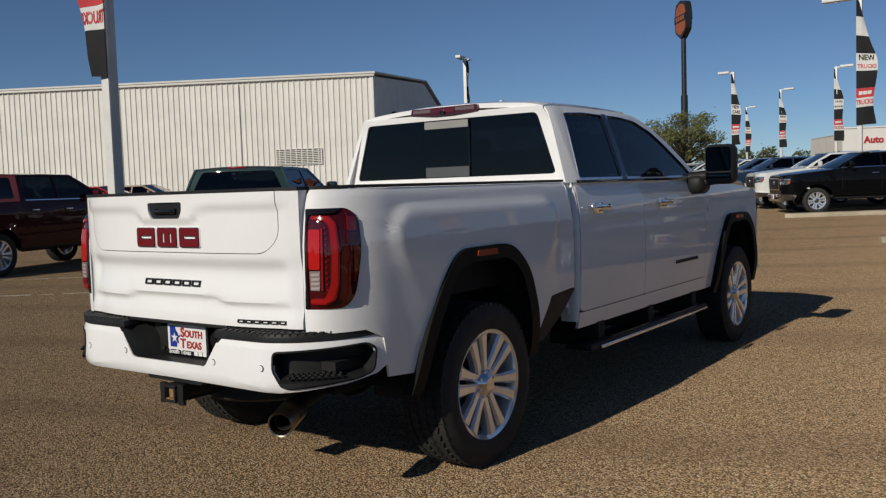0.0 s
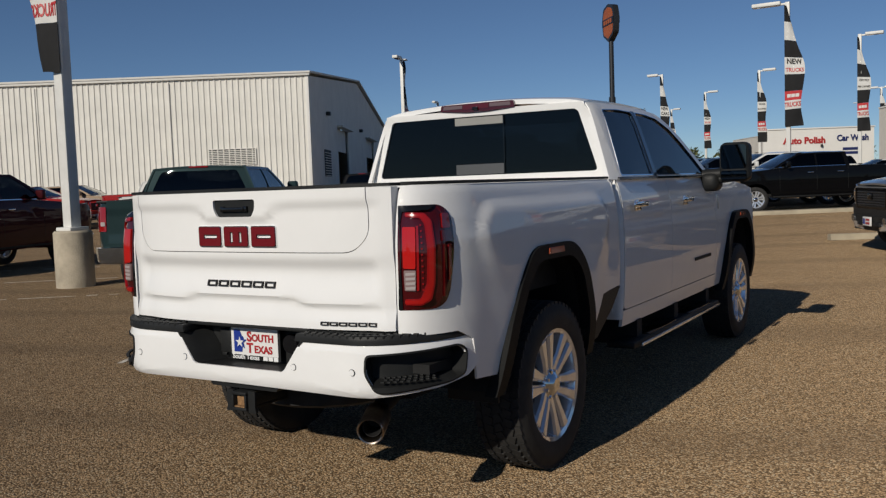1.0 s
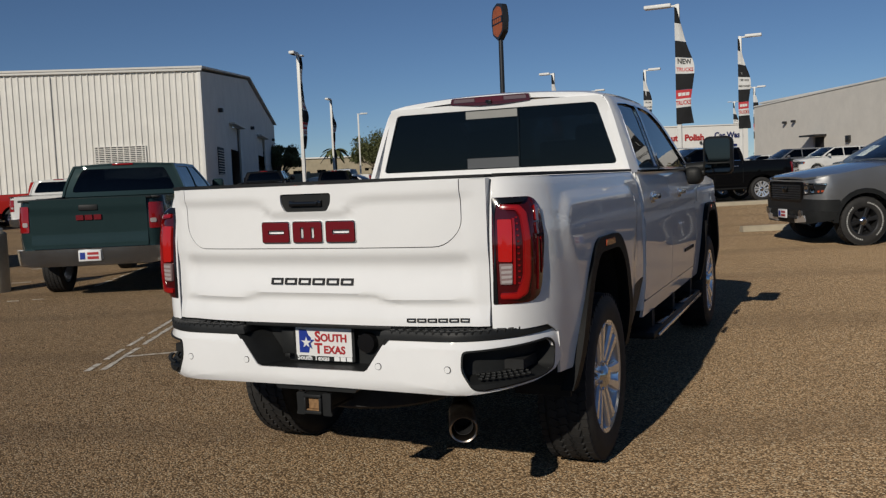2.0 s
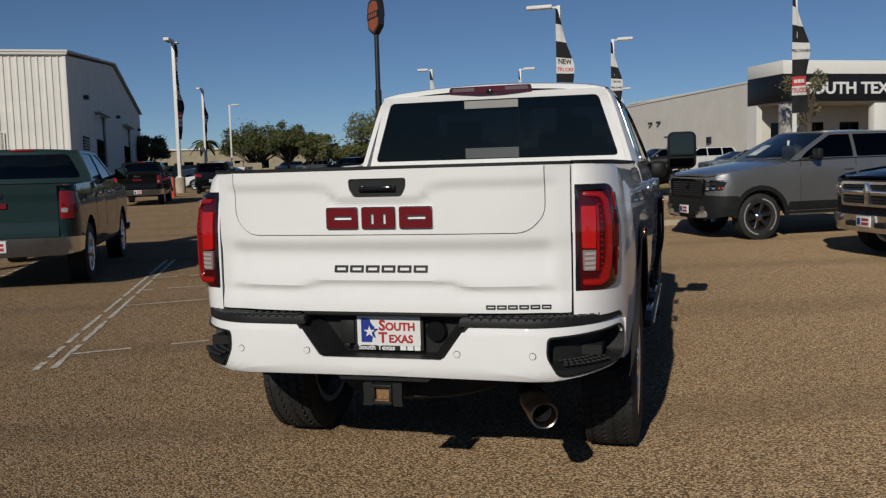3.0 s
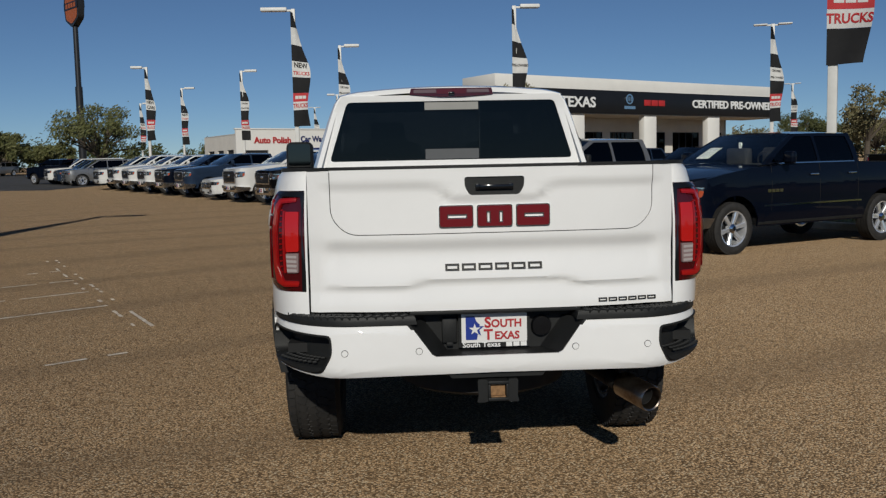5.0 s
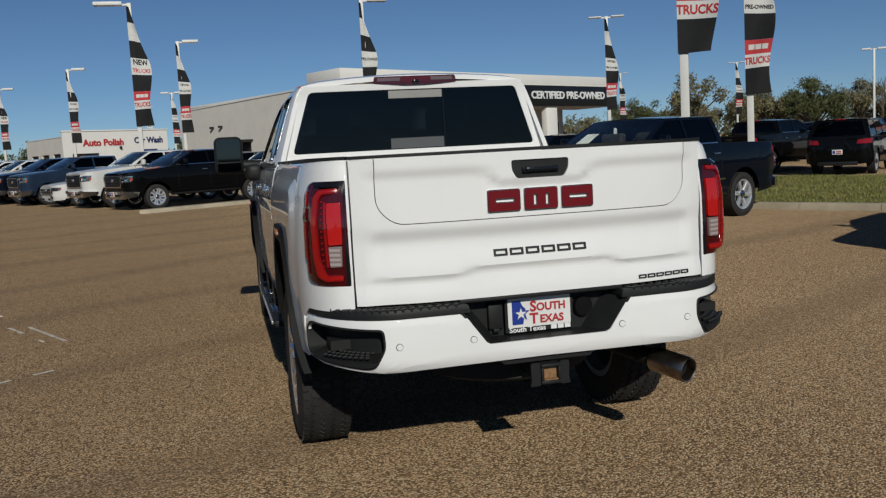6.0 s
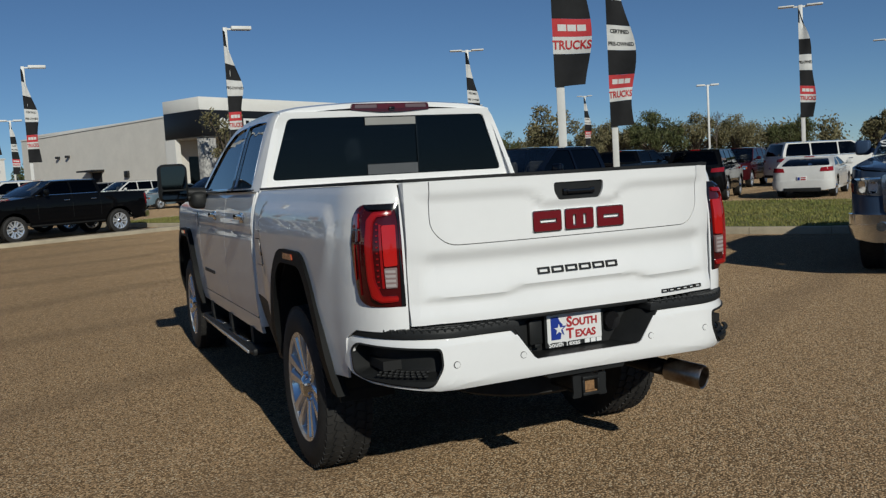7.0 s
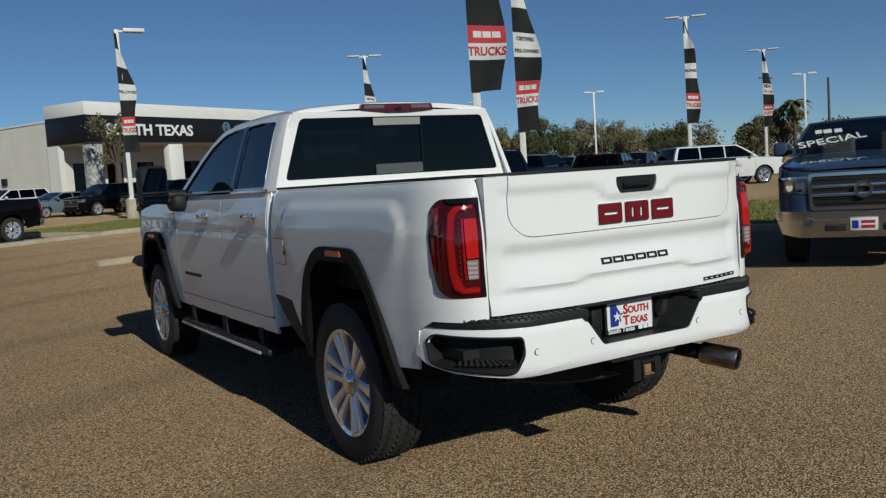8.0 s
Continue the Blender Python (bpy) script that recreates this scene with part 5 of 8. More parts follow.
        if lower:
            for ya in (ra, fa):
                pts_o = [(ya + (S["arch"] + 0.03) * math.cos(a), R + (S["arch"] + 0.03) * math.sin(a)) for a in [math.pi * (k / 12) for k in range(13)]]
                pts_i = [(ya + (S["arch"] - 0.05) * math.cos(a), R + (S["arch"] - 0.05) * math.sin(a)) for a in [math.pi * (1 - k / 12) for k in range(13)]]
                part("wheel_flare", sheet(pts_o + pts_i, [], lambda s, z, w, side=side: (side * (W + 0.03 - w), s, z), 0.2, 0.2, 0.05), lower, T)
    rz = lambda x, y: zr + 0.004 + 0.05 * (1 - (x / wt) ** 2) * (0.4 + 0.6 * math.sin(math.pi * max(0.12, min(0.88, (y - a1) / (b1 - a1)))))
    part("roof", sheet([(-wt, a1), (wt, a1), (wt, b1), (-wt, b1)], [], lambda x, y, w: (x, y + 0.06 * (1 - (x / wt) ** 2) * (1 if y > (a1 + b1) / 2 else -0.6), rz(x, y) - w), 0.2, 0.25, 0.03), paint_, T)
    part("windscreen", sheet([(-1, zb - 0.02), (1, zb - 0.02), (1, zr + 0.01), (-1, zr + 0.01)], [], lambda u, z, w: (u * (xg(z) - 0.03), yf(z) + 0.10 * (1 - u * u) - 0.01 - w, z - 0.3 * w), 0.34, 0.1, 0.006), CLEARGLASS if glass is GLASS else glass, T).visible_shadow = False
    rw = rpoly([(-0.86, zb + 0.05), (0.86, zb + 0.05), (0.80, zr - 0.05), (-0.80, zr - 0.05)], 0.06, 2)
    rmap = lambda u, z, w: (u * (xg(z) - 0.01), yr(z) - 0.05 * (1 - u * u) + 0.02 + w, z)
    part("cab_back", sheet([(-1, zb - 0.02), (1, zb - 0.02), (1, zr + 0.01), (-1, zr + 0.01)], [rw], rmap, 0.3, 0.12, 0.03), paint_, T)
    part("rear_window", sheet(rw, [], lambda u, z, w: rmap(u, z, w + 0.008), 0.3, 0.12, 0.005), GLASS, T)
    part("high_brake_lamp", boxes((-0.16, 0.16, a1 - 0.05, a1, zr + 0.0, zr + 0.03), bev=0.008), REDLENS, T)
    # cabin
    part("cabin_floor", boxes((-W + 0.12, W - 0.12, max(a0, 0.2) + 0.1, b0 - 0.1, low + 0.02, low + 0.08)), INTERIOR, T)
    for sx in (-0.4, 0.4):
        part("seat", rounded_block((sx, b1 - 0.10, zb - 0.12), (0.24, 0.09, 0.38), 0.06), INTERIOR, T)
    part("rear_seat", rounded_block((0, b1 - 1.05, zb - 0.12), (0.62, 0.09, 0.34), 0.06), INTERIOR, T)
    part("dashboard", rounded_block((0, b0 - 0.35, zb - 0.12), (W - 0.16, 0.2, 0.12), 0.06), INTERIOR, T)
    if words:
        up = Vector((0, b1 - b0, zr - zb)).normalized()
        nx = Vector((-1, 0, 0))
        nz = nx.cross(up)
        def on_screen(x, f):
            z = zb + (zr - zb) * f
            c = Vector((x, yf(z) + 0.10 * (1 - (x / xg(z)) ** 2), z)) + nz * 0.012
            return Matrix((nx, up, nz)).transposed().to_4x4(), c
        r, c = on_screen(0.44, 0.38)
        text("screen_lettering", "SPECIAL", 0.25, Matrix.Translation(c) @ r @ Matrix.Rotation(0.26, 4, "Z"), SIGNMARK, T, 0.002, bold=0.006, label="white hand-painted sale words")
        for i, (x, w) in enumerate(((0.62, 0.09), (0.50, 0.11), (0.36, 0.10))):
            r, c = on_screen(x, 0.68)
            b = boxes((-w / 2, w / 2, -0.055, 0.055, -0.002, 0.002))
            bmesh.ops.transform(b, matrix=Matrix.Translation(c) @ r @ Matrix.Rotation(0.14, 4, "Z"), verts=b.verts[:])
            part("screen_mark", b, SIGNMARK, T)
    if papers:
        part("window_sticker", sheet([(0.28, zb + 0.09), (0.60, zb + 0.09), (0.56, zb + 0.27), (0.26, zb + 0.27)], [], lambda x, z, w: (x, yf(z) + 0.10 * (1 - (x / xg(z)) ** 2) - 0.035 - w, z), 0.12, 0.06, 0.003), PAPER, T, "white price sheet behind the windscreen")
        part("dash_paper", boxes((0.30, 0.52, b0 - 0.30, b0 - 0.12, zb + 0.004, zb + 0.008)), PAPER, T)
        part("mirror_tag", boxes((0.10, 0.17, b1 + 0.16, b1 + 0.165, zr - 0.22, zr - 0.12)), PAPER, T)
        wb_ = lathe([(0.175, -0.013), (0.195, 0.0), (0.175, 0.013), (0.160, 0.0)], 24)
        part("steering_wheel", wb_, INTERIOR, T, m=pose(-0.40, b0 - 0.72, zb + 0.02, 0, 0, 90) @ Matrix.Rotation(0.35, 4, "Y"))
    if strip:
        for side in (1, -1):
            part("side_strip", sheet(rpoly([(con.sy(ra + S["arch"] + 0.10), 0.735), (con.sy(fa - S["arch"] - 0.10), 0.735), (con.sy(fa - S["arch"] - 0.10), 0.760), (con.sy(ra + S["arch"] + 0.10), 0.760)], 0.005, 2), [], con.map(side, ins, 0.010), 0.5, 0, 0.012), CHROME, T)
            for i in range(4):
                a = fa - S["arch"] - 0.52 + 0.09 * i
                part("door_badge", boxes((side * (W + 0.001) - 0.006, side * (W + 0.001) + 0.006, a, a + 0.075, 0.955, 1.005)), CHROME, T)
    # front end
    ftrim = {"chrome": BUMPER, "dark": BLACKP, "body": paint_}[front]
    smoked = truck and front == "dark"
    h = S["hood"]
    gz0 = 0.755 if truck else low + 0.16 * (h / 1.2)
    bt = 0.635 if truck else gz0 - 0.02
    yy = con.sy
    P("headlamp", [(fr(W * 0.62), h - 0.30 * h / 1.2), (yy(L - 0.17), h - 0.27 * h / 1.2), (yy(L - 0.24), h - 0.10 * h / 1.2), (fr(W * 0.62), h - 0.09 * h / 1.2)], HEADDARK if smoked else HEADLENS, 0.010)
    if smoked:
        # slim amber strip below two bowls; black door-sill bands paint in the underbody's shade
        P("indicator", [(fr(W * 0.90), h - 0.255 * h / 1.2), (yy(L - 0.18), h - 0.245 * h / 1.2), (yy(L - 0.19), h - 0.215 * h / 1.2), (fr(W * 0.90), h - 0.22 * h / 1.2)], AMBER, 0.012, r=0.005)
        P("sill_shade_band", [(yy(ra + S["arch"] + 0.02), low - 0.03), (yy(fa - S["arch"] - 0.02), low - 0.03), (yy(fa - S["arch"] - 0.05), low + 0.12), (yy(ra + S["arch"] + 0.05), low + 0.12)], PLASTIC, 0.008, 0.03)
    else:
        P("indicator", [(yy(L - 0.15), h - 0.26 * h / 1.2), (yy(L - 0.20), h - 0.25 * h / 1.2), (yy(L - 0.23), h - 0.16 * h / 1.2), (yy(L - 0.16), h - 0.15 * h / 1.2)], AMBER, 0.012)
    # lamp innards behind the lens: bright bowls, a trim line and the amber corner
    k_ = h / 1.2
    for u0, u1, v0, v1 in ((0.66, 0.76, 0.27, 0.14), (0.79, 0.87, 0.26, 0.13)):
        P("lamp_bowl", [(fr(W * u0), h - v0 * k_), (fr(W * u1), h - v0 * k_), (fr(W * u1), h - v1 * k_), (fr(W * u0), h - v1 * k_)], CHROME, 0.014, 0.02, r=0.05)
    P("lamp_trim", [(fr(W * 0.63), h - 0.115 * k_), (yy(L - 0.22), h - 0.125 * k_), (yy(L - 0.23), h - 0.105 * k_), (fr(W * 0.63), h - 0.095 * k_)], CHROME, 0.015, 0.02, r=0.004)
    gr = part("grille", sheet(rpoly([(-W * 0.60, gz0), (W * 0.60, gz0), (W * 0.62, h - 0.07), (-W * 0.62, h - 0.07)], 0.06, 3), [], lambda x, z, w: (x, L + 0.020 - w - 0.03 * abs(z - h + 0.2), z), 0.3, 0.1, 0.08), UNDER, T)
    loop = rpoly([(-W * 0.60, gz0), (W * 0.60, gz0), (W * 0.62, h - 0.07), (-W * 0.62, h - 0.07)], 0.06, 3)
    inner = rpoly([(-W * 0.56, gz0 + 0.04), (W * 0.56, gz0 + 0.04), (W * 0.58, h - 0.11), (-W * 0.58, h - 0.11)], 0.05, 3)
    part("grille_frame", sheet(loop, [inner], lambda x, z, w: (x, L + 0.035 - w - 0.03 * abs(z - h + 0.2), z), 0.3, 0.1, 0.06), ftrim, gr)
    for i in range(6 if truck else 3):
        z = gz0 + 0.04 + (h - 0.15 - gz0) * (i + 0.75) / (6.5 if truck else 3.5)
        part("grille_bar", boxes((-W * 0.57, W * 0.57, L + 0.0, L + 0.026, z - 0.010, z + 0.010), bev=0.004), DARKALLOY if truck else ftrim, gr)
    if cross:
        part("grille_cross", boxes((-0.05, 0.05, L + 0.0, L + 0.05, gz0 + 0.02, h - 0.09), bev=0.012), ftrim, gr)
        part("grille_cross", boxes((-W * 0.58, W * 0.58, L + 0.0, L + 0.045, (gz0 + h) / 2 - 0.05, (gz0 + h) / 2 + 0.02), bev=0.012), ftrim, gr)
    if words:
        for i in (0.36, 0.56):
            z = gz0 + (h - gz0) * i
            part("grille_blade", boxes((-W * 0.57, W * 0.57, L + 0.005, L + 0.045, z - 0.022, z + 0.022), bev=0.008), BUMPER, gr)
        part("round_badge", lathe([(0.07, -0.02), (0.105, -0.02), (0.105, 0.015), (0.07, 0.015)], 24), CHROME, gr, m=pose(0, L + 0.05, gz0 + (h - gz0) * 0.46, 0, 0, 90))
        P("bumper_brow", [(fr(0.0), bt - 0.02), (fr(W * 0.66), bt - 0.02), (yy(L - 0.36), bt), (yy(L - 0.38), bt + 0.12), (fr(W * 0.62), bt + 0.11), (fr(0.0), bt + 0.10)], BUMPER, 0.042, 0.06)
    else:
        part("grille_badge", boxes((-0.09, 0.09, L + 0.02, L + 0.045, (gz0 + h) / 2 - 0.05, (gz0 + h) / 2 + 0.05), bev=0.012), ftrim, gr)
    P("front_bumper_half", [(fr(0.0), zbot - 0.05 * truck + 0.02), (fr(W * 0.7), zbot - 0.05 * truck + 0.02), (yy(L - 0.32), zbot + 0.04), (yy(L - 0.40), bt - 0.03), (fr(W * 0.65), bt + 0.012), (fr(W * 0.45), bt), (fr(0.0), bt)], {"chrome": BUMPER if truck else paint_, "dark": PLASTIC, "body": paint_}[front], 0.055 if truck else 0.02, 0.08)
    if front == "dark" and truck:
        P("upper_bumper_half", [(fr(0.0), 0.60), (fr(W * 0.7), 0.60), (yy(L - 0.40), 0.60), (yy(L - 0.44), 0.80), (fr(W * 0.64), 0.82), (fr(0.0), 0.80)], PLASTIC, 0.030, 0.05)
        P("skid_plate", [(fr(W * 0.30), 0.395), (fr(W * 0.72), 0.43), (fr(W * 0.70), 0.545), (fr(W * 0.34), 0.50)], ALLOY, 0.062, 0.03, r=0.03)
    for side in (1, -1):
        b = bmesh.new()
        tube(b, (side * W * 0.62, L + 0.02, zbot + 0.16), (side * W * 0.62, L + 0.075, zbot + 0.16), 0.055, n=16)
        part("fog_lamp", b, HEADLENS, T)
    part("air_intake", boxes((-W * 0.44, -0.20, L + 0.03, L + (0.072 if truck else 0.05), zbot + 0.05, zbot + 0.12), (0.20, W * 0.44, L + 0.03, L + (0.072 if truck else 0.05), zbot + 0.05, zbot + 0.12), bev=0.01), UNDER, T)
    # rear end
    dz = S["deck"]
    if truck:
        P("tail_lamp", [(W - 0.19, dz - 0.44), (yy(0.12), dz - 0.44), (yy(0.15), dz - 0.08), (W - 0.19, dz - 0.08)], REDLENS, 0.008, label="red tail lamp")
        P("reversing_lamp", [(W - 0.175, dz - 0.36), (yy(0.03), dz - 0.36), (yy(0.03), dz - 0.30), (W - 0.175, dz - 0.30)], WHITELENS, 0.016, 0.02)
        part("tailgate_skin", sheet(rpoly([(-W + 0.215, low + 0.16), (W - 0.215, low + 0.16), (W - 0.215, dz + 0.005), (-W + 0.215, dz + 0.005)], 0.02, 2), [], lambda x, z, w: (x, -0.018 + 0.014 * smooth01(z, 0.78, 0.92) * (1 - smooth01(z, 1.2, 1.28)) + w, z), 0.2, 0.05, 0.04), paint_, T)
        part("tailgate_handle", boxes((-0.13, 0.13, -0.03, 0.0, dz - 0.16, dz - 0.08), bev=0.012), PLASTIC, T)
        part("tailgate_badge", boxes((-0.17, -0.07, -0.026, 0.0, dz - 0.29, dz - 0.22), (-0.05, 0.05, -0.026, 0.0, dz - 0.29, dz - 0.22), (0.07, 0.17, -0.026, 0.0, dz - 0.29, dz - 0.22)), EMBLEM if rear == "chrome" else BADGE, T)
        P("rear_bumper_half", [(0.0, low - 0.09), (W - 0.2, low - 0.09), (yy(0.22), low - 0.04), (yy(0.24), low + 0.15), (0.0, low + 0.15)], {"chrome": BUMPER, "dark": PLASTIC, "body": paint_}[rear], 0.07, 0.12)
    else:
        P("tail_lamp", [(W * 0.56, dz - 0.18), (yy(0.20), dz - 0.17), (yy(0.28), dz - 0.02), (W * 0.60, dz - 0.05)], REDLENS, 0.010, label="red tail lamp")
        P("rear_bumper_half", [(0.0, zbot + 0.04), (W - 0.3, zbot + 0.04), (yy(0.30), zbot + 0.08), (yy(0.34), low + 0.22), (0.0, low + 0.24)], lower or paint_, 0.03, 0.06)
        part("rear_diffuser", boxes((-W * 0.6, W * 0.6, -0.035, 0.05, zbot + 0.0, zbot + 0.12), bev=0.02), PLASTIC, T)
    if plate:
        zp = low + 0.05 if truck else low + 0.30
        pz = part("rear_plate", boxes((-0.15, 0.15, -0.095 if truck else -0.032, -0.07 if truck else -0.02, zp - 0.075, zp + 0.075), bev=0.002), PLATEWHITE, T)
        part("plate_bar", boxes((-0.03, 0.12, -0.098 if truck else -0.035, -0.094 if truck else -0.031, zp + 0.01, zp + 0.045)), PLATERED, pz)
        part("plate_bar", boxes((-0.03, 0.12, -0.098 if truck else -0.035, -0.094 if truck else -0.031, zp - 0.05, zp - 0.012)), PLATERED, pz)
        part("plate_mark", boxes((-0.13, -0.06, -0.098 if truck else -0.035, -0.094 if truck else -0.031, zp - 0.05, zp + 0.045)), PLATEBLUE, pz)
        if truck:
            zf = zbot + 0.13
            pf = part("front_plate", boxes((-0.15, 0.15, L + 0.07, L + 0.095, zf - 0.075, zf + 0.075), bev=0.002), PLATEWHITE, T)
            part("plate_bar", boxes((-0.12, 0.03, L + 0.094, L + 0.098, zf + 0.01, zf + 0.045)), PLATERED, pf)
            part("plate_bar", boxes((-0.12, 0.03, L + 0.094, L + 0.098, zf - 0.05, zf - 0.012)), PLATERED, pf)
            part("plate_mark", boxes((0.06, 0.13, L + 0.094, L + 0.098, zf - 0.05, zf + 0.045)), PLATEBLUE, pf)
    # underside and wheels
    part("floor_pan", boxes((-W + 0.2, W - 0.2, 0.15, L - 0.2, zbot + 0.06, low + 0.02)), UNDER, T)
    ty, rm = {"alloy": (TYRE_MID, RIM_MID), "chrome": (TYRE_MID, RIM_CHROME), "dark": (TYRE_AT, RIM_DARK), "car": (TYRE_CAR, RIM_CAR)}[wheels if truck or wheels == "dark" else "car"]
    sc = R / {TYRE_MID: 0.405, TYRE_AT: 0.425, TYRE_CAR: 0.345}[ty]
    for side in (1, -1):
        for i, ya in enumerate((ra, fa)):
            w = wheel(T, side * (W - 0.15), ya, R, ty, rm, 0, turn=23 + 19 * i, lettered=lettered)
            w.scale = (sc, sc, sc)
    b = bmesh.new()
    tube(b, (-W + 0.2, ra, R), (W - 0.2, ra, R), 0.05, n=10)
    part("rear_axle", b, UNDER, T)
    b = bmesh.new()
    tube(b, (-W + 0.2, fa, R), (W - 0.2, fa, R), 0.05, n=10)
    part("front_axle", b, UNDER, T)
    return T


def parked(kind, heading, local, at, *args, **kw):
    """Stands a vehicle so that its own plan point local comes to the plan point at."""
    c, s = math.cos(radians(heading)), math.sin(radians(heading))
    x = at[0] - (local[0] * c - local[1] * s)
    y = at[1] - (local[0] * s + local[1] * c)
    mid = SPECS[kind]["ra"] + SPECS[kind]["wb"] / 2
    cy = y + mid * c
    # follow the rise of the lot
    my, mx = (gz(y + 4.8 * c) - gz(y + 1.2 * c)) / 3.6, 0.0155 * (1 if cy > 11 else 0) * s
    return vehicle(kind, Matrix.Translation((x, y, gz(cy) - my * mid)) @ Matrix.Rotation(radians(heading), 4, "Z") @ pose(0, 0, 0, math.degrees(math.atan(my)), -math.degrees(math.atan(mx)), 0), *args, **kw)


GREEN = paint("dark_green_car_paint", (0.016, 0.034, 0.036), 0.5)
MAROON = paint("dark_red_car_paint", (0.050, 0.005, 0.008), 0.4)
SILVER = mat("silver_car_paint", (0.27, 0.268, 0.265), rough=0.36, metal=0.65, coat=1.0, var=0.08, scale=2.0, bump=0.012, bscale=25, coat_ior=1.4)
NAVY = paint("navy_car_paint", (0.0022, 0.0042, 0.011), 0.3)
BLACKP = paint("black_car_paint", (0.003, 0.003, 0.0035))
BLUE = paint("blue_car_paint", (0.045, 0.075, 0.135), 0.55)
SLATE = paint("slate_blue_car_paint", (0.02, 0.035, 0.065), 0.5)
TEAL = paint("pale_blue_grey_car_paint", (0.16, 0.22, 0.26), 0.6)
TAN = paint("tan_car_paint", (0.30, 0.22, 0.15), 0.4)
RED = paint("bright_red_car_paint", (0.34, 0.015, 0.012))
CREAM = paint("cream_white_car_paint", (0.70, 0.69, 0.66))

# beside the white pickup
parked("pickup_tall", 28.5, (0.97, 1.20), (-7.1, 7.5), GREEN, "dark green crew-cab pickup with chrome bumper parked between lines", "pickup truck")
parked("pickup_high", 17.5, (0.95, 1.20), (-13.55, 6.15), MAROON, "dark red crew-cab pickup parked beside a light pole", "pickup truck")
parked("pickup_low", 118, (-0.96, 4.80), (2.50, 13.2), SILVER, "silver off-road pickup with black arches and all-terrain tyres", "pickup truck", wheels="dark", front="dark", rear="dark", lower=PLASTIC, lettered=True, papers=True)
parked("pickup_low", 115, (-0.96, 4.80), (4.93, 9.72), NAVY, "navy blue pickup with chrome grille and bumper", "pickup truck", cross=True, wheels="chrome", strip=True, papers=True)
parked("pickup_tall", 122, (0.97, 4.86), (7.32, 4.85), BLUE, "tall blue pickup with white sale words on its screen", "pickup truck", words=True)

# row across the aisle
ROW = "vehicles in the far row"
for b, kind, pc, lb in ((21.9, "pickup", BLACKP, "black crew-cab pickup with chrome grille beside the kerb"), (25.1, "pickup_tall", CREAM, "white heavy-duty crew-cab pickup with chrome grille"),
                        (28.2, "sedan", CREAM, "white sedan parked nose out"), (31.4, "pickup", SLATE, "dark blue crew-cab pickup with chrome bumper"),
                        (34.5, "pickup", NAVY, "navy crew-cab pickup with chrome bumper"), (37.6, "pickup", CREAM, "white crew-cab pickup in a row"),
                        (40.7, "pickup", CREAM, "white crew-cab pickup in a row"), (43.8, "pickup_tall", CREAM, "white heavy-duty pickup in a row"),
                        (46.9, "suv_long", CREAM, "white long sport utility vehicle in a row"), 
                        (57.5, "suv", SILVER, "silver sport utility vehicle in a row"), (60.5, "suv", SLATE, "dark grey-blue sport utility vehicle in a row"), (63.4, "suv_long", CREAM, "white sport utility vehicle in a row"), (66.6, "pickup", SILVER, "silver pickup at the end of the row")):
    parked(kind, 120, (0, SPECS[kind]["ra"] + SPECS[kind]["wb"]), lot(-3.7, b), pc, lb, {"sedan": "car", "suv": "suv", "suv_long": "suv"}.get(kind, "pickup truck"), ROW)
spot_navy = parked("pickup", 58, (0, 2.99), (-25.1, 65.1), NAVY, "navy crew-cab pickup standing across the end of the row", "pickup truck", ROW)

# ---- islands, kerbs and lines ----
def slab(name, loop, h, material, label, category, drop=0.05, top=None):
    """A raised slab with rounded upper edge that follows the lot, from a plan outline."""
    bm = bmesh.new()
    lo = [bm.verts.new((x, y, gz(y) - drop)) for x, y in loop]
    hi = [bm.verts.new((x, y, gz(y) + h)) for x, y in loop]
    n = len(loop)
    for i in range(n):
        bm.faces.new((lo[i - 1], lo[i], hi[i], hi[i - 1]))
    f = bm.faces.new(hi)
    es = f.edges[:]
    bmesh.ops.bevel(bm, geom=es, offset=0.03, segments=2, affect="EDGES", profile=0.5)
    bmesh.ops.recalc_face_normals(bm, faces=bm.faces[:])
    return tagged(part(name, bm, material), label, category, kind="structure")


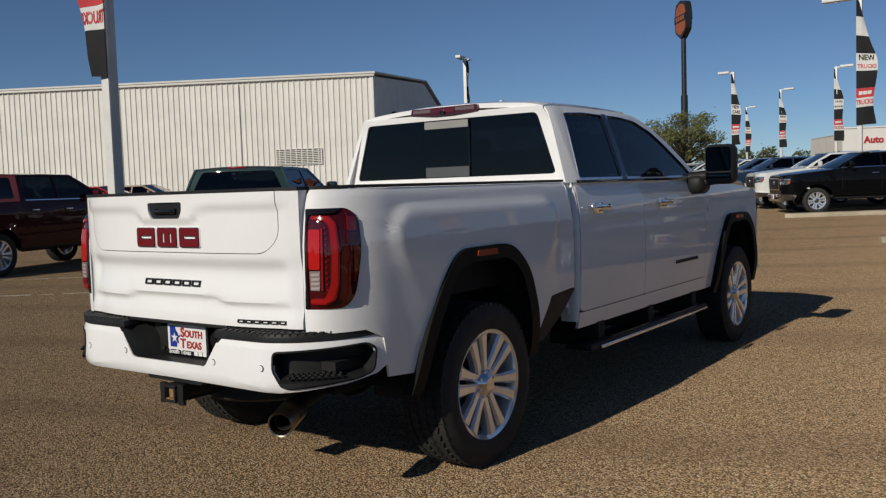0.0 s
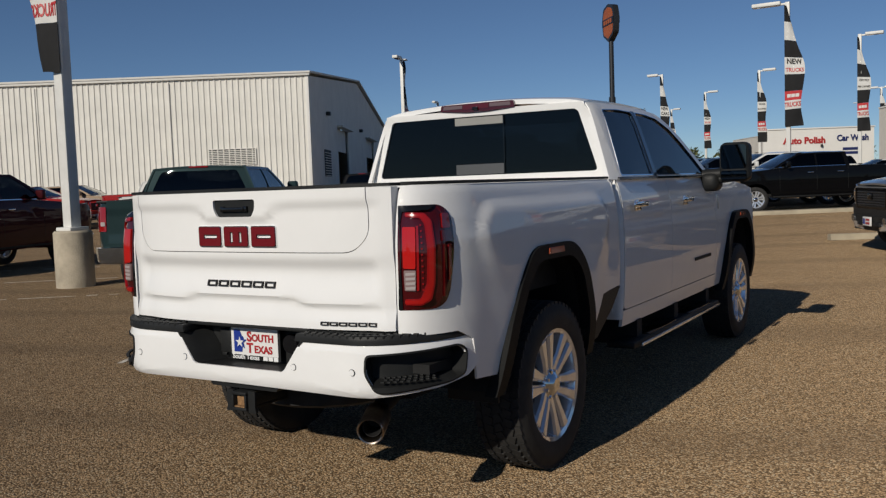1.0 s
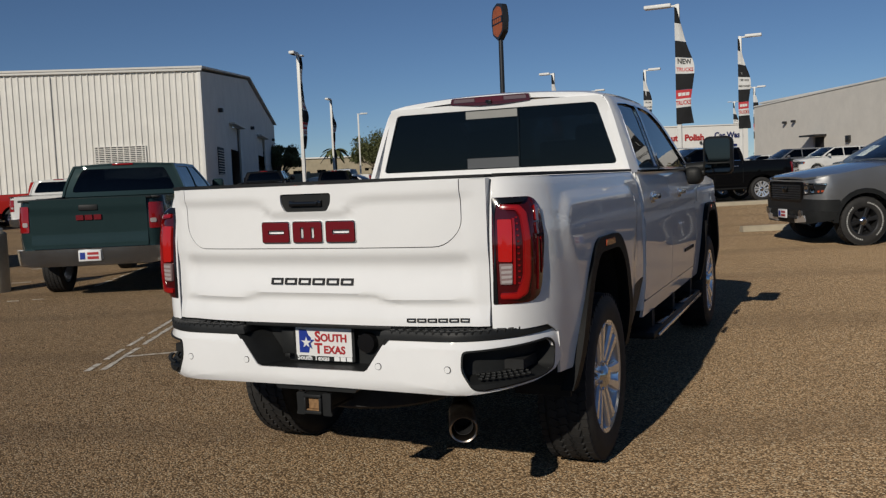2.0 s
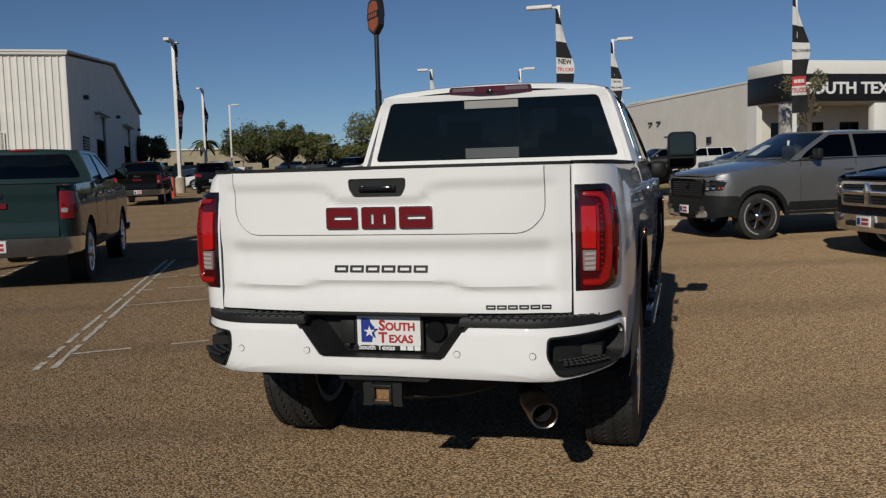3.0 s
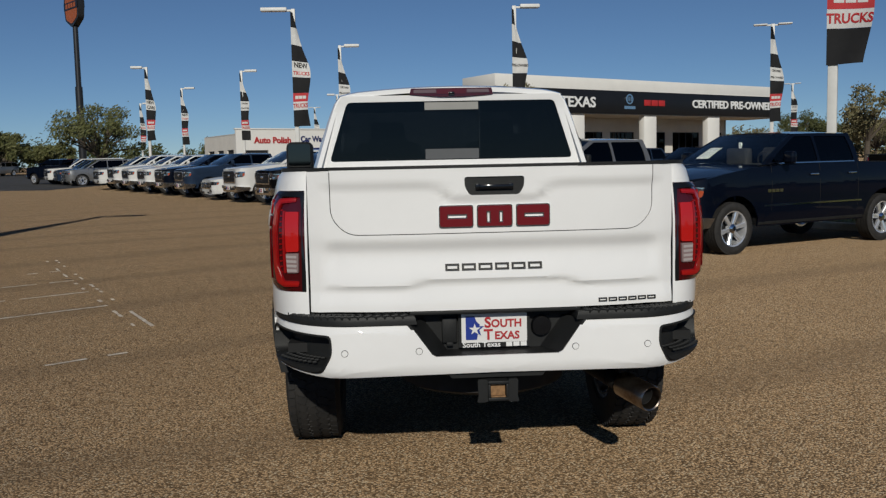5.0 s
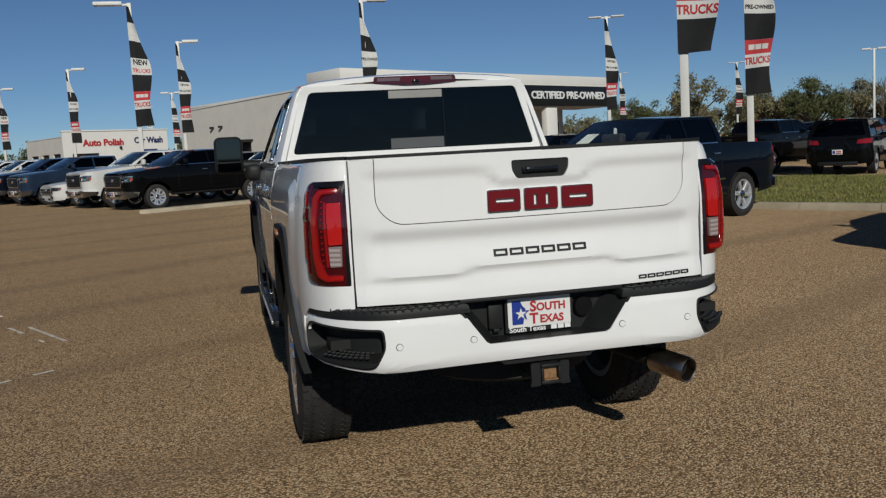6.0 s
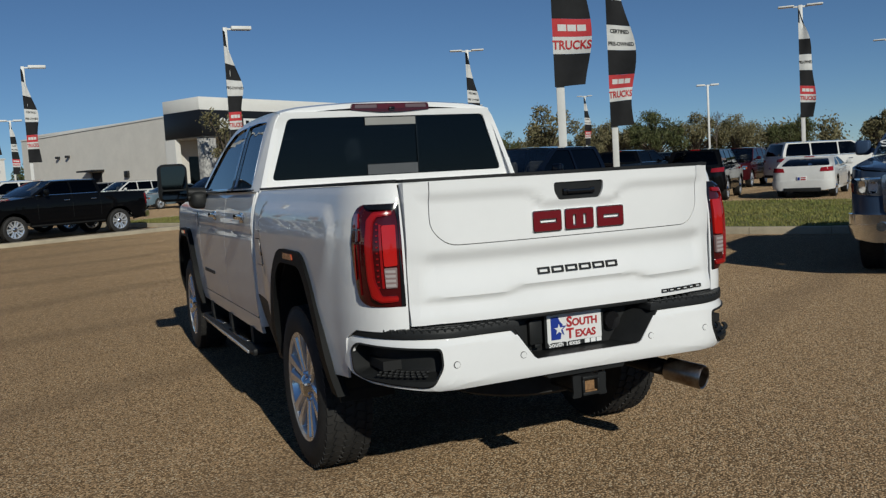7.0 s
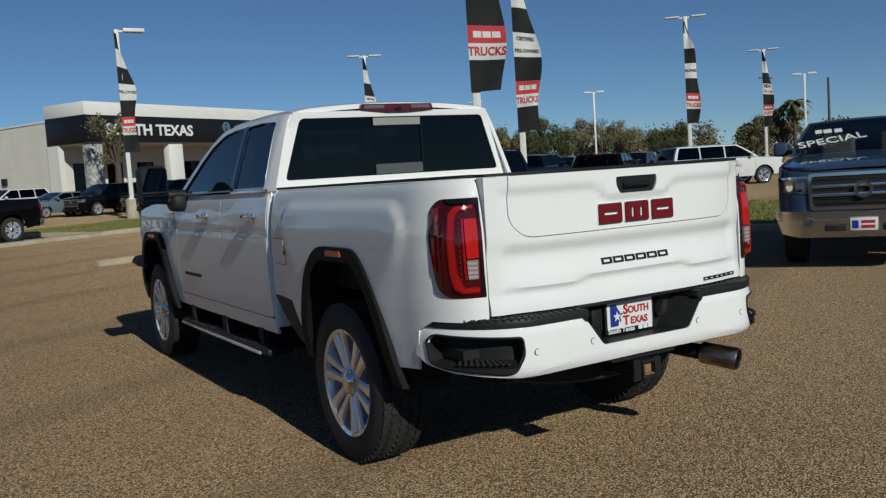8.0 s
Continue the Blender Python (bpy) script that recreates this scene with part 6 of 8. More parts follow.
def island(corners, seed, blades):
    """Kerb stones round a grass bed: stones are parts of the kerb, the blades are one mass."""
    k = thing("kerb", "pale worn concrete kerb round a grass island", "kerb", kind="structure")
    pts = [Vector(lot(a, b)) for a, b in corners]
    n = len(pts)
    rnd = random.Random(seed)
    area = sum(pts[i - 1].x * pts[i].y - pts[i].x * pts[i - 1].y for i in range(n))
    sgn = 1 if area > 0 else -1
    for i in range(n):
        p, q = pts[i - 1], pts[i]
        d = (q - p)
        ln = d.length
        d.normalize()
        inn = Vector((-d.y, d.x)) * sgn
        m = max(1, round(ln / 1.5))
        for j in range(m):
            a, b = p + d * (ln * j / m + 0.006), p + d * (ln * (j + 1) / m - 0.006)
            bm = bmesh.new()
            for e, (o, z) in enumerate(((0.0, -0.04), (0.008, 0.10), (0.03, 0.135), (0.17, 0.14), (0.18, -0.04))):
                for c in (a, b):
                    v = c + inn * (o + rnd.uniform(-0.003, 0.003))
                    bm.verts.new((v.x, v.y, gz(v.y) + z + rnd.uniform(-0.003, 0.003)))
            bm.verts.ensure_lookup_table()
            V = bm.verts
            for e in range(4):
                bm.faces.new((V[2 * e], V[2 * e + 1], V[2 * e + 3], V[2 * e + 2]))
            bm.faces.new((V[0], V[2], V[4], V[6], V[8]))
            bm.faces.new((V[9], V[7], V[5], V[3], V[1]))
            bm.faces.new((V[8], V[9], V[1], V[0]))
            bmesh.ops.recalc_face_normals(bm, faces=bm.faces[:])
            part("kerb_stone", bm, KERB, k)
    cen = sum(pts, Vector((0, 0))) / n
    inner = []
    for i in range(n):
        p0, p, p1 = pts[i - 1], pts[i], pts[(i + 1) % n]
        n0 = Vector((-(p - p0).normalized().y, (p - p0).normalized().x)) * sgn
        n1 = Vector((-(p1 - p).normalized().y, (p1 - p).normalized().x)) * sgn
        inner.append(p + (n0 + n1) * 0.17)
    bm = sheet([tuple(v) for v in inner], [], lambda x, y, w: (x, y, gz(y) + 0.13 - w + 0.05 * noise.noise((x * 0.5, y * 0.5, 0))), 0.7, 0.7, 0.15)
    tagged(part("lawn", bm, TURF, smooth=60), "patchy green and straw coloured grass bed", "lawn", kind="structure")
    xs, ys = [v.x for v in inner], [v.y for v in inner]

    def inside(x, y):
        c = False
        for i in range(n):
            a, b = inner[i - 1], inner[i]
            if (a.y > y) != (b.y > y) and x < (b.x - a.x) * (y - a.y) / (b.y - a.y) + a.x:
                c = not c
        return c
    verts, faces = [], []
    while len(faces) < blades:
        x, y = rnd.uniform(min(xs), max(xs)), rnd.uniform(min(ys), max(ys))
        if not inside(x, y):
            continue
        z = gz(y) + 0.125 + 0.05 * noise.noise((x * 0.5, y * 0.5, 0))
        h, a = rnd.uniform(0.03, 0.065), rnd.uniform(0, 6.28)
        w, l = rnd.uniform(0.008, 0.016), rnd.uniform(-0.06, 0.06)
        k0 = len(verts)
        verts += [(x - w * math.cos(a), y - w * math.sin(a), z), (x + w * math.cos(a), y + w * math.sin(a), z), (x + l * math.sin(a), y - l * math.cos(a), z + h)]
        faces.append((k0, k0 + 1, k0 + 2))
    me = bpy.data.meshes.new("grass")
    me.from_pydata(verts, [], faces)
    tagged(part("grass", me, GRASS), "short green and straw coloured grass blades", "grass", kind="stuff")


island([(0, -20), (0, 6), (0.6, 7), (8.6, 7), (9.4, 6), (9.4, -20)], 3, 60000)
island([(1.9, 19.2), (1.9, 25.5), (2.5, 26), (10.5, 26), (11, 25.5), (11, 19.2)], 4, 18000)

# pale concrete strip beside the black pickup
strip = [lot(a, b) for a, b in ((-5.1, 19.35), (-4.9, 19.2), (1.88, 19.2), (1.88, 19.6), (-4.9, 19.6))]
slab("kerb_strip", strip, 0.12, KERB, "pale concrete kerb strip along the parking row", "kerb")


def wheel_stop(x, y, rz):
    bm = bmesh.new()
    loop = [(-0.10, 0.0), (0.10, 0.0), (0.07, 0.12), (-0.07, 0.12)]
    sheet(loop, [], lambda a, b, w: (w - 0.85, a, b), 0, 0, 1.7, into=bm)
    o = part("wheel_stop", bm, KERB, m=pose(x, y, gz(y), 0, 0, rz))
    tagged(o, "pale precast concrete wheel stop on the asphalt", "wheel stop")


wheel_stop(1.0, 16.6, 120 + 90)


def stripe(p, q, w, n=6, seed=0, miss=0.25):
    """A worn painted line, a hair above the asphalt, ragged and broken."""
    rnd = random.Random(seed)
    p, q = Vector(p), Vector(q)
    d = q - p
    ln = d.length
    d.normalize()
    s = Vector((-d.y, d.x))
    bm = bmesh.new()
    k = max(2, int(ln / 0.16))
    for i in range(k):
        if rnd.random() < miss:
            continue
        a, b = p + d * (ln * i / k), p + d * (ln * (i + 0.98) / k)
        w0, w1 = w / 2 * rnd.uniform(0.55, 1.05), w / 2 * rnd.uniform(0.55, 1.05)
        vs = [bm.verts.new((v.x, v.y, gz(v.y) + 0.004)) for v in (a - s * w0, b - s * w1, b + s * w0, a + s * w1)]
        bm.faces.new(vs)
    tagged(part("parking_line", bm, LINEPAINT), "worn broken white parking line on the asphalt", "parking line", kind="structure")


LN = Vector((-0.445, 0.8955))
LX = Vector((0.78, 0.63))
P0 = Vector((-3.55, 2.20))
for off in (-0.065, 0.065):
    stripe(P0 + LX * off, P0 + LN * 8.9 + LX * off, 0.055, seed=11 + int(off * 100), miss=0.08)
for k in range(7):
    a = P0 + LN * (0.55 + k * 1.39)
    stripe(a + LX * 0.07, a + LX * 1.86, 0.065, seed=20 + k, miss=0.10 if 1 < k < 5 else 0.82)
for off in (1.84, 1.99):
    stripe(P0 + LN * 1.6 + LX * off, P0 + LN * 9.2 + LX * off, 0.045, seed=31 + int(off * 100), miss=0.62)
stripe((-8.91, 7.71), (-10.06, 9.88), 0.09, seed=40, miss=0.2)
stripe((-8.4, 6.8), (-8.91, 7.71), 0.09, seed=41, miss=0.5)
for k in range(3):
    a = P0 + LN * (5.9 + k * 2.9) - LX * 2.6
    stripe(a, a - LX * 5.0, 0.09, seed=42 + k, miss=0.3)


def street():
    """Older, darker asphalt beyond the lot."""
    bm = bmesh.new()
    pts = [(-20.5, 50.0), (-19.0, 66.0), (-29.0, 86.0), (-46.0, 113.0), (-50.0, 118.0), (-76.0, 130.0), (-92.0, 100.0), (-48.0, 58.0), (-31.0, 53.0)]
    bm.faces.new([bm.verts.new((x, y, gz(y) + 0.006)) for x, y in pts])
    tagged(part("road", bm, STREET), "dark older asphalt at the far end of the lot", "road", kind="structure")


street()


def crack(pts, seed):
    """A thin tarred crack that wanders across the asphalt."""
    rnd = random.Random(seed)
    bm = bmesh.new()
    run = []
    for p, q in zip(pts, pts[1:]):
        for i in range(10):
            f = i / 10
            run.append((p[0] + (q[0] - p[0]) * f + rnd.uniform(-0.03, 0.03), p[1] + (q[1] - p[1]) * f + rnd.uniform(-0.03, 0.03)))
    prev = None
    for (x, y) in run:
        w = rnd.uniform(0.006, 0.02)
        cur = [bm.verts.new((x - w, y - w, gz(y) + 0.003)), bm.verts.new((x + w, y + w, gz(y) + 0.003))]
        if prev:
            bm.faces.new((prev[0], cur[0], cur[1], prev[1]))
        prev = cur
    tagged(part("crack", bm, UNDER), "thin dark tarred crack in the asphalt", "crack", kind="structure")


crack([(-4.5, 14.0), (-3.2, 14.6), (-1.2, 14.9), (0.2, 15.6)], 1)
crack([(-3.5, 17.5), (-1.5, 18.3), (0.5, 18.6)], 2)
crack([(-6.5, 8.3), (-5.4, 8.9), (-4.8, 9.0)], 3)


# ---- light poles with banners ----
def banner(parent, x, z_top, width, words, lean, seed, face=-1):
    """Cloth banner hung down the pole: black, white and red fields, each a part, with its words on it."""
    rnd = random.Random(seed)
    ph = rnd.uniform(0, 6)
    rows = [(0.75, FLAGBLACK, None), (0.85, FLAGWHITE, ""), (0.80, FLAGBLACK, None), (0.80, FLAGWHITE, words), (0.80, FLAGBLACK, None), (0.44, FLAGRED, "brand"), (0.42, FLAGWHITE, "TRUCKS"), (0.80, FLAGBLACK, None)]
    z = z_top
    total = sum(r[0] for r in rows)

    def fn(u, zz, w):
        f = (z_top - zz) / total
        wd = width * (0.08 + 0.92 * smooth01(f, -0.10, 0.52)) * (1 + 0.12 * math.sin(11 * f + ph))
        sway = 0.10 * math.sin(9 * f + ph + 3.5 * u) * u + 0.04 * math.sin(23 * f + 2 * ph) * u
        return (x + u * wd + lean * 0.2 * math.sin(3 * f) * u, face * (0.135 - sway + w), zz + 0.05 * u * math.sin(7 * f + ph) - 0.10 * u * (1 - f))

    for i, (h, mt, words_) in enumerate(rows):
        f = part("banner_field", sheet([(0, z - h + 0.003), (1, z - h + 0.003), (1, z), (0, z)], [], fn, 0.09, 0.10, 0.004), mt, parent, "printed banner field" if words_ else "", smooth=60)
        if words_ == "brand":
            loop = [(0.14, z - 0.30), (0.36, z - 0.30), (0.36, z - 0.14), (0.14, z - 0.14)]
            for dx in (0, 0.25, 0.5):
                part("emblem_bar", sheet([(a + dx, b) for a, b in loop], [], lambda u, zz, w: tuple(Vector(fn(u, zz, 0)) + Vector((0, face * (0.006 + w), 0))), 0.2, 0, 0.003), FLAGWHITE, f)
        elif words_:
            lines = words_.split("\n")
            for k, ln in enumerate(lines):
                size = min(0.36, 1.55 / max(4, len(ln)))
                zc = z - h * (k + 0.5) / len(lines)
                me = lettering("banner_lettering", ln, size * (1.15 if len(lines) == 1 else 1.0), 0.003, "CENTER", 0.03)
                for v in me.vertices:
                    v.co = Vector(fn(0.5 + v.co.x * 0.92, zc + v.co.y, 0)) + Vector((0, face * (0.010 + v.co.z), 0))
                part("banner_lettering", me, LETTERRED if ln == "TRUCKS" else FLAGBLACK, f)
        z -= h


def light_pole(x, y, heads, words="NEW\nTRUCKS", flag=True, drop=0.15, turn=0.0, h=9.0, base=True, bw=0.66, seed=0, label="", face=-1):
    T = thing("light_pole", label or ("tall white parking lot light pole with a checked banner" if flag else "tall white parking lot light pole"), "light pole", pose(x, y, gz(y), 0, 0, turn), "parking lot light poles")
    w = 0.10
    part("post", boxes((-w, w, -w, w, 0.90 if base else 0.0, h), bev=0.015), POSTWHITE, T)
    if base:
        bm = lathe([(0.001, 0.0), (0.305, 0.0), (0.305, 0.90), (0.28, 0.93), (0.001, 0.93)], 28, axis="z")
        part("concrete_base", bm, CONCRETE, T, "round stained concrete pole base")
        part("base_plate", boxes((-0.18, 0.18, -0.18, 0.18, 0.93, 0.99), bev=0.01), POSTWHITE, T)
    for d in heads:
        b = bmesh.new()
        s = 1 if d > 0 else -1
        box(b, min(0, s * 0.35), max(0, s * 0.35), -0.05, 0.05, h - 0.12, h - 0.03, 0.01)
        part("arm", b, POSTWHITE, T)
        ln = abs(d)
        b = rounded_block((s * (0.30 + ln / 2), 0, h - 0.02), (ln / 2, 0.17, 0.09 if ln > 0.8 else 0.045), 0.04)
        hd = part("lamp_head", b, POSTWHITE, T)
        part("lamp_lens", boxes((min(s * 0.36, s * (0.24 + ln)), max(s * 0.36, s * (0.24 + ln)), -0.12, 0.12, h - (0.125 if ln > 0.8 else 0.075), h - (0.10 if ln > 0.8 else 0.06))), WHITELENS, hd)
    if flag:
        banner(T, -w - 0.03, h - drop, bw, words, 0.2, seed, face)
    return T


NT, PO = "NEW\nTRUCKS", "CERTIFIED\nPRE-OWNED"
light_pole(-9.95, 6.375, (-1.0,), NT, bw=0.52, drop=-0.14, turn=182, face=1, seed=1, label="white light pole with banner on a round concrete base")
light_pole(9.55, 15.65, (1.0,), PO, turn=-32, drop=-0.10, bw=0.82, seed=2, label="white light pole with certified banner in a grass island")
light_pole(14.68, 20.78, (1.0,), PO, turn=-34, drop=0.72, bw=0.76, seed=3)
light_pole(-28.1, 43.7, (-0.9, 0.4), NT, seed=4, turn=103)
light_pole(-44.3, 74.5, (-0.9,), NT, seed=5, turn=100)
light_pole(-53.5, 96.5, (0.9,), NT, seed=6, turn=30, flag=False)
light_pole(-4.85, 41.5, (-1.3,), NT, seed=7, bw=0.78)
light_pole(-19.2, 68.5, (-0.9,), "NEW\nCARS", seed=8)
light_pole(-21.3, 90.0, (1.0,), NT, seed=9)
light_pole(-12.4, 72.5, (1.0,), PO, seed=10)
light_pole(-3.3, 56.3, (1.0,), PO, seed=11)
light_pole(6.2, 41.2, (1.0,), "PRE-OWNED", seed=12)
light_pole(22.9, 48.6, (-0.8, 0.8), PO, seed=13, turn=-20)
light_pole(-32.0, 114.0, (0.9,), NT, seed=14)
light_pole(-6.0, 103.0, (-0.9, 0.9), PO, seed=15)
light_pole(-10.8, 130.0, (-0.6, 0.6), PO, seed=16)
light_pole(64.5, 74.5, (-0.9, 0.9), flag=False, seed=17, turn=-30)
light_pole(56.0, 86.0, (-0.6, 0.6), PO, seed=18, turn=-30)
light_pole(47.0, 97.0, (-0.6, 0.6), PO, seed=19, turn=-30)
light_pole(34.2, 31.8, (-0.8, 0.8), "PRE-OWNED", seed=20, turn=-40)
light_pole(53.2, 42.0, (-0.8, 0.8), NT, seed=21, turn=-45)
light_pole(77.5, 56.5, (-0.9, 0.9), flag=False, seed=22, turn=-45)


# ---- vehicles further off ----
def spot(kind, heading, x, y, *args, **kw):
    parked(kind, heading, (0, SPECS[kind]["ra"] + SPECS[kind]["wb"] / 2), (x, y), *args, **kw)


BACK = "vehicles behind the grass"
spot("pickup", -62, 18.3, 25.0, BLACKP, "black crew-cab pickup parked behind the grass island", "pickup truck", BACK)
spot("suv", -50, 19.3, 21.9, BLACKP, "black sport utility vehicle parked by the grass", "suv", BACK)
spot("coupe", -55, 22.0, 19.6, CREAM, "white sports coupe parked by the grass", "coupe", BACK)
spot("suv", 125, 26.8, 28.6, MAROON, "dark red sport utility vehicle in the back row", "suv", BACK)
spot("suv_long", -110, 29.5, 25.6, CREAM, "white long sport utility vehicle standing across the aisle", "suv", BACK)
spot("sedan", 120, 22.5, 31.5, SLATE, "dark blue sedan in the back row", "car", BACK)
spot("suv", 120, 27.0, 34.0, TEAL, "grey sport utility vehicle in the back row", "suv", BACK)
spot("suv", 120, 31.5, 38.0, CREAM, "white sport utility vehicle in the back row", "suv", BACK)
spot("suv", 120, 36.0, 36.0, BLACKP, "black sport utility vehicle in the back row", "suv", BACK)
spot("sedan", 120, 39.0, 33.0, SILVER, "silver sedan in the back row", "car", BACK)
spot("suv", 120, 43.0, 30.0, SLATE, "dark blue sport utility vehicle in the back row", "suv", BACK)
spot("pickup", 120, 47.0, 27.5, BLACKP, "black pickup in the back row", "pickup truck", BACK)
spot("sedan", 100, 41.5, 24.0, CREAM, "white sedan in the back row", "car", BACK)
FRONTS = "vehicles before the showroom"
for i, (x, y, kind, pc, hd) in enumerate(((8.3, 42.5, "suv", BLACKP, 120), (6.8, 50.8, "suv", BLACKP, 120), (4.3, 52.6, "sedan", TEAL, 120), (2.0, 55.8, "suv", CREAM, 120), (-0.4, 59.0, "suv", SILVER, 120), (-2.8, 62.3, "sedan", CREAM, 120), (11.0, 39.0, "suv", SLATE, 120),
                                           (13.8, 36.2, "suv", BLACKP, 120), (16.8, 40.5, "sedan", SILVER, 120), (20.0, 44.0, "suv", NAVY, 120), (12.5, 50.0, "suv", BLACKP, 30), (17.5, 53.0, "sedan", SLATE, 30), (23.5, 56.5, "suv", SILVER, 30), (-6.5, 60.5, "suv", BLACKP, 120))):
    spot(kind, hd, x, y, pc, {BLACKP: "black", TEAL: "pale blue-grey", CREAM: "white", SILVER: "silver", SLATE: "dark blue", NAVY: "navy", MAROON: "dark red"}[pc] + (" sport utility vehicle" if kind == "suv" else " sedan") + " parked before the showroom", "suv" if kind == "suv" else "car", FRONTS, detail=False)
SHEDROW = "vehicles by the metal building"
for x, y, kind, pc, hd, lb in ((-33.0, 23.2, "pickup", TAN, -60, "tan crew-cab pickup by the metal building"), (-31.0, 19.6, "pickup", RED, -60, "red crew-cab pickup by the metal building"), (-28.0, 24.8, "pickup", RED, -60, "red pickup by the metal building"), (-38.0, 21.0, "sedan", SILVER, -60, "silver sedan by the metal building"),
                            (-21.5, 19.0, "pickup", CREAM, 30, "white pickup by the metal building"), (-25.7, 43.6, "suv", BLACKP, 26, "black sport utility vehicle seen from behind"), (-22.3, 31.5, "pickup", BLACKP, 28, "black pickup parked near the shed doors"), (-29.0, 50.0, "sedan", CREAM, 100, "white sedan beyond the shed"),
                            (-36.5, 62.5, "pickup", CREAM, 100, "white pickup beyond the shed"), (-57.5, 121.5, "suv", CREAM, 165, "white sport utility vehicle far off"), (-49.5, 112.0, "suv", SILVER, 160, "silver sport utility vehicle far off"), (-31.0, 28.5, "suv", SLATE, 30, "dark blue sport utility vehicle by the shed")):
    spot(kind, hd, x, y, pc, lb, {"sedan": "car", "suv": "suv"}.get(kind, "pickup truck"), SHEDROW, detail=False)


# ---- orange delineator tube by the far post ----
cone = thing("delineator_tube", "straight orange delineator tube standing on the asphalt", "traffic cone", pose(-24.8, 37.6, gz(37.6)))
part("tube_body", lathe([(0.001, 0.04), (0.17, 0.04), (0.13, 1.02), (0.11, 1.06), (0.001, 1.06)], 20, axis="z"), TUBEORANGE, cone)
part("tube_foot", boxes((-0.22, 0.22, -0.22, 0.22, 0.0, 0.04), bev=0.01), TUBEORANGE, cone)


# ---- white metal shed ----
def frame2(origin, ax, z=0.0):
    """Local axes for a building: x along ax, y to its left, z up."""
    a = Vector((ax[0], ax[1], 0)).normalized()
    b = Vector((-a.y, a.x, 0))
    return Matrix(((a.x, b.x, 0, origin[0]), (a.y, b.y, 0, origin[1]), (0, 0, 1, z), (0, 0, 0, 1)))


def wall_ribbed(L, H, step=0.39, rib=0.06, top=None):
    """Folded metal cladding as real ribs, standing on y = 0 and looking to -y."""
    bm = bmesh.new()
    xs, ds = [], []
    x = 0.0
    while x < L:
        for dx, d in ((0, 0), (step * 0.70, 0), (step * 0.78, -rib), (step * 0.92, -rib)):
            xs.append(min(L, x + dx))
            ds.append(d)
        x += step
    xs.append(L)
    ds.append(0)
    lo = [bm.verts.new((a, d, 0)) for a, d in zip(xs, ds)]
    hi = [bm.verts.new((a, d, H if top is None else top(a))) for a, d in zip(xs, ds)]
    for i in range(len(xs) - 1):
        if xs[i + 1] - xs[i] > 1e-6:
            bm.faces.new((lo[i], lo[i + 1], hi[i + 1], hi[i]))
    solid(bm, geom=bm.faces[:], thickness=-0.02)
    return bm


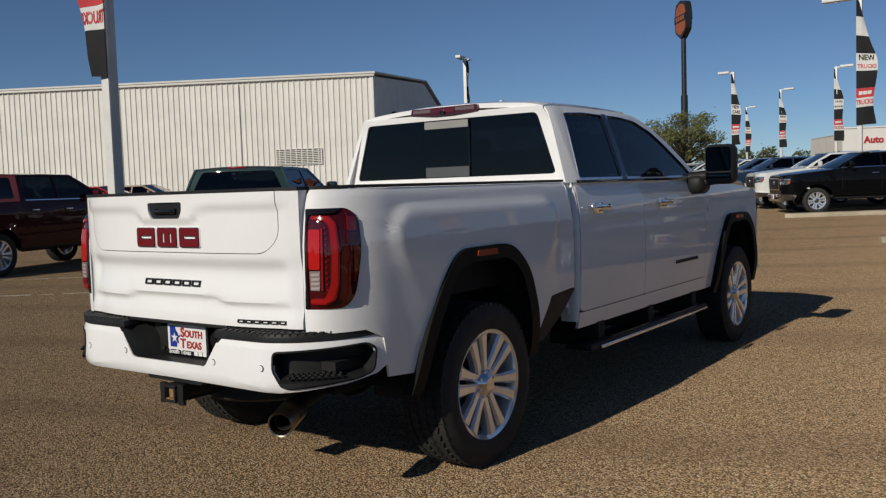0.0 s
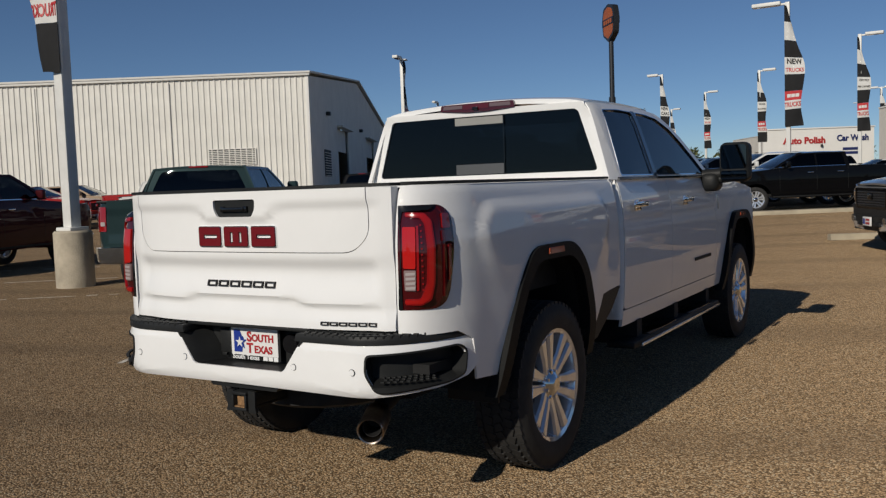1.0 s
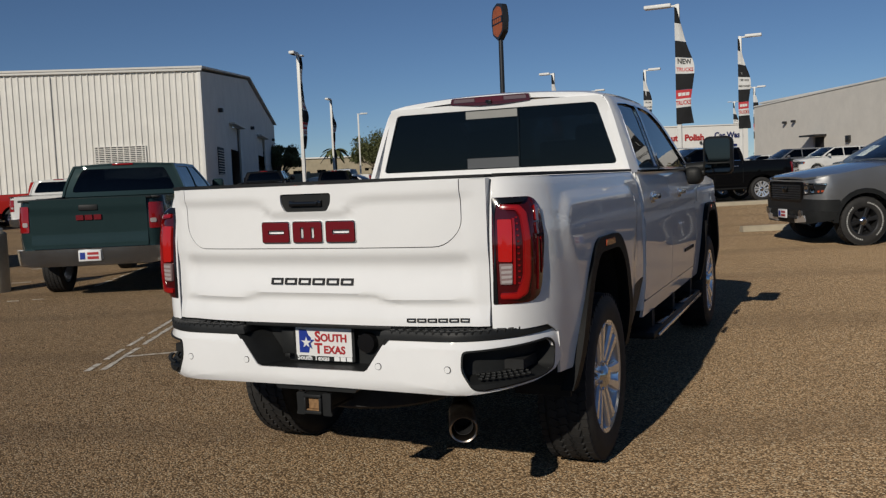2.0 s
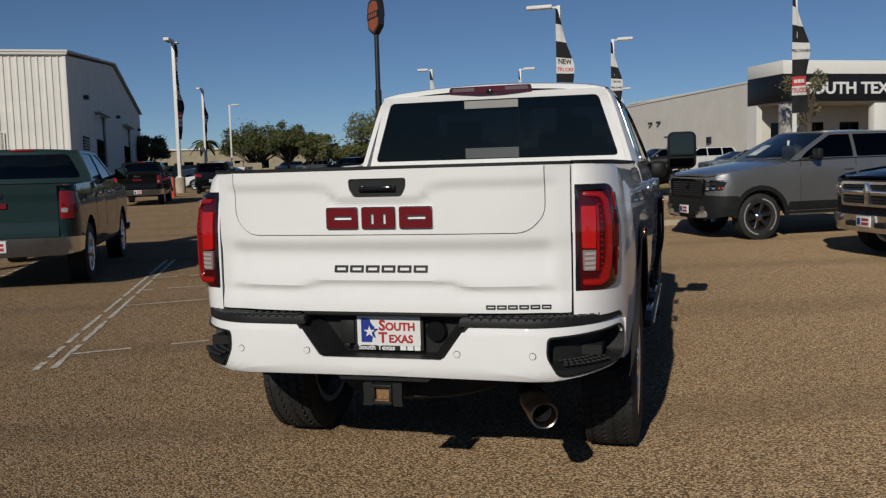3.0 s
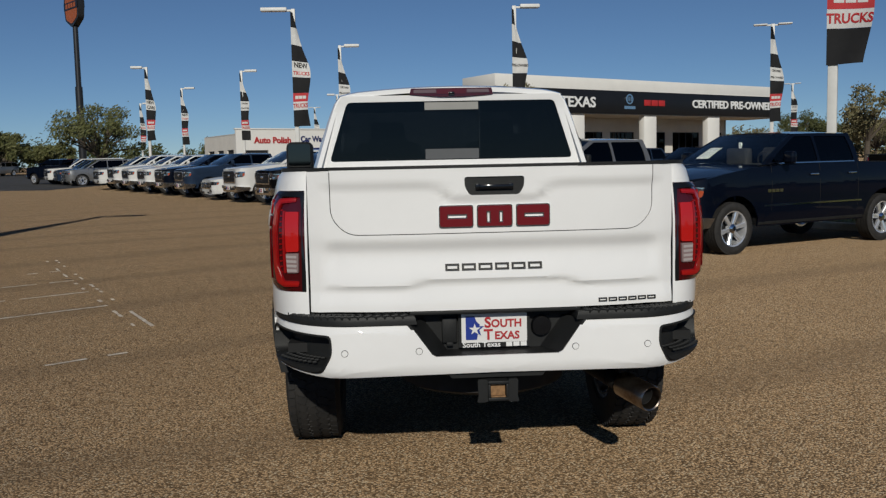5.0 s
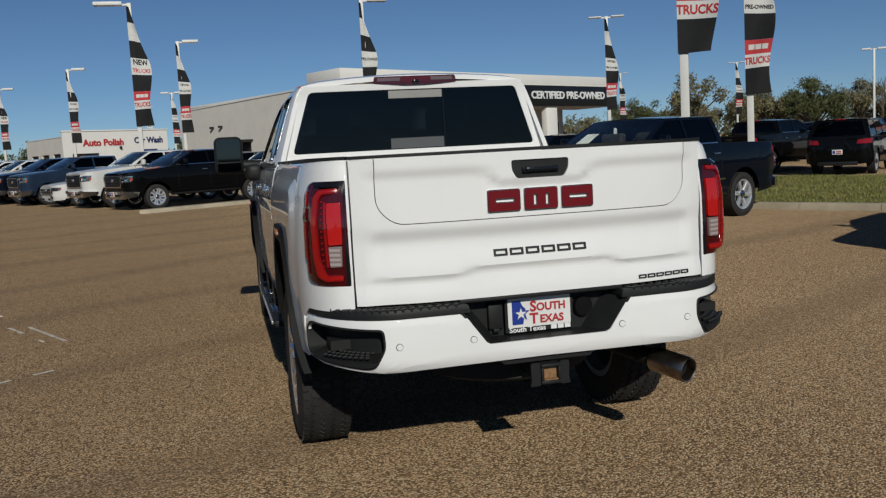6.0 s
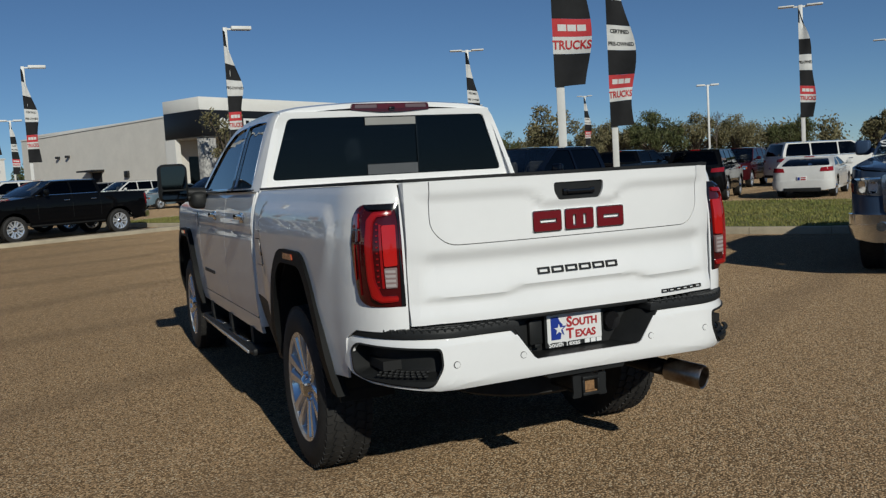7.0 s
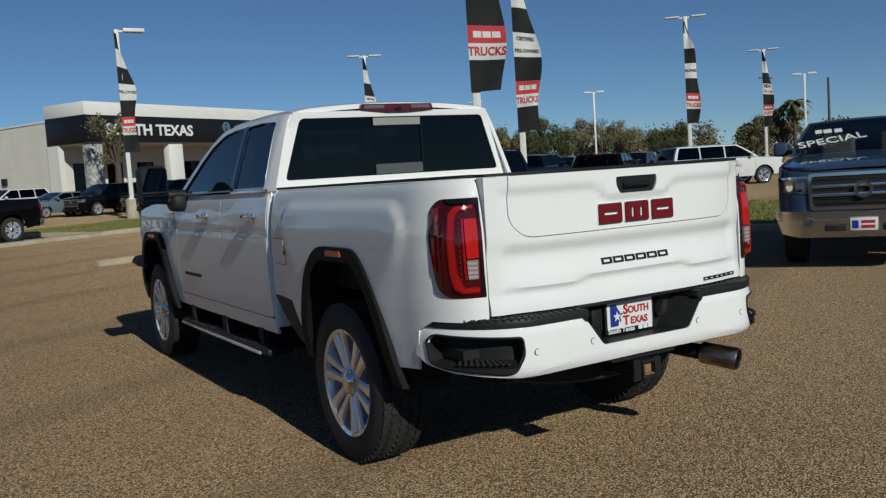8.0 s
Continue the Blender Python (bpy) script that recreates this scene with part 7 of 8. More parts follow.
def shed():
    K, zg = (-35.5, 43.3), 0.50
    # origin at the near corner; x along the long front, away from the corner
    T = thing("metal_building", "large white ribbed metal workshop building with a low gable roof", "building", frame2(K, (-0.868, -0.496), zg))
    LF, DP, H, RH = 60.0, 56.0, 8.65, 11.3
    # the front looks to local +y: mirror the cladding
    fm = Matrix.Diagonal((1, -1, 1, 1))
    bm = wall_ribbed(LF, H)
    bmesh.ops.transform(bm, matrix=fm, verts=bm.verts[:])
    bmesh.ops.recalc_face_normals(bm, faces=bm.faces[:])
    part("front_wall", bm, SIDING, T, smooth=0)
    for x in (9.3, 18.4, 27.6, 36.8, 46.0):
        part("downpipe", boxes((x - 0.06, x + 0.06, 0.04, 0.13, 0.0, H - 0.2), bev=0.02), SIDING, T)
    part("corner_trim", boxes((-0.14, 0.10, -0.10, 0.08, 0.0, H), bev=0.01), WALLWHITE, T)
    part("gutter", boxes((-0.25, LF, 0.0, 0.24, H - 0.02, H + 0.18), bev=0.03), WALLWHITE, T)
    # louvred vent in the front
    v = part("wall_vent", boxes((3.62, 6.80, 0.05, 0.075, 2.9, 3.92)), DARKDOOR, T)
    for k in range(8):
        b = bmesh.new()
        box(b, 3.66, 6.76, 0.07, 0.15, 2.95 + k * 0.12, 3.005 + k * 0.12, 0.0, m=None)
        part("vent_slat", b, SIDING, v)
    part("vent_frame", boxes((3.58, 3.66, 0.05, 0.14, 2.86, 3.96), (6.76, 6.84, 0.05, 0.14, 2.86, 3.96), (3.66, 6.76, 0.05, 0.14, 3.92, 3.97), (3.66, 6.76, 0.05, 0.14, 2.86, 2.91)), SIDING, v)
    # gable end with two tall doors
    gt = lambda y: H + (RH - H) * (1 - abs(y - DP / 2) / (DP / 2))
    doors = [(13.6, 20.2, 0.0, 6.1), (34.5, 42.5, 0.0, 6.3)]
    outer = [(0, 0)]
    for a, b, c, d in doors:
        outer += [(a, 0), (a, d), (b, d), (b, 0)]
    outer += [(DP, 0), (DP, H), (DP / 2, RH), (0, H)]
    part("gable_wall", sheet(outer, [], lambda y, z, w: (w - 0.0, -y, z), 4.0, 4.0, 0.15), SIDING, T)
    for a, b, c, d in doors:
        part("roller_door", sheet([(a, d - 1.9), (b, d - 1.9), (b, d), (a, d)], [], lambda y, z, w: (0.25 + w, -y, z), 0, 0.3, 0.05), SIDING, T)
        part("dark_doorway", boxes((1.2, 1.3, -b, -a, 0.0, d - 1.9)), DARKDOOR, T)
        part("door_hood", boxes((-0.5, 0.0, -b - 0.3, -a + 0.3, d, d + 0.15), bev=0.02), SIDING, T)
    v = part("side_vent", boxes((-0.06, -0.02, -9.2, -6.2, 2.0, 4.0)), DARKDOOR, T)
    for k in range(10):
        part("vent_slat", boxes((-0.14, -0.05, -9.2, -6.2, 2.02 + k * 0.19, 2.07 + k * 0.19)), SIDING, v)
    for y in (8.0, 29.0, 52.0):
        part("wall_lamp", boxes((-0.35, 0.0, -y - 0.25, -y + 0.25, 6.6, 6.9), bev=0.05), DARKALLOY, T)
    # roof and the far walls
    for s in (0, 1):
        y0, y1 = (0.3, DP / 2) if s == 0 else (DP / 2, DP + 0.3)
        b = bmesh.new()
        z0, z1 = (H + 0.15, RH + 0.17) if s == 0 else (RH + 0.17, H + 0.15)
        q = [(-0.3, (0.3 if s == 0 else -y0), z0), (LF, (0.3 if s == 0 else -y0), z0), (LF, -y1, z1), (-0.3, -y1, z1)]
        b.faces.new([b.verts.new(p) for p in q])
        solid(b, geom=b.faces[:], thickness=0.12)
        part("roof", b, SIDING, T)
    part("back_wall", boxes((0, LF, -DP, -DP + 0.15, 0, H)), SIDING, T)
    part("far_wall", boxes((LF - 0.15, LF, -DP, 0, 0, H)), SIDING, T)
    part("floor_slab", boxes((0.2, LF, -DP, 0, -0.4, 0.02)), CONCRETE, T)


shed()


# ---- the showroom ----
def showroom():
    N, zg = (7.85, 61.5), 0.80
    T = thing("showroom", "white car showroom with a long black sign fascia on square columns", "building", frame2(N, (0.868, 0.496), zg))
    LF, Z0, Z1, ZT = 33.3, 4.70, 6.58, 7.50
    part("parapet", boxes((-0.1, LF, 0.05, 4.25, Z1, ZT), bev=0.03), WALLWHITE, T)
    fa_ = part("fascia", boxes((-0.12, LF + 0.05, -0.10, 4.2, Z0, Z1), bev=0.02), FASCIA, T, "black sign band with white and red sign letters")
    part("fascia_edge", boxes((-0.14, LF + 0.07, -0.12, -0.09, Z1 - 0.02, Z1 + 0.06)), WALLWHITE, T)
    part("soffit", boxes((0.05, LF - 0.1, 0.02, 4.1, Z0 - 0.06, Z0 - 0.01)), STUCCO, T)
    for a, b in ((0.05, 1.25), (7.4, 8.8), (15.5, 16.95), (23.45, 25.0)):
        part("column", boxes((a, b, 0.15, 0.75, -0.3, Z0 - 0.05), bev=0.02), WALLWHITE if a > 1 else STONE, T)
    # wall behind the columns with its windows
    wins = [(1.7, 3.9), (4.7, 6.2), (7.6, 9.3), (11.4, 14.4), (15.3, 18.2), (20.2, 22.2), (23.2, 26.8), (28.5, 30.0)]
    holes = [[(a, 0.35), (b, 0.35), (b, 3.45), (a, 3.45)] for a, b in wins]
    part("front_wall", sheet([(0.2, -0.4), (30.6, -0.4), (30.6, Z0 - 0.03), (0.2, Z0 - 0.03)], holes, lambda x, z, w: (x, 4.0 + w, z), 0, 0, 0.25), STUCCO, T)
    for a, b in wins:
        w = part("window", boxes((a, b, 4.10, 4.115, 0.35, 3.45)), GLASS, T, "dark showroom window")
        n = max(2, round((b - a) / 0.9))
        for k in range(n + 1):
            x = a + (b - a) * k / n
            part("mullion", boxes((x - 0.035, x + 0.035, 4.02, 4.13, 0.35, 3.45)), DARKALLOY, w)
        part("window_rail", boxes((a, b, 4.02, 4.13, 3.40, 3.48)), DARKALLOY, w)
        part("window_sill", boxes((a - 0.05, b + 0.05, 3.92, 4.13, 0.28, 0.35)), WALLWHITE, w)
    part("back_room", boxes((0.3, 30.5, 10.5, 10.8, -0.4, Z0)), INTERIOR, T)
    part("end_wall", boxes((30.4, 30.65, 4.0, 24.0, -0.6, Z0)), STUCCO, T)
    part("side_pier", boxes((-0.1, 0.35, 3.1, 4.3, -0.4, Z0 - 0.05)), WALLWHITE, T)
    part("showroom_roof", boxes((0.0, 30.6, 4.0, 24.0, Z0 + 1.6, Z0 + 1.75)), WALLWHITE, T)
    # service wing behind, plain cream wall with a door
    part("wing_wall", sheet([(4.3, -0.6), (13.0, -0.6), (13.0, 2.8), (14.6, 2.8), (14.6, -0.6), (25.0, -0.6), (25.0, 6.15), (4.3, 6.45)], [], lambda y, z, w: (0.02 + w, y, z), 4, 2, 0.25), STUCCO, T)
    part("wing_roof", boxes((0.1, 20.0, 11.0, 25.0, 6.0, 6.12)), WALLWHITE, T)
    part("wing_cap", sheet([(4.3, 6.38), (25.0, 6.08), (25.0, 6.20), (4.3, 6.50)], [], lambda y, z, w: (-0.05 + w, y, z), 4, 0, 0.4), WALLWHITE, T)
    part("wing_door", boxes((0.15, 0.2, 13.0, 14.6, -0.6, 2.8)), DARKDOOR, T)
    part("door_canopy", boxes((-1.0, 0.0, 12.6, 15.0, 2.85, 2.98)), DARKALLOY, T)
    for y in (17.5, 19.0):
        part("wall_lamp", boxes((-0.35, 0.0, y - 0.12, y + 0.12, 4.2, 4.4), bev=0.03), DARKALLOY, T)
    part("wall_box", boxes((-0.2, 0.0, 9.2, 9.7, 2.2, 2.7), bev=0.03), DARKALLOY, T)
    up = pose(0, 0, 0, 90)
    zc = (Z0 + Z1) / 2
    text("sign_lettering", "SOUTH TEXAS", 1.12, Matrix.Translation((5.6, -0.14, zc - 0.1)) @ up, LETTER, fa_, 0.03, squeeze=1.13, bold=0.025)
    text("sign_lettering", "CERTIFIED PRE-OWNED", 0.92, Matrix.Translation((26.6, -0.14, zc + 0.02)) @ up, LETTER, fa_, 0.03, squeeze=1.12, bold=0.03)
    part("round_emblem", lathe([(0.30, -0.04), (0.42, -0.04), (0.42, 0.02), (0.30, 0.02)], 24, axis="z"), CHROME, fa_, m=Matrix.Translation((13.5, -0.13, zc + 0.28)) @ up)
    for k in range(3):
        part("emblem_bar", boxes((13.25 + k * 0.2, 13.35 + k * 0.2, -0.16, -0.10, zc + 0.10, zc + 0.48)), CHROME, fa_)
    part("emblem_name_bar", boxes((12.9, 14.15, -0.15, -0.10, zc - 0.52, zc - 0.28)), CHROME, fa_)
    for k in range(3):
        part("red_emblem", boxes((15.2 + k * 0.85, 15.95 + k * 0.85, -0.16, -0.10, zc - 0.22, zc + 0.26), bev=0.02), LETTERRED, fa_)


showroom()


# ---- car wash ----
def car_wash():
    T = thing("car_wash", "low white car wash building with red and navy sign words", "building", frame2((-17.9, 101.6), (0.868, 0.496), gz(101)))
    part("front_wall", sheet([(0, -0.5), (1.0, -0.5), (1.0, 2.6), (4.0, 2.6), (4.0, -0.5), (12.4, -0.5), (12.4, 5.05), (0, 5.05)], [], lambda x, z, w: (x, w, z), 3, 2, 0.3), WALLWHITE, T)
    part("bay_door", boxes((1.0, 4.0, 0.2, 0.25, -0.5, 2.6)), DARKDOOR, T)
    part("side_wall", sheet([(0.3, -0.5), (11.0, -0.5), (11.0, 4.55), (0.3, 4.55)], [[(a_, 0.0), (a_ + 2.3, 0.0), (a_ + 2.3, 2.7), (a_, 2.7)] for a_ in (0.9, 4.3, 7.7)], lambda y, z, w: (w, y, z), 3, 2, 0.3), STUCCO, T)
    for a_ in (0.9, 4.3, 7.7):
        part("bay_door", boxes((0.2, 0.25, a_, a_ + 2.3, 0.0, 2.7)), DARKDOOR, T)
    part("roof", boxes((0, 12.4, 0.3, 11.3, 4.4, 4.5)), WALLWHITE, T)
    part("back_wall", boxes((0, 12.4, 11.0, 11.3, -0.5, 4.4)), STUCCO, T)
    part("far_side_wall", boxes((12.1, 12.4, 0.3, 11.0, -0.5, 4.4)), STUCCO, T)
    part("parapet_cap", boxes((-0.1, 12.5, -0.1, 0.4, 5.05, 5.2), bev=0.02), WALLWHITE, T)
    up = pose(0, 0, 0, 90)
    text("sign_lettering", "Auto Polish", 1.0, Matrix.Translation((4.6, -0.05, 3.75)) @ up, LETTERRED, T, 0.03, squeeze=1.0, bold=0.035)
    text("sign_lettering", "Car Wash", 0.95, Matrix.Translation((10.0, -0.05, 3.9)) @ up, BLUESIGN, T, 0.03, squeeze=0.9, bold=0.03)
    for k in range(2):
        part("sign_bar", boxes((8.9, 11.0 - k * 0.4, -0.05, 0.0, 2.55 - k * 0.45, 2.85 - k * 0.45)), BLUESIGN, T)
    part("wall_lamp", boxes((6.4, 6.6, -0.3, 0.0, 3.0, 3.3), bev=0.03), DARKALLOY, T)


car_wash()


# ---- tall pylon sign ----
def pylon():
    x, y = -34.6, 98.8
    T = thing("pylon_sign", "tall dark pole with an orange and black shield sign", "sign", pose(x, y, gz(y), 0, 0, 131))
    b = bmesh.new()
    tube(b, (0, 0, -0.2), (0, 0, 10.0), 0.42, 0.40, n=20)
    tube(b, (0, 0, 10.0), (0, 0, 17.6), 0.30, 0.28, n=20)
    part("pole", b, DARKALLOY, T)
    loop = rpoly([(-1.7, 17.4), (-0.7, 16.9), (0.0, 16.5), (0.7, 16.9), (1.7, 17.4), (1.9, 18.6), (1.9, 19.6), (1.5, 20.6), (0, 21.0), (-1.5, 20.6), (-1.9, 19.6), (-1.9, 18.6)], 0.3, 3)
    s = part("sign_box", sheet(loop, [], lambda a, z, w: (a, w - 0.35, z), 1, 1, 0.7), DARKALLOY, T)
    inner = rpoly([(-1.4, 17.5), (0, 16.9), (1.4, 17.5), (1.55, 18.5), (1.55, 19.6), (1.2, 20.3), (0, 20.65), (-1.2, 20.3), (-1.55, 19.6), (-1.55, 18.5)], 0.3, 3)
    for sd in (-1, 1):
        part("sign_face", sheet(inner, [], lambda a, z, w, sd=sd: (a, sd * (0.38 - w), z), 1, 1, 0.03), ORANGE, s)
        part("sign_band", boxes((-1.8, 1.8, min(sd * 0.38, sd * 0.42), max(sd * 0.38, sd * 0.42), 18.5, 19.3)), FASCIA, s)
        for k in range(4):
            part("sign_bar", boxes((-1.3 + k * 0.7, -0.8 + k * 0.7, min(sd * 0.42, sd * 0.44), max(sd * 0.42, sd * 0.44), 18.65, 19.15)), ORANGE, s)


pylon()


# ---- trees ----
def leaf_cloud(centres, count, size, rnd, squash=1.0):
    """Many small bent leaf clumps scattered through overlapping balls, denser towards their skins."""
    verts, faces = [], []
    tot = sum(r ** 2 for *_, r in centres)
    for cx, cy, cz, r in centres:
        for _ in range(max(6, int(count * r * r / tot))):
            while True:
                v = Vector((rnd.uniform(-1, 1), rnd.uniform(-1, 1), rnd.uniform(-1, 1)))
                if 0.25 < v.length < 1.0:
                    break
            v = v * (0.55 + 0.45 * rnd.random()) / max(0.35, v.length) * (0.70 + 0.5 * rnd.random() + (0.55 if rnd.random() < 0.08 else 0))
            p = Vector((cx + v.x * r, cy + v.y * r, cz + v.z * r * squash))
            s = size * rnd.uniform(0.5, 1.3)
            a = Vector((rnd.gauss(0, 1), rnd.gauss(0, 1), rnd.gauss(0, 1))).normalized()
            b = a.orthogonal().normalized()
            c = a.cross(b)
            k = len(verts)
            verts += [tuple(p - b * s), tuple(p + c * s * 0.45 + a * s * 0.2), tuple(p + b * s), tuple(p - c * s * 0.45 + a * s * 0.15)]
            faces.append((k, k + 1, k + 2, k + 3))
    me = bpy.data.meshes.new("crown")
    me.from_pydata(verts, [], faces)
    return me


def tree(x, y, h, r, seed, material=LEAF, leaves=2600, size=0.30, trunk_h=0.35, label="spreading green tree with an uneven crown", n=11, squash=0.7):
    rnd = random.Random(seed)
    T = thing("tree", label, "tree", pose(x, y, gz(y) - 0.05), "trees")
    b = bmesh.new()
    t0 = h * trunk_h
    tube(b, (0, 0, 0), (0.08, 0.05, t0), 0.035 * h, 0.024 * h, n=10)
    cs = []
    for k in range(n):
        a = 2 * math.pi * k / n + rnd.uniform(-0.3, 0.3)
        q = math.sqrt(rnd.uniform(0.04, 0.80)) if k else 0.0
        c = (math.cos(a) * r * q, math.sin(a) * r * q, h * (0.42 + 0.50 * rnd.random() * math.sqrt(max(0.05, 1 - q * q))), r * rnd.uniform(0.22, 0.40) * (11 / max(11, n)) ** 0.4)
        cs.append(c)
        mid = (c[0] * 0.5, c[1] * 0.5, (t0 + c[2]) / 2 + 0.1)
        tube(b, (0.08, 0.05, t0 * 0.9), mid, 0.016 * h, 0.010 * h, n=7)
        tube(b, mid, c[:3], 0.010 * h, 0.004 * h, n=6)
    part("trunk", b, BARK, T)
    part("crown", leaf_cloud(cs, leaves, size, rnd, squash), material, T, smooth=0)


def palm(x, y, h, seed):
    rnd = random.Random(seed)
    T = thing("palm_tree", "short palm tree with arching fronds", "tree", pose(x, y, gz(y)), "trees")
    b = bmesh.new()
    tube(b, (0, 0, -0.1), (0, 0, h), 0.22, 0.16, n=10)
    part("trunk", b, BARK, T)
    for k in range(16):
        a = 2 * math.pi * k / 16 + rnd.uniform(-0.1, 0.1)
        up = rnd.uniform(-0.3, 1.0)
        verts, faces = [], []
        for i in range(7):
            f = i / 6
            d = 1.9 * f
            z = h + up * 1.2 * f - 1.3 * f * f
            c = Vector((math.cos(a) * d, math.sin(a) * d, z))
            w = 0.34 * math.sin(math.pi * (0.15 + 0.8 * f))
            s = Vector((-math.sin(a), math.cos(a), 0)) * w
            verts += [tuple(c - s + Vector((0, 0, -0.1))), tuple(c), tuple(c + s + Vector((0, 0, -0.1)))]
            if i:
                j = 3 * i
                faces += [(j - 3, j - 2, j + 1, j), (j - 2, j - 1, j + 2, j + 1)]
        me = bpy.data.meshes.new("frond")
        me.from_pydata(verts, [], faces)
        part("frond", me, LEAF, T)


tree(-22.9, 67.6, 6.6, 3.9, 1, LEAFMID, 6800, 0.125, 0.32, "wide green tree with thin limbs behind the parked row", 34, 0.7)
for i, (x, y, h, r) in enumerate(((-56.5, 110.0, 8.2, 5.4), (-53.6, 113.0, 7.8, 4.6), (-49.5, 113.0, 5.8, 4.0), (-58.8, 112.0, 7.2, 4.4), (-60.0, 88.0, 6.2, 3.0), (-45.6, 118.0, 4.6, 3.6))):
    tree(x, y, h, r, 10 + i, LEAFMID if i % 3 == 2 else LEAF, 8000, 0.19, 0.22, "broad dark green oak by the far fence", 30, 0.8)
palm(-54.2, 91.5, 4.4, 1)
tree(8.9, 58.0, 7.6, 1.5, 30, LEAFDRY, 1100, 0.13, 0.42, "small thin young tree before the showroom", 9, 1.2)
tree(35.0, 59.5, 7.2, 2.6, 31, LEAFDRY, 3200, 0.14, 0.3, "thin green tree beside the showroom", 10, 1.0)
for i, (x, y, h, r) in enumerate(((57.0, 112.5, 7.2, 4.5), (64.0, 109.0, 6.0, 4.0), (70.0, 104.5, 6.6, 4.5), (76.0, 100.5, 8.2, 5.0), (81.0, 96.5, 7.4, 4.5), (85.5, 93.0, 6.8, 4.5), (90.4, 88.2, 6.0, 4.0), (84.0, 64.5, 7.4, 2.6), (81.5, 66.0, 5.6, 2.6), (64.5, 84.0, 6.6, 3.6), (61.0, 88.0, 6.0, 3.4))):
    tree(x, y, h, r, 50 + i, LEAFDRY if i % 3 else LEAF, 8000, 0.145, 0.22, "dry green roadside tree beyond the lot", 28, 0.9)
palm(83.0, 62.0, 6.6, 3)


def bare_tree(x, y, h, seed):
    rnd = random.Random(seed)
    T = thing("bare_tree", "leafless grey tree beyond the lot", "tree", pose(x, y, gz(y)), "trees")
    b = bmesh.new()

    def grow(p, d, ln, r, k):
        q = p + d * ln
        tube(b, p, q, r, r * 0.6, n=5)
        if k:
            for _ in range(3):
                grow(q, (d + Vector((rnd.uniform(-0.6, 0.6), rnd.uniform(-0.6, 0.6), rnd.uniform(-0.1, 0.4)))).normalized(), ln * 0.68, r * 0.55, k - 1)
    grow(Vector((0, 0, 0)), Vector((0, 0, 1)), h * 0.36, 0.13, 3)
    part("trunk", b, BARK, T)


bare_tree(72.0, 82.0, 7.6, 5)


def woods(name, arc, seed, count, size, h0, h1, label, material=LEAFDRY):
    """A far belt of scrub and trees as one mass of leaf clumps along a line."""
    rnd = random.Random(seed)
    cs = []
    for (x0, y0), (x1, y1) in zip(arc, arc[1:]):
        n = int(math.hypot(x1 - x0, y1 - y0) / 2.2)
        for i in range(n):
            f = (i + rnd.random()) / n
            x, y = x0 + (x1 - x0) * f + rnd.uniform(-3, 3), y0 + (y1 - y0) * f + rnd.uniform(-3, 3)
            h = rnd.uniform(h0, h1)
            cs.append((x, y, gz(y) + h * 0.30, h * 0.55))
            cs.append((x + rnd.uniform(-1, 1), y + rnd.uniform(-1, 1), gz(y) + h * 0.72, h * 0.34))
    me = leaf_cloud(cs, count, size, rnd, 0.9)
    me.name = name
    tagged(part(name, me, material, smooth=0), label, "woods", kind="stuff")


woods("far_woods", [(46, 132), (62, 122), (78, 110), (92, 98), (104, 84), (116, 62), (124, 40), (130, 10)], 1, 52000, 0.29, 3.5, 5.8, "belt of dry green scrub and trees beyond the lot")
woods("far_woods", [(-70, 150), (-45, 158), (-20, 165), (10, 170), (46, 160)], 2, 22000, 0.36, 3.5, 5.5, "belt of green trees behind the car wash", LEAF)
woods("far_woods", [(-150, 90), (-110, 120), (-70, 150)], 3, 7000, 0.5, 3.0, 5.0, "belt of trees beyond the far fence", LEAF)


def back_wall():
    """An unseen plain wall, added behind the camera to shape reflections."""
    T = thing("reflection_wall", "plain low wall added unseen behind the camera for reflections", "wall", kind="structure")
    pts = [(-110, 20), (-75, -30), (-30, -44), (30, -44), (75, -30), (110, 20)]
    for (x0, y0), (x1, y1) in zip(pts, pts[1:]):
        ln = math.hypot(x1 - x0, y1 - y0)
        part("wall_panel", boxes((0, ln, -0.2, 0.2, -0.2, 2.0), bev=0.03), BACKWALL, T, m=pose(x0, y0, 0, 0, 0, math.degrees(math.atan2(y1 - y0, x1 - x0))))


back_wall()


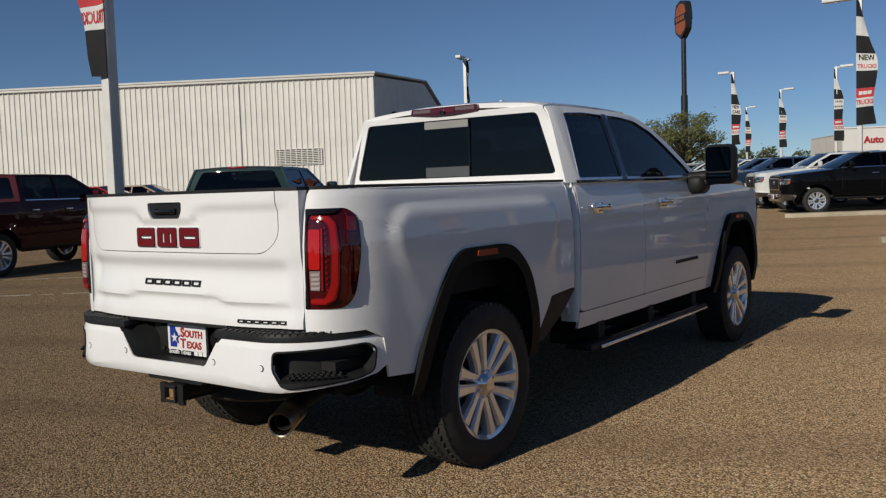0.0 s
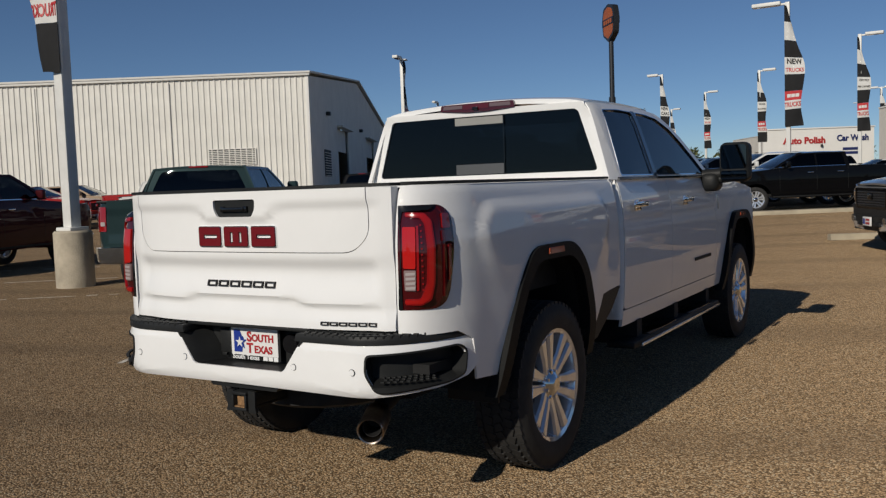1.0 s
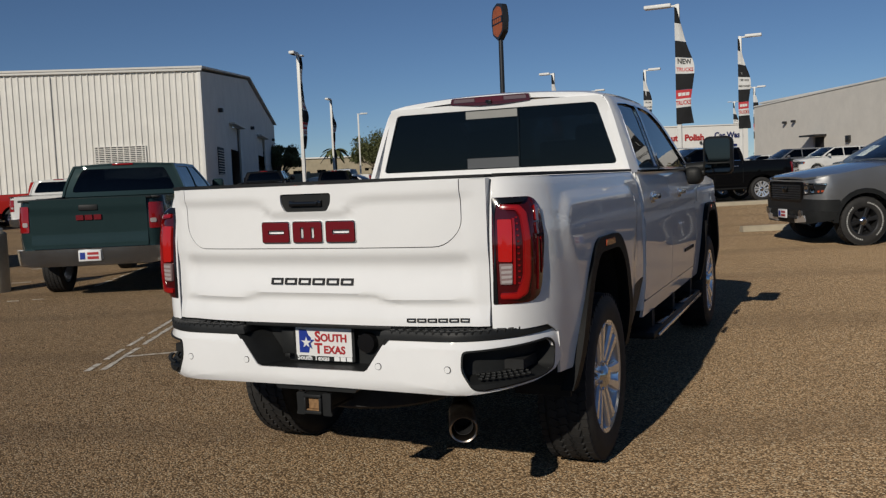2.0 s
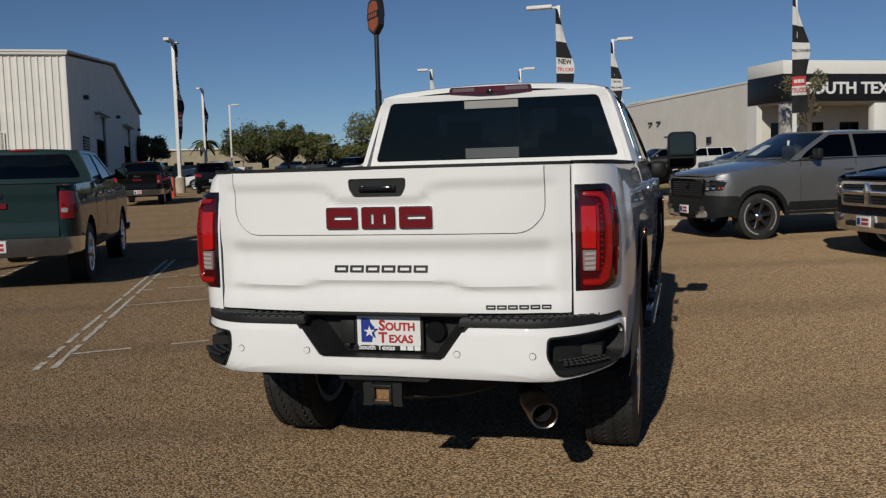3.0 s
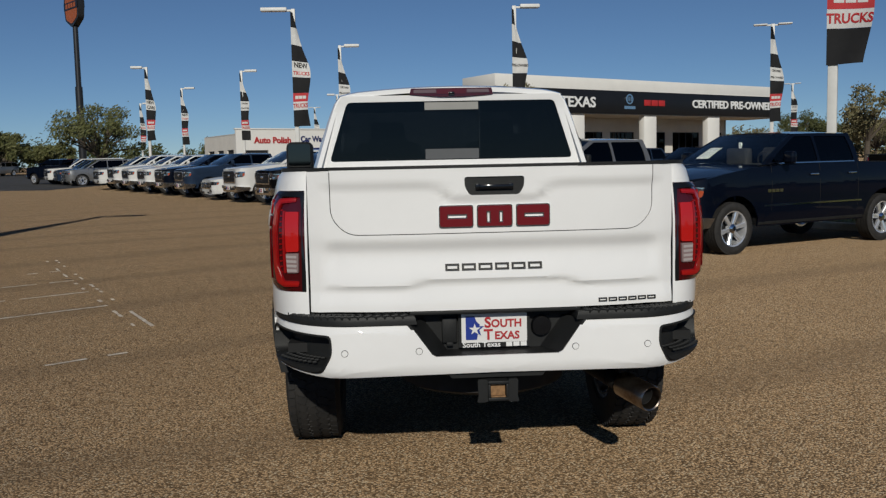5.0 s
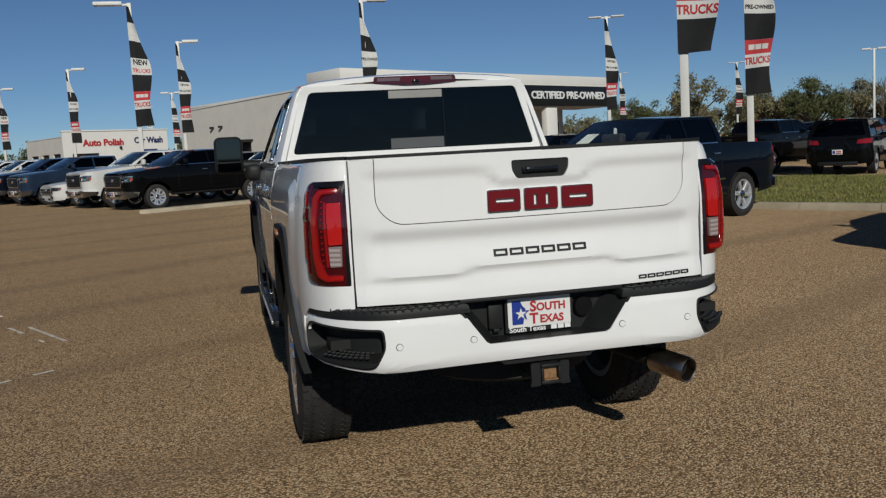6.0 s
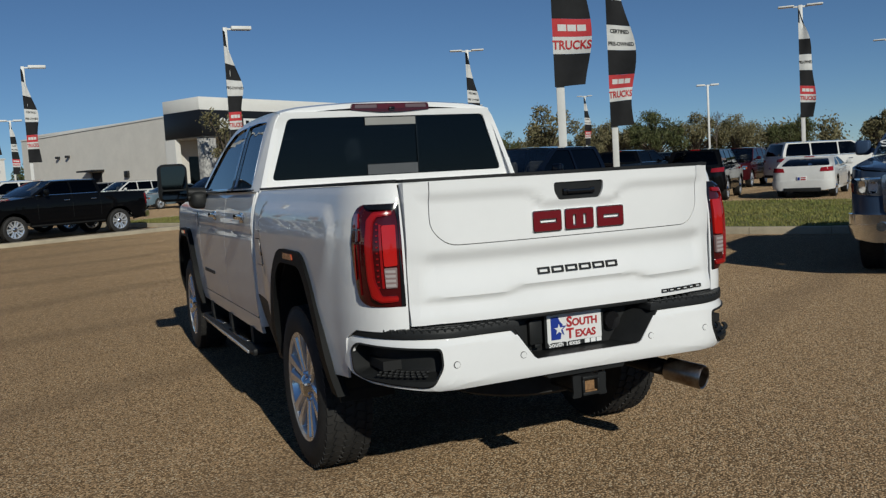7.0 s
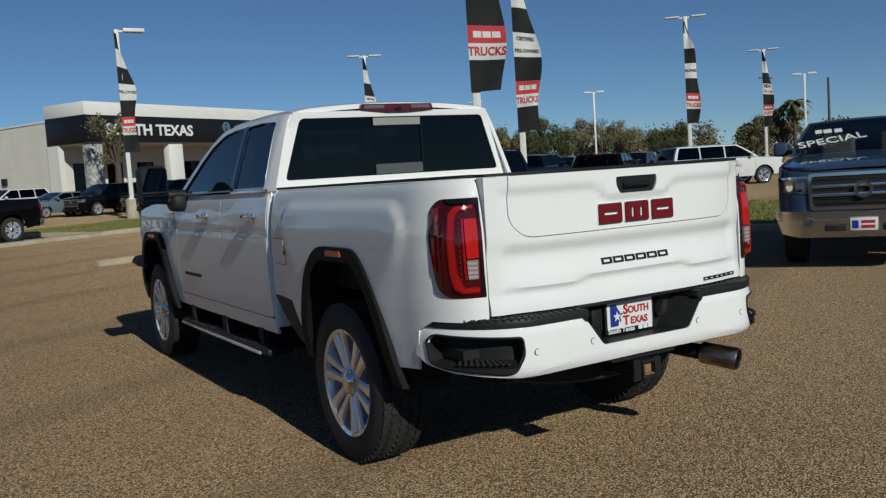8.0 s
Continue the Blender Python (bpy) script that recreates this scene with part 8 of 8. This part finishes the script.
# ---- far fence and low buildings ----
def far_fence():
    T = thing("far_wall", "pale boundary wall with piers beyond the lot", "wall", kind="structure")
    p, q = Vector((-78.0, 96.0)), Vector((-54.3, 106.6))
    d = q - p
    n = 9
    ang = math.degrees(math.atan2(d.y, d.x))
    ln = d.length / n
    for i in range(n):
        a = p + d * (i / n)
        part("wall_panel", boxes((0.2, ln - 0.2, -0.08, 0.08, 0.0, 1.7)), FARWALL, T, m=pose(a.x, a.y, gz(a.y), 0, 0, ang))
        part("pier", boxes((-0.2, 0.2, -0.2, 0.2, -0.2, 1.95), bev=0.03), FARWALL, T, m=pose(a.x, a.y, gz(a.y), 0, 0, ang))


far_fence()


def low_building(x, y, rz, L, D, H, material, label, n):
    T = thing("low_building", label, "building", pose(x, y, gz(y), 0, 0, rz))
    holes = [[(2 + k * (L - 4) / n, 0.9), (3.6 + k * (L - 4) / n, 0.9), (3.6 + k * (L - 4) / n, 2.3), (2 + k * (L - 4) / n, 2.3)] for k in range(n)]
    part("wall", sheet([(0, -0.6), (L, -0.6), (L, H), (0, H)], holes, lambda a, z, w: (a, w, z), 0, 0, 0.3), material, T)
    part("wall", boxes((0, 0.3, 0.3, D, -0.6, H)), material, T)
    part("wall", boxes((L - 0.3, L, 0.3, D, -0.6, H)), material, T)
    part("wall", boxes((0.3, L - 0.3, D - 0.3, D, -0.6, H)), material, T)
    part("roof", boxes((-0.3, L + 0.3, -0.3, D + 0.3, H, H + 0.25), bev=0.03), WALLWHITE, T)
    for loop in holes:
        part("window", boxes((loop[0][0], loop[1][0], 0.15, 0.17, 0.9, 2.3)), GLASS, T)


low_building(-92.0, 128.0, 24, 34, 14, 4.3, FARWALL, "low cream commercial building beyond the far wall", 7)
for i, (x, y, h) in enumerate(((74.0, 58.5, 9.5), (80.0, 55.5, 8.5), (96.0, 57.0, 8.0), (100.0, 55.0, 8.2))):
    T = thing("utility_pole", "dark wooden utility pole beyond the lot", "utility pole", pose(x, y, gz(y)), "utility poles")
    b = bmesh.new()
    tube(b, (0, 0, -0.2), (0, 0, h), 0.15, 0.11, n=10)
    part("pole", b, BARK, T)
    if i % 2 == 0:
        part("cross_arm", boxes((-1.0, 1.0, -0.06, 0.06, h - 0.8, h - 0.68)), BARK, T)
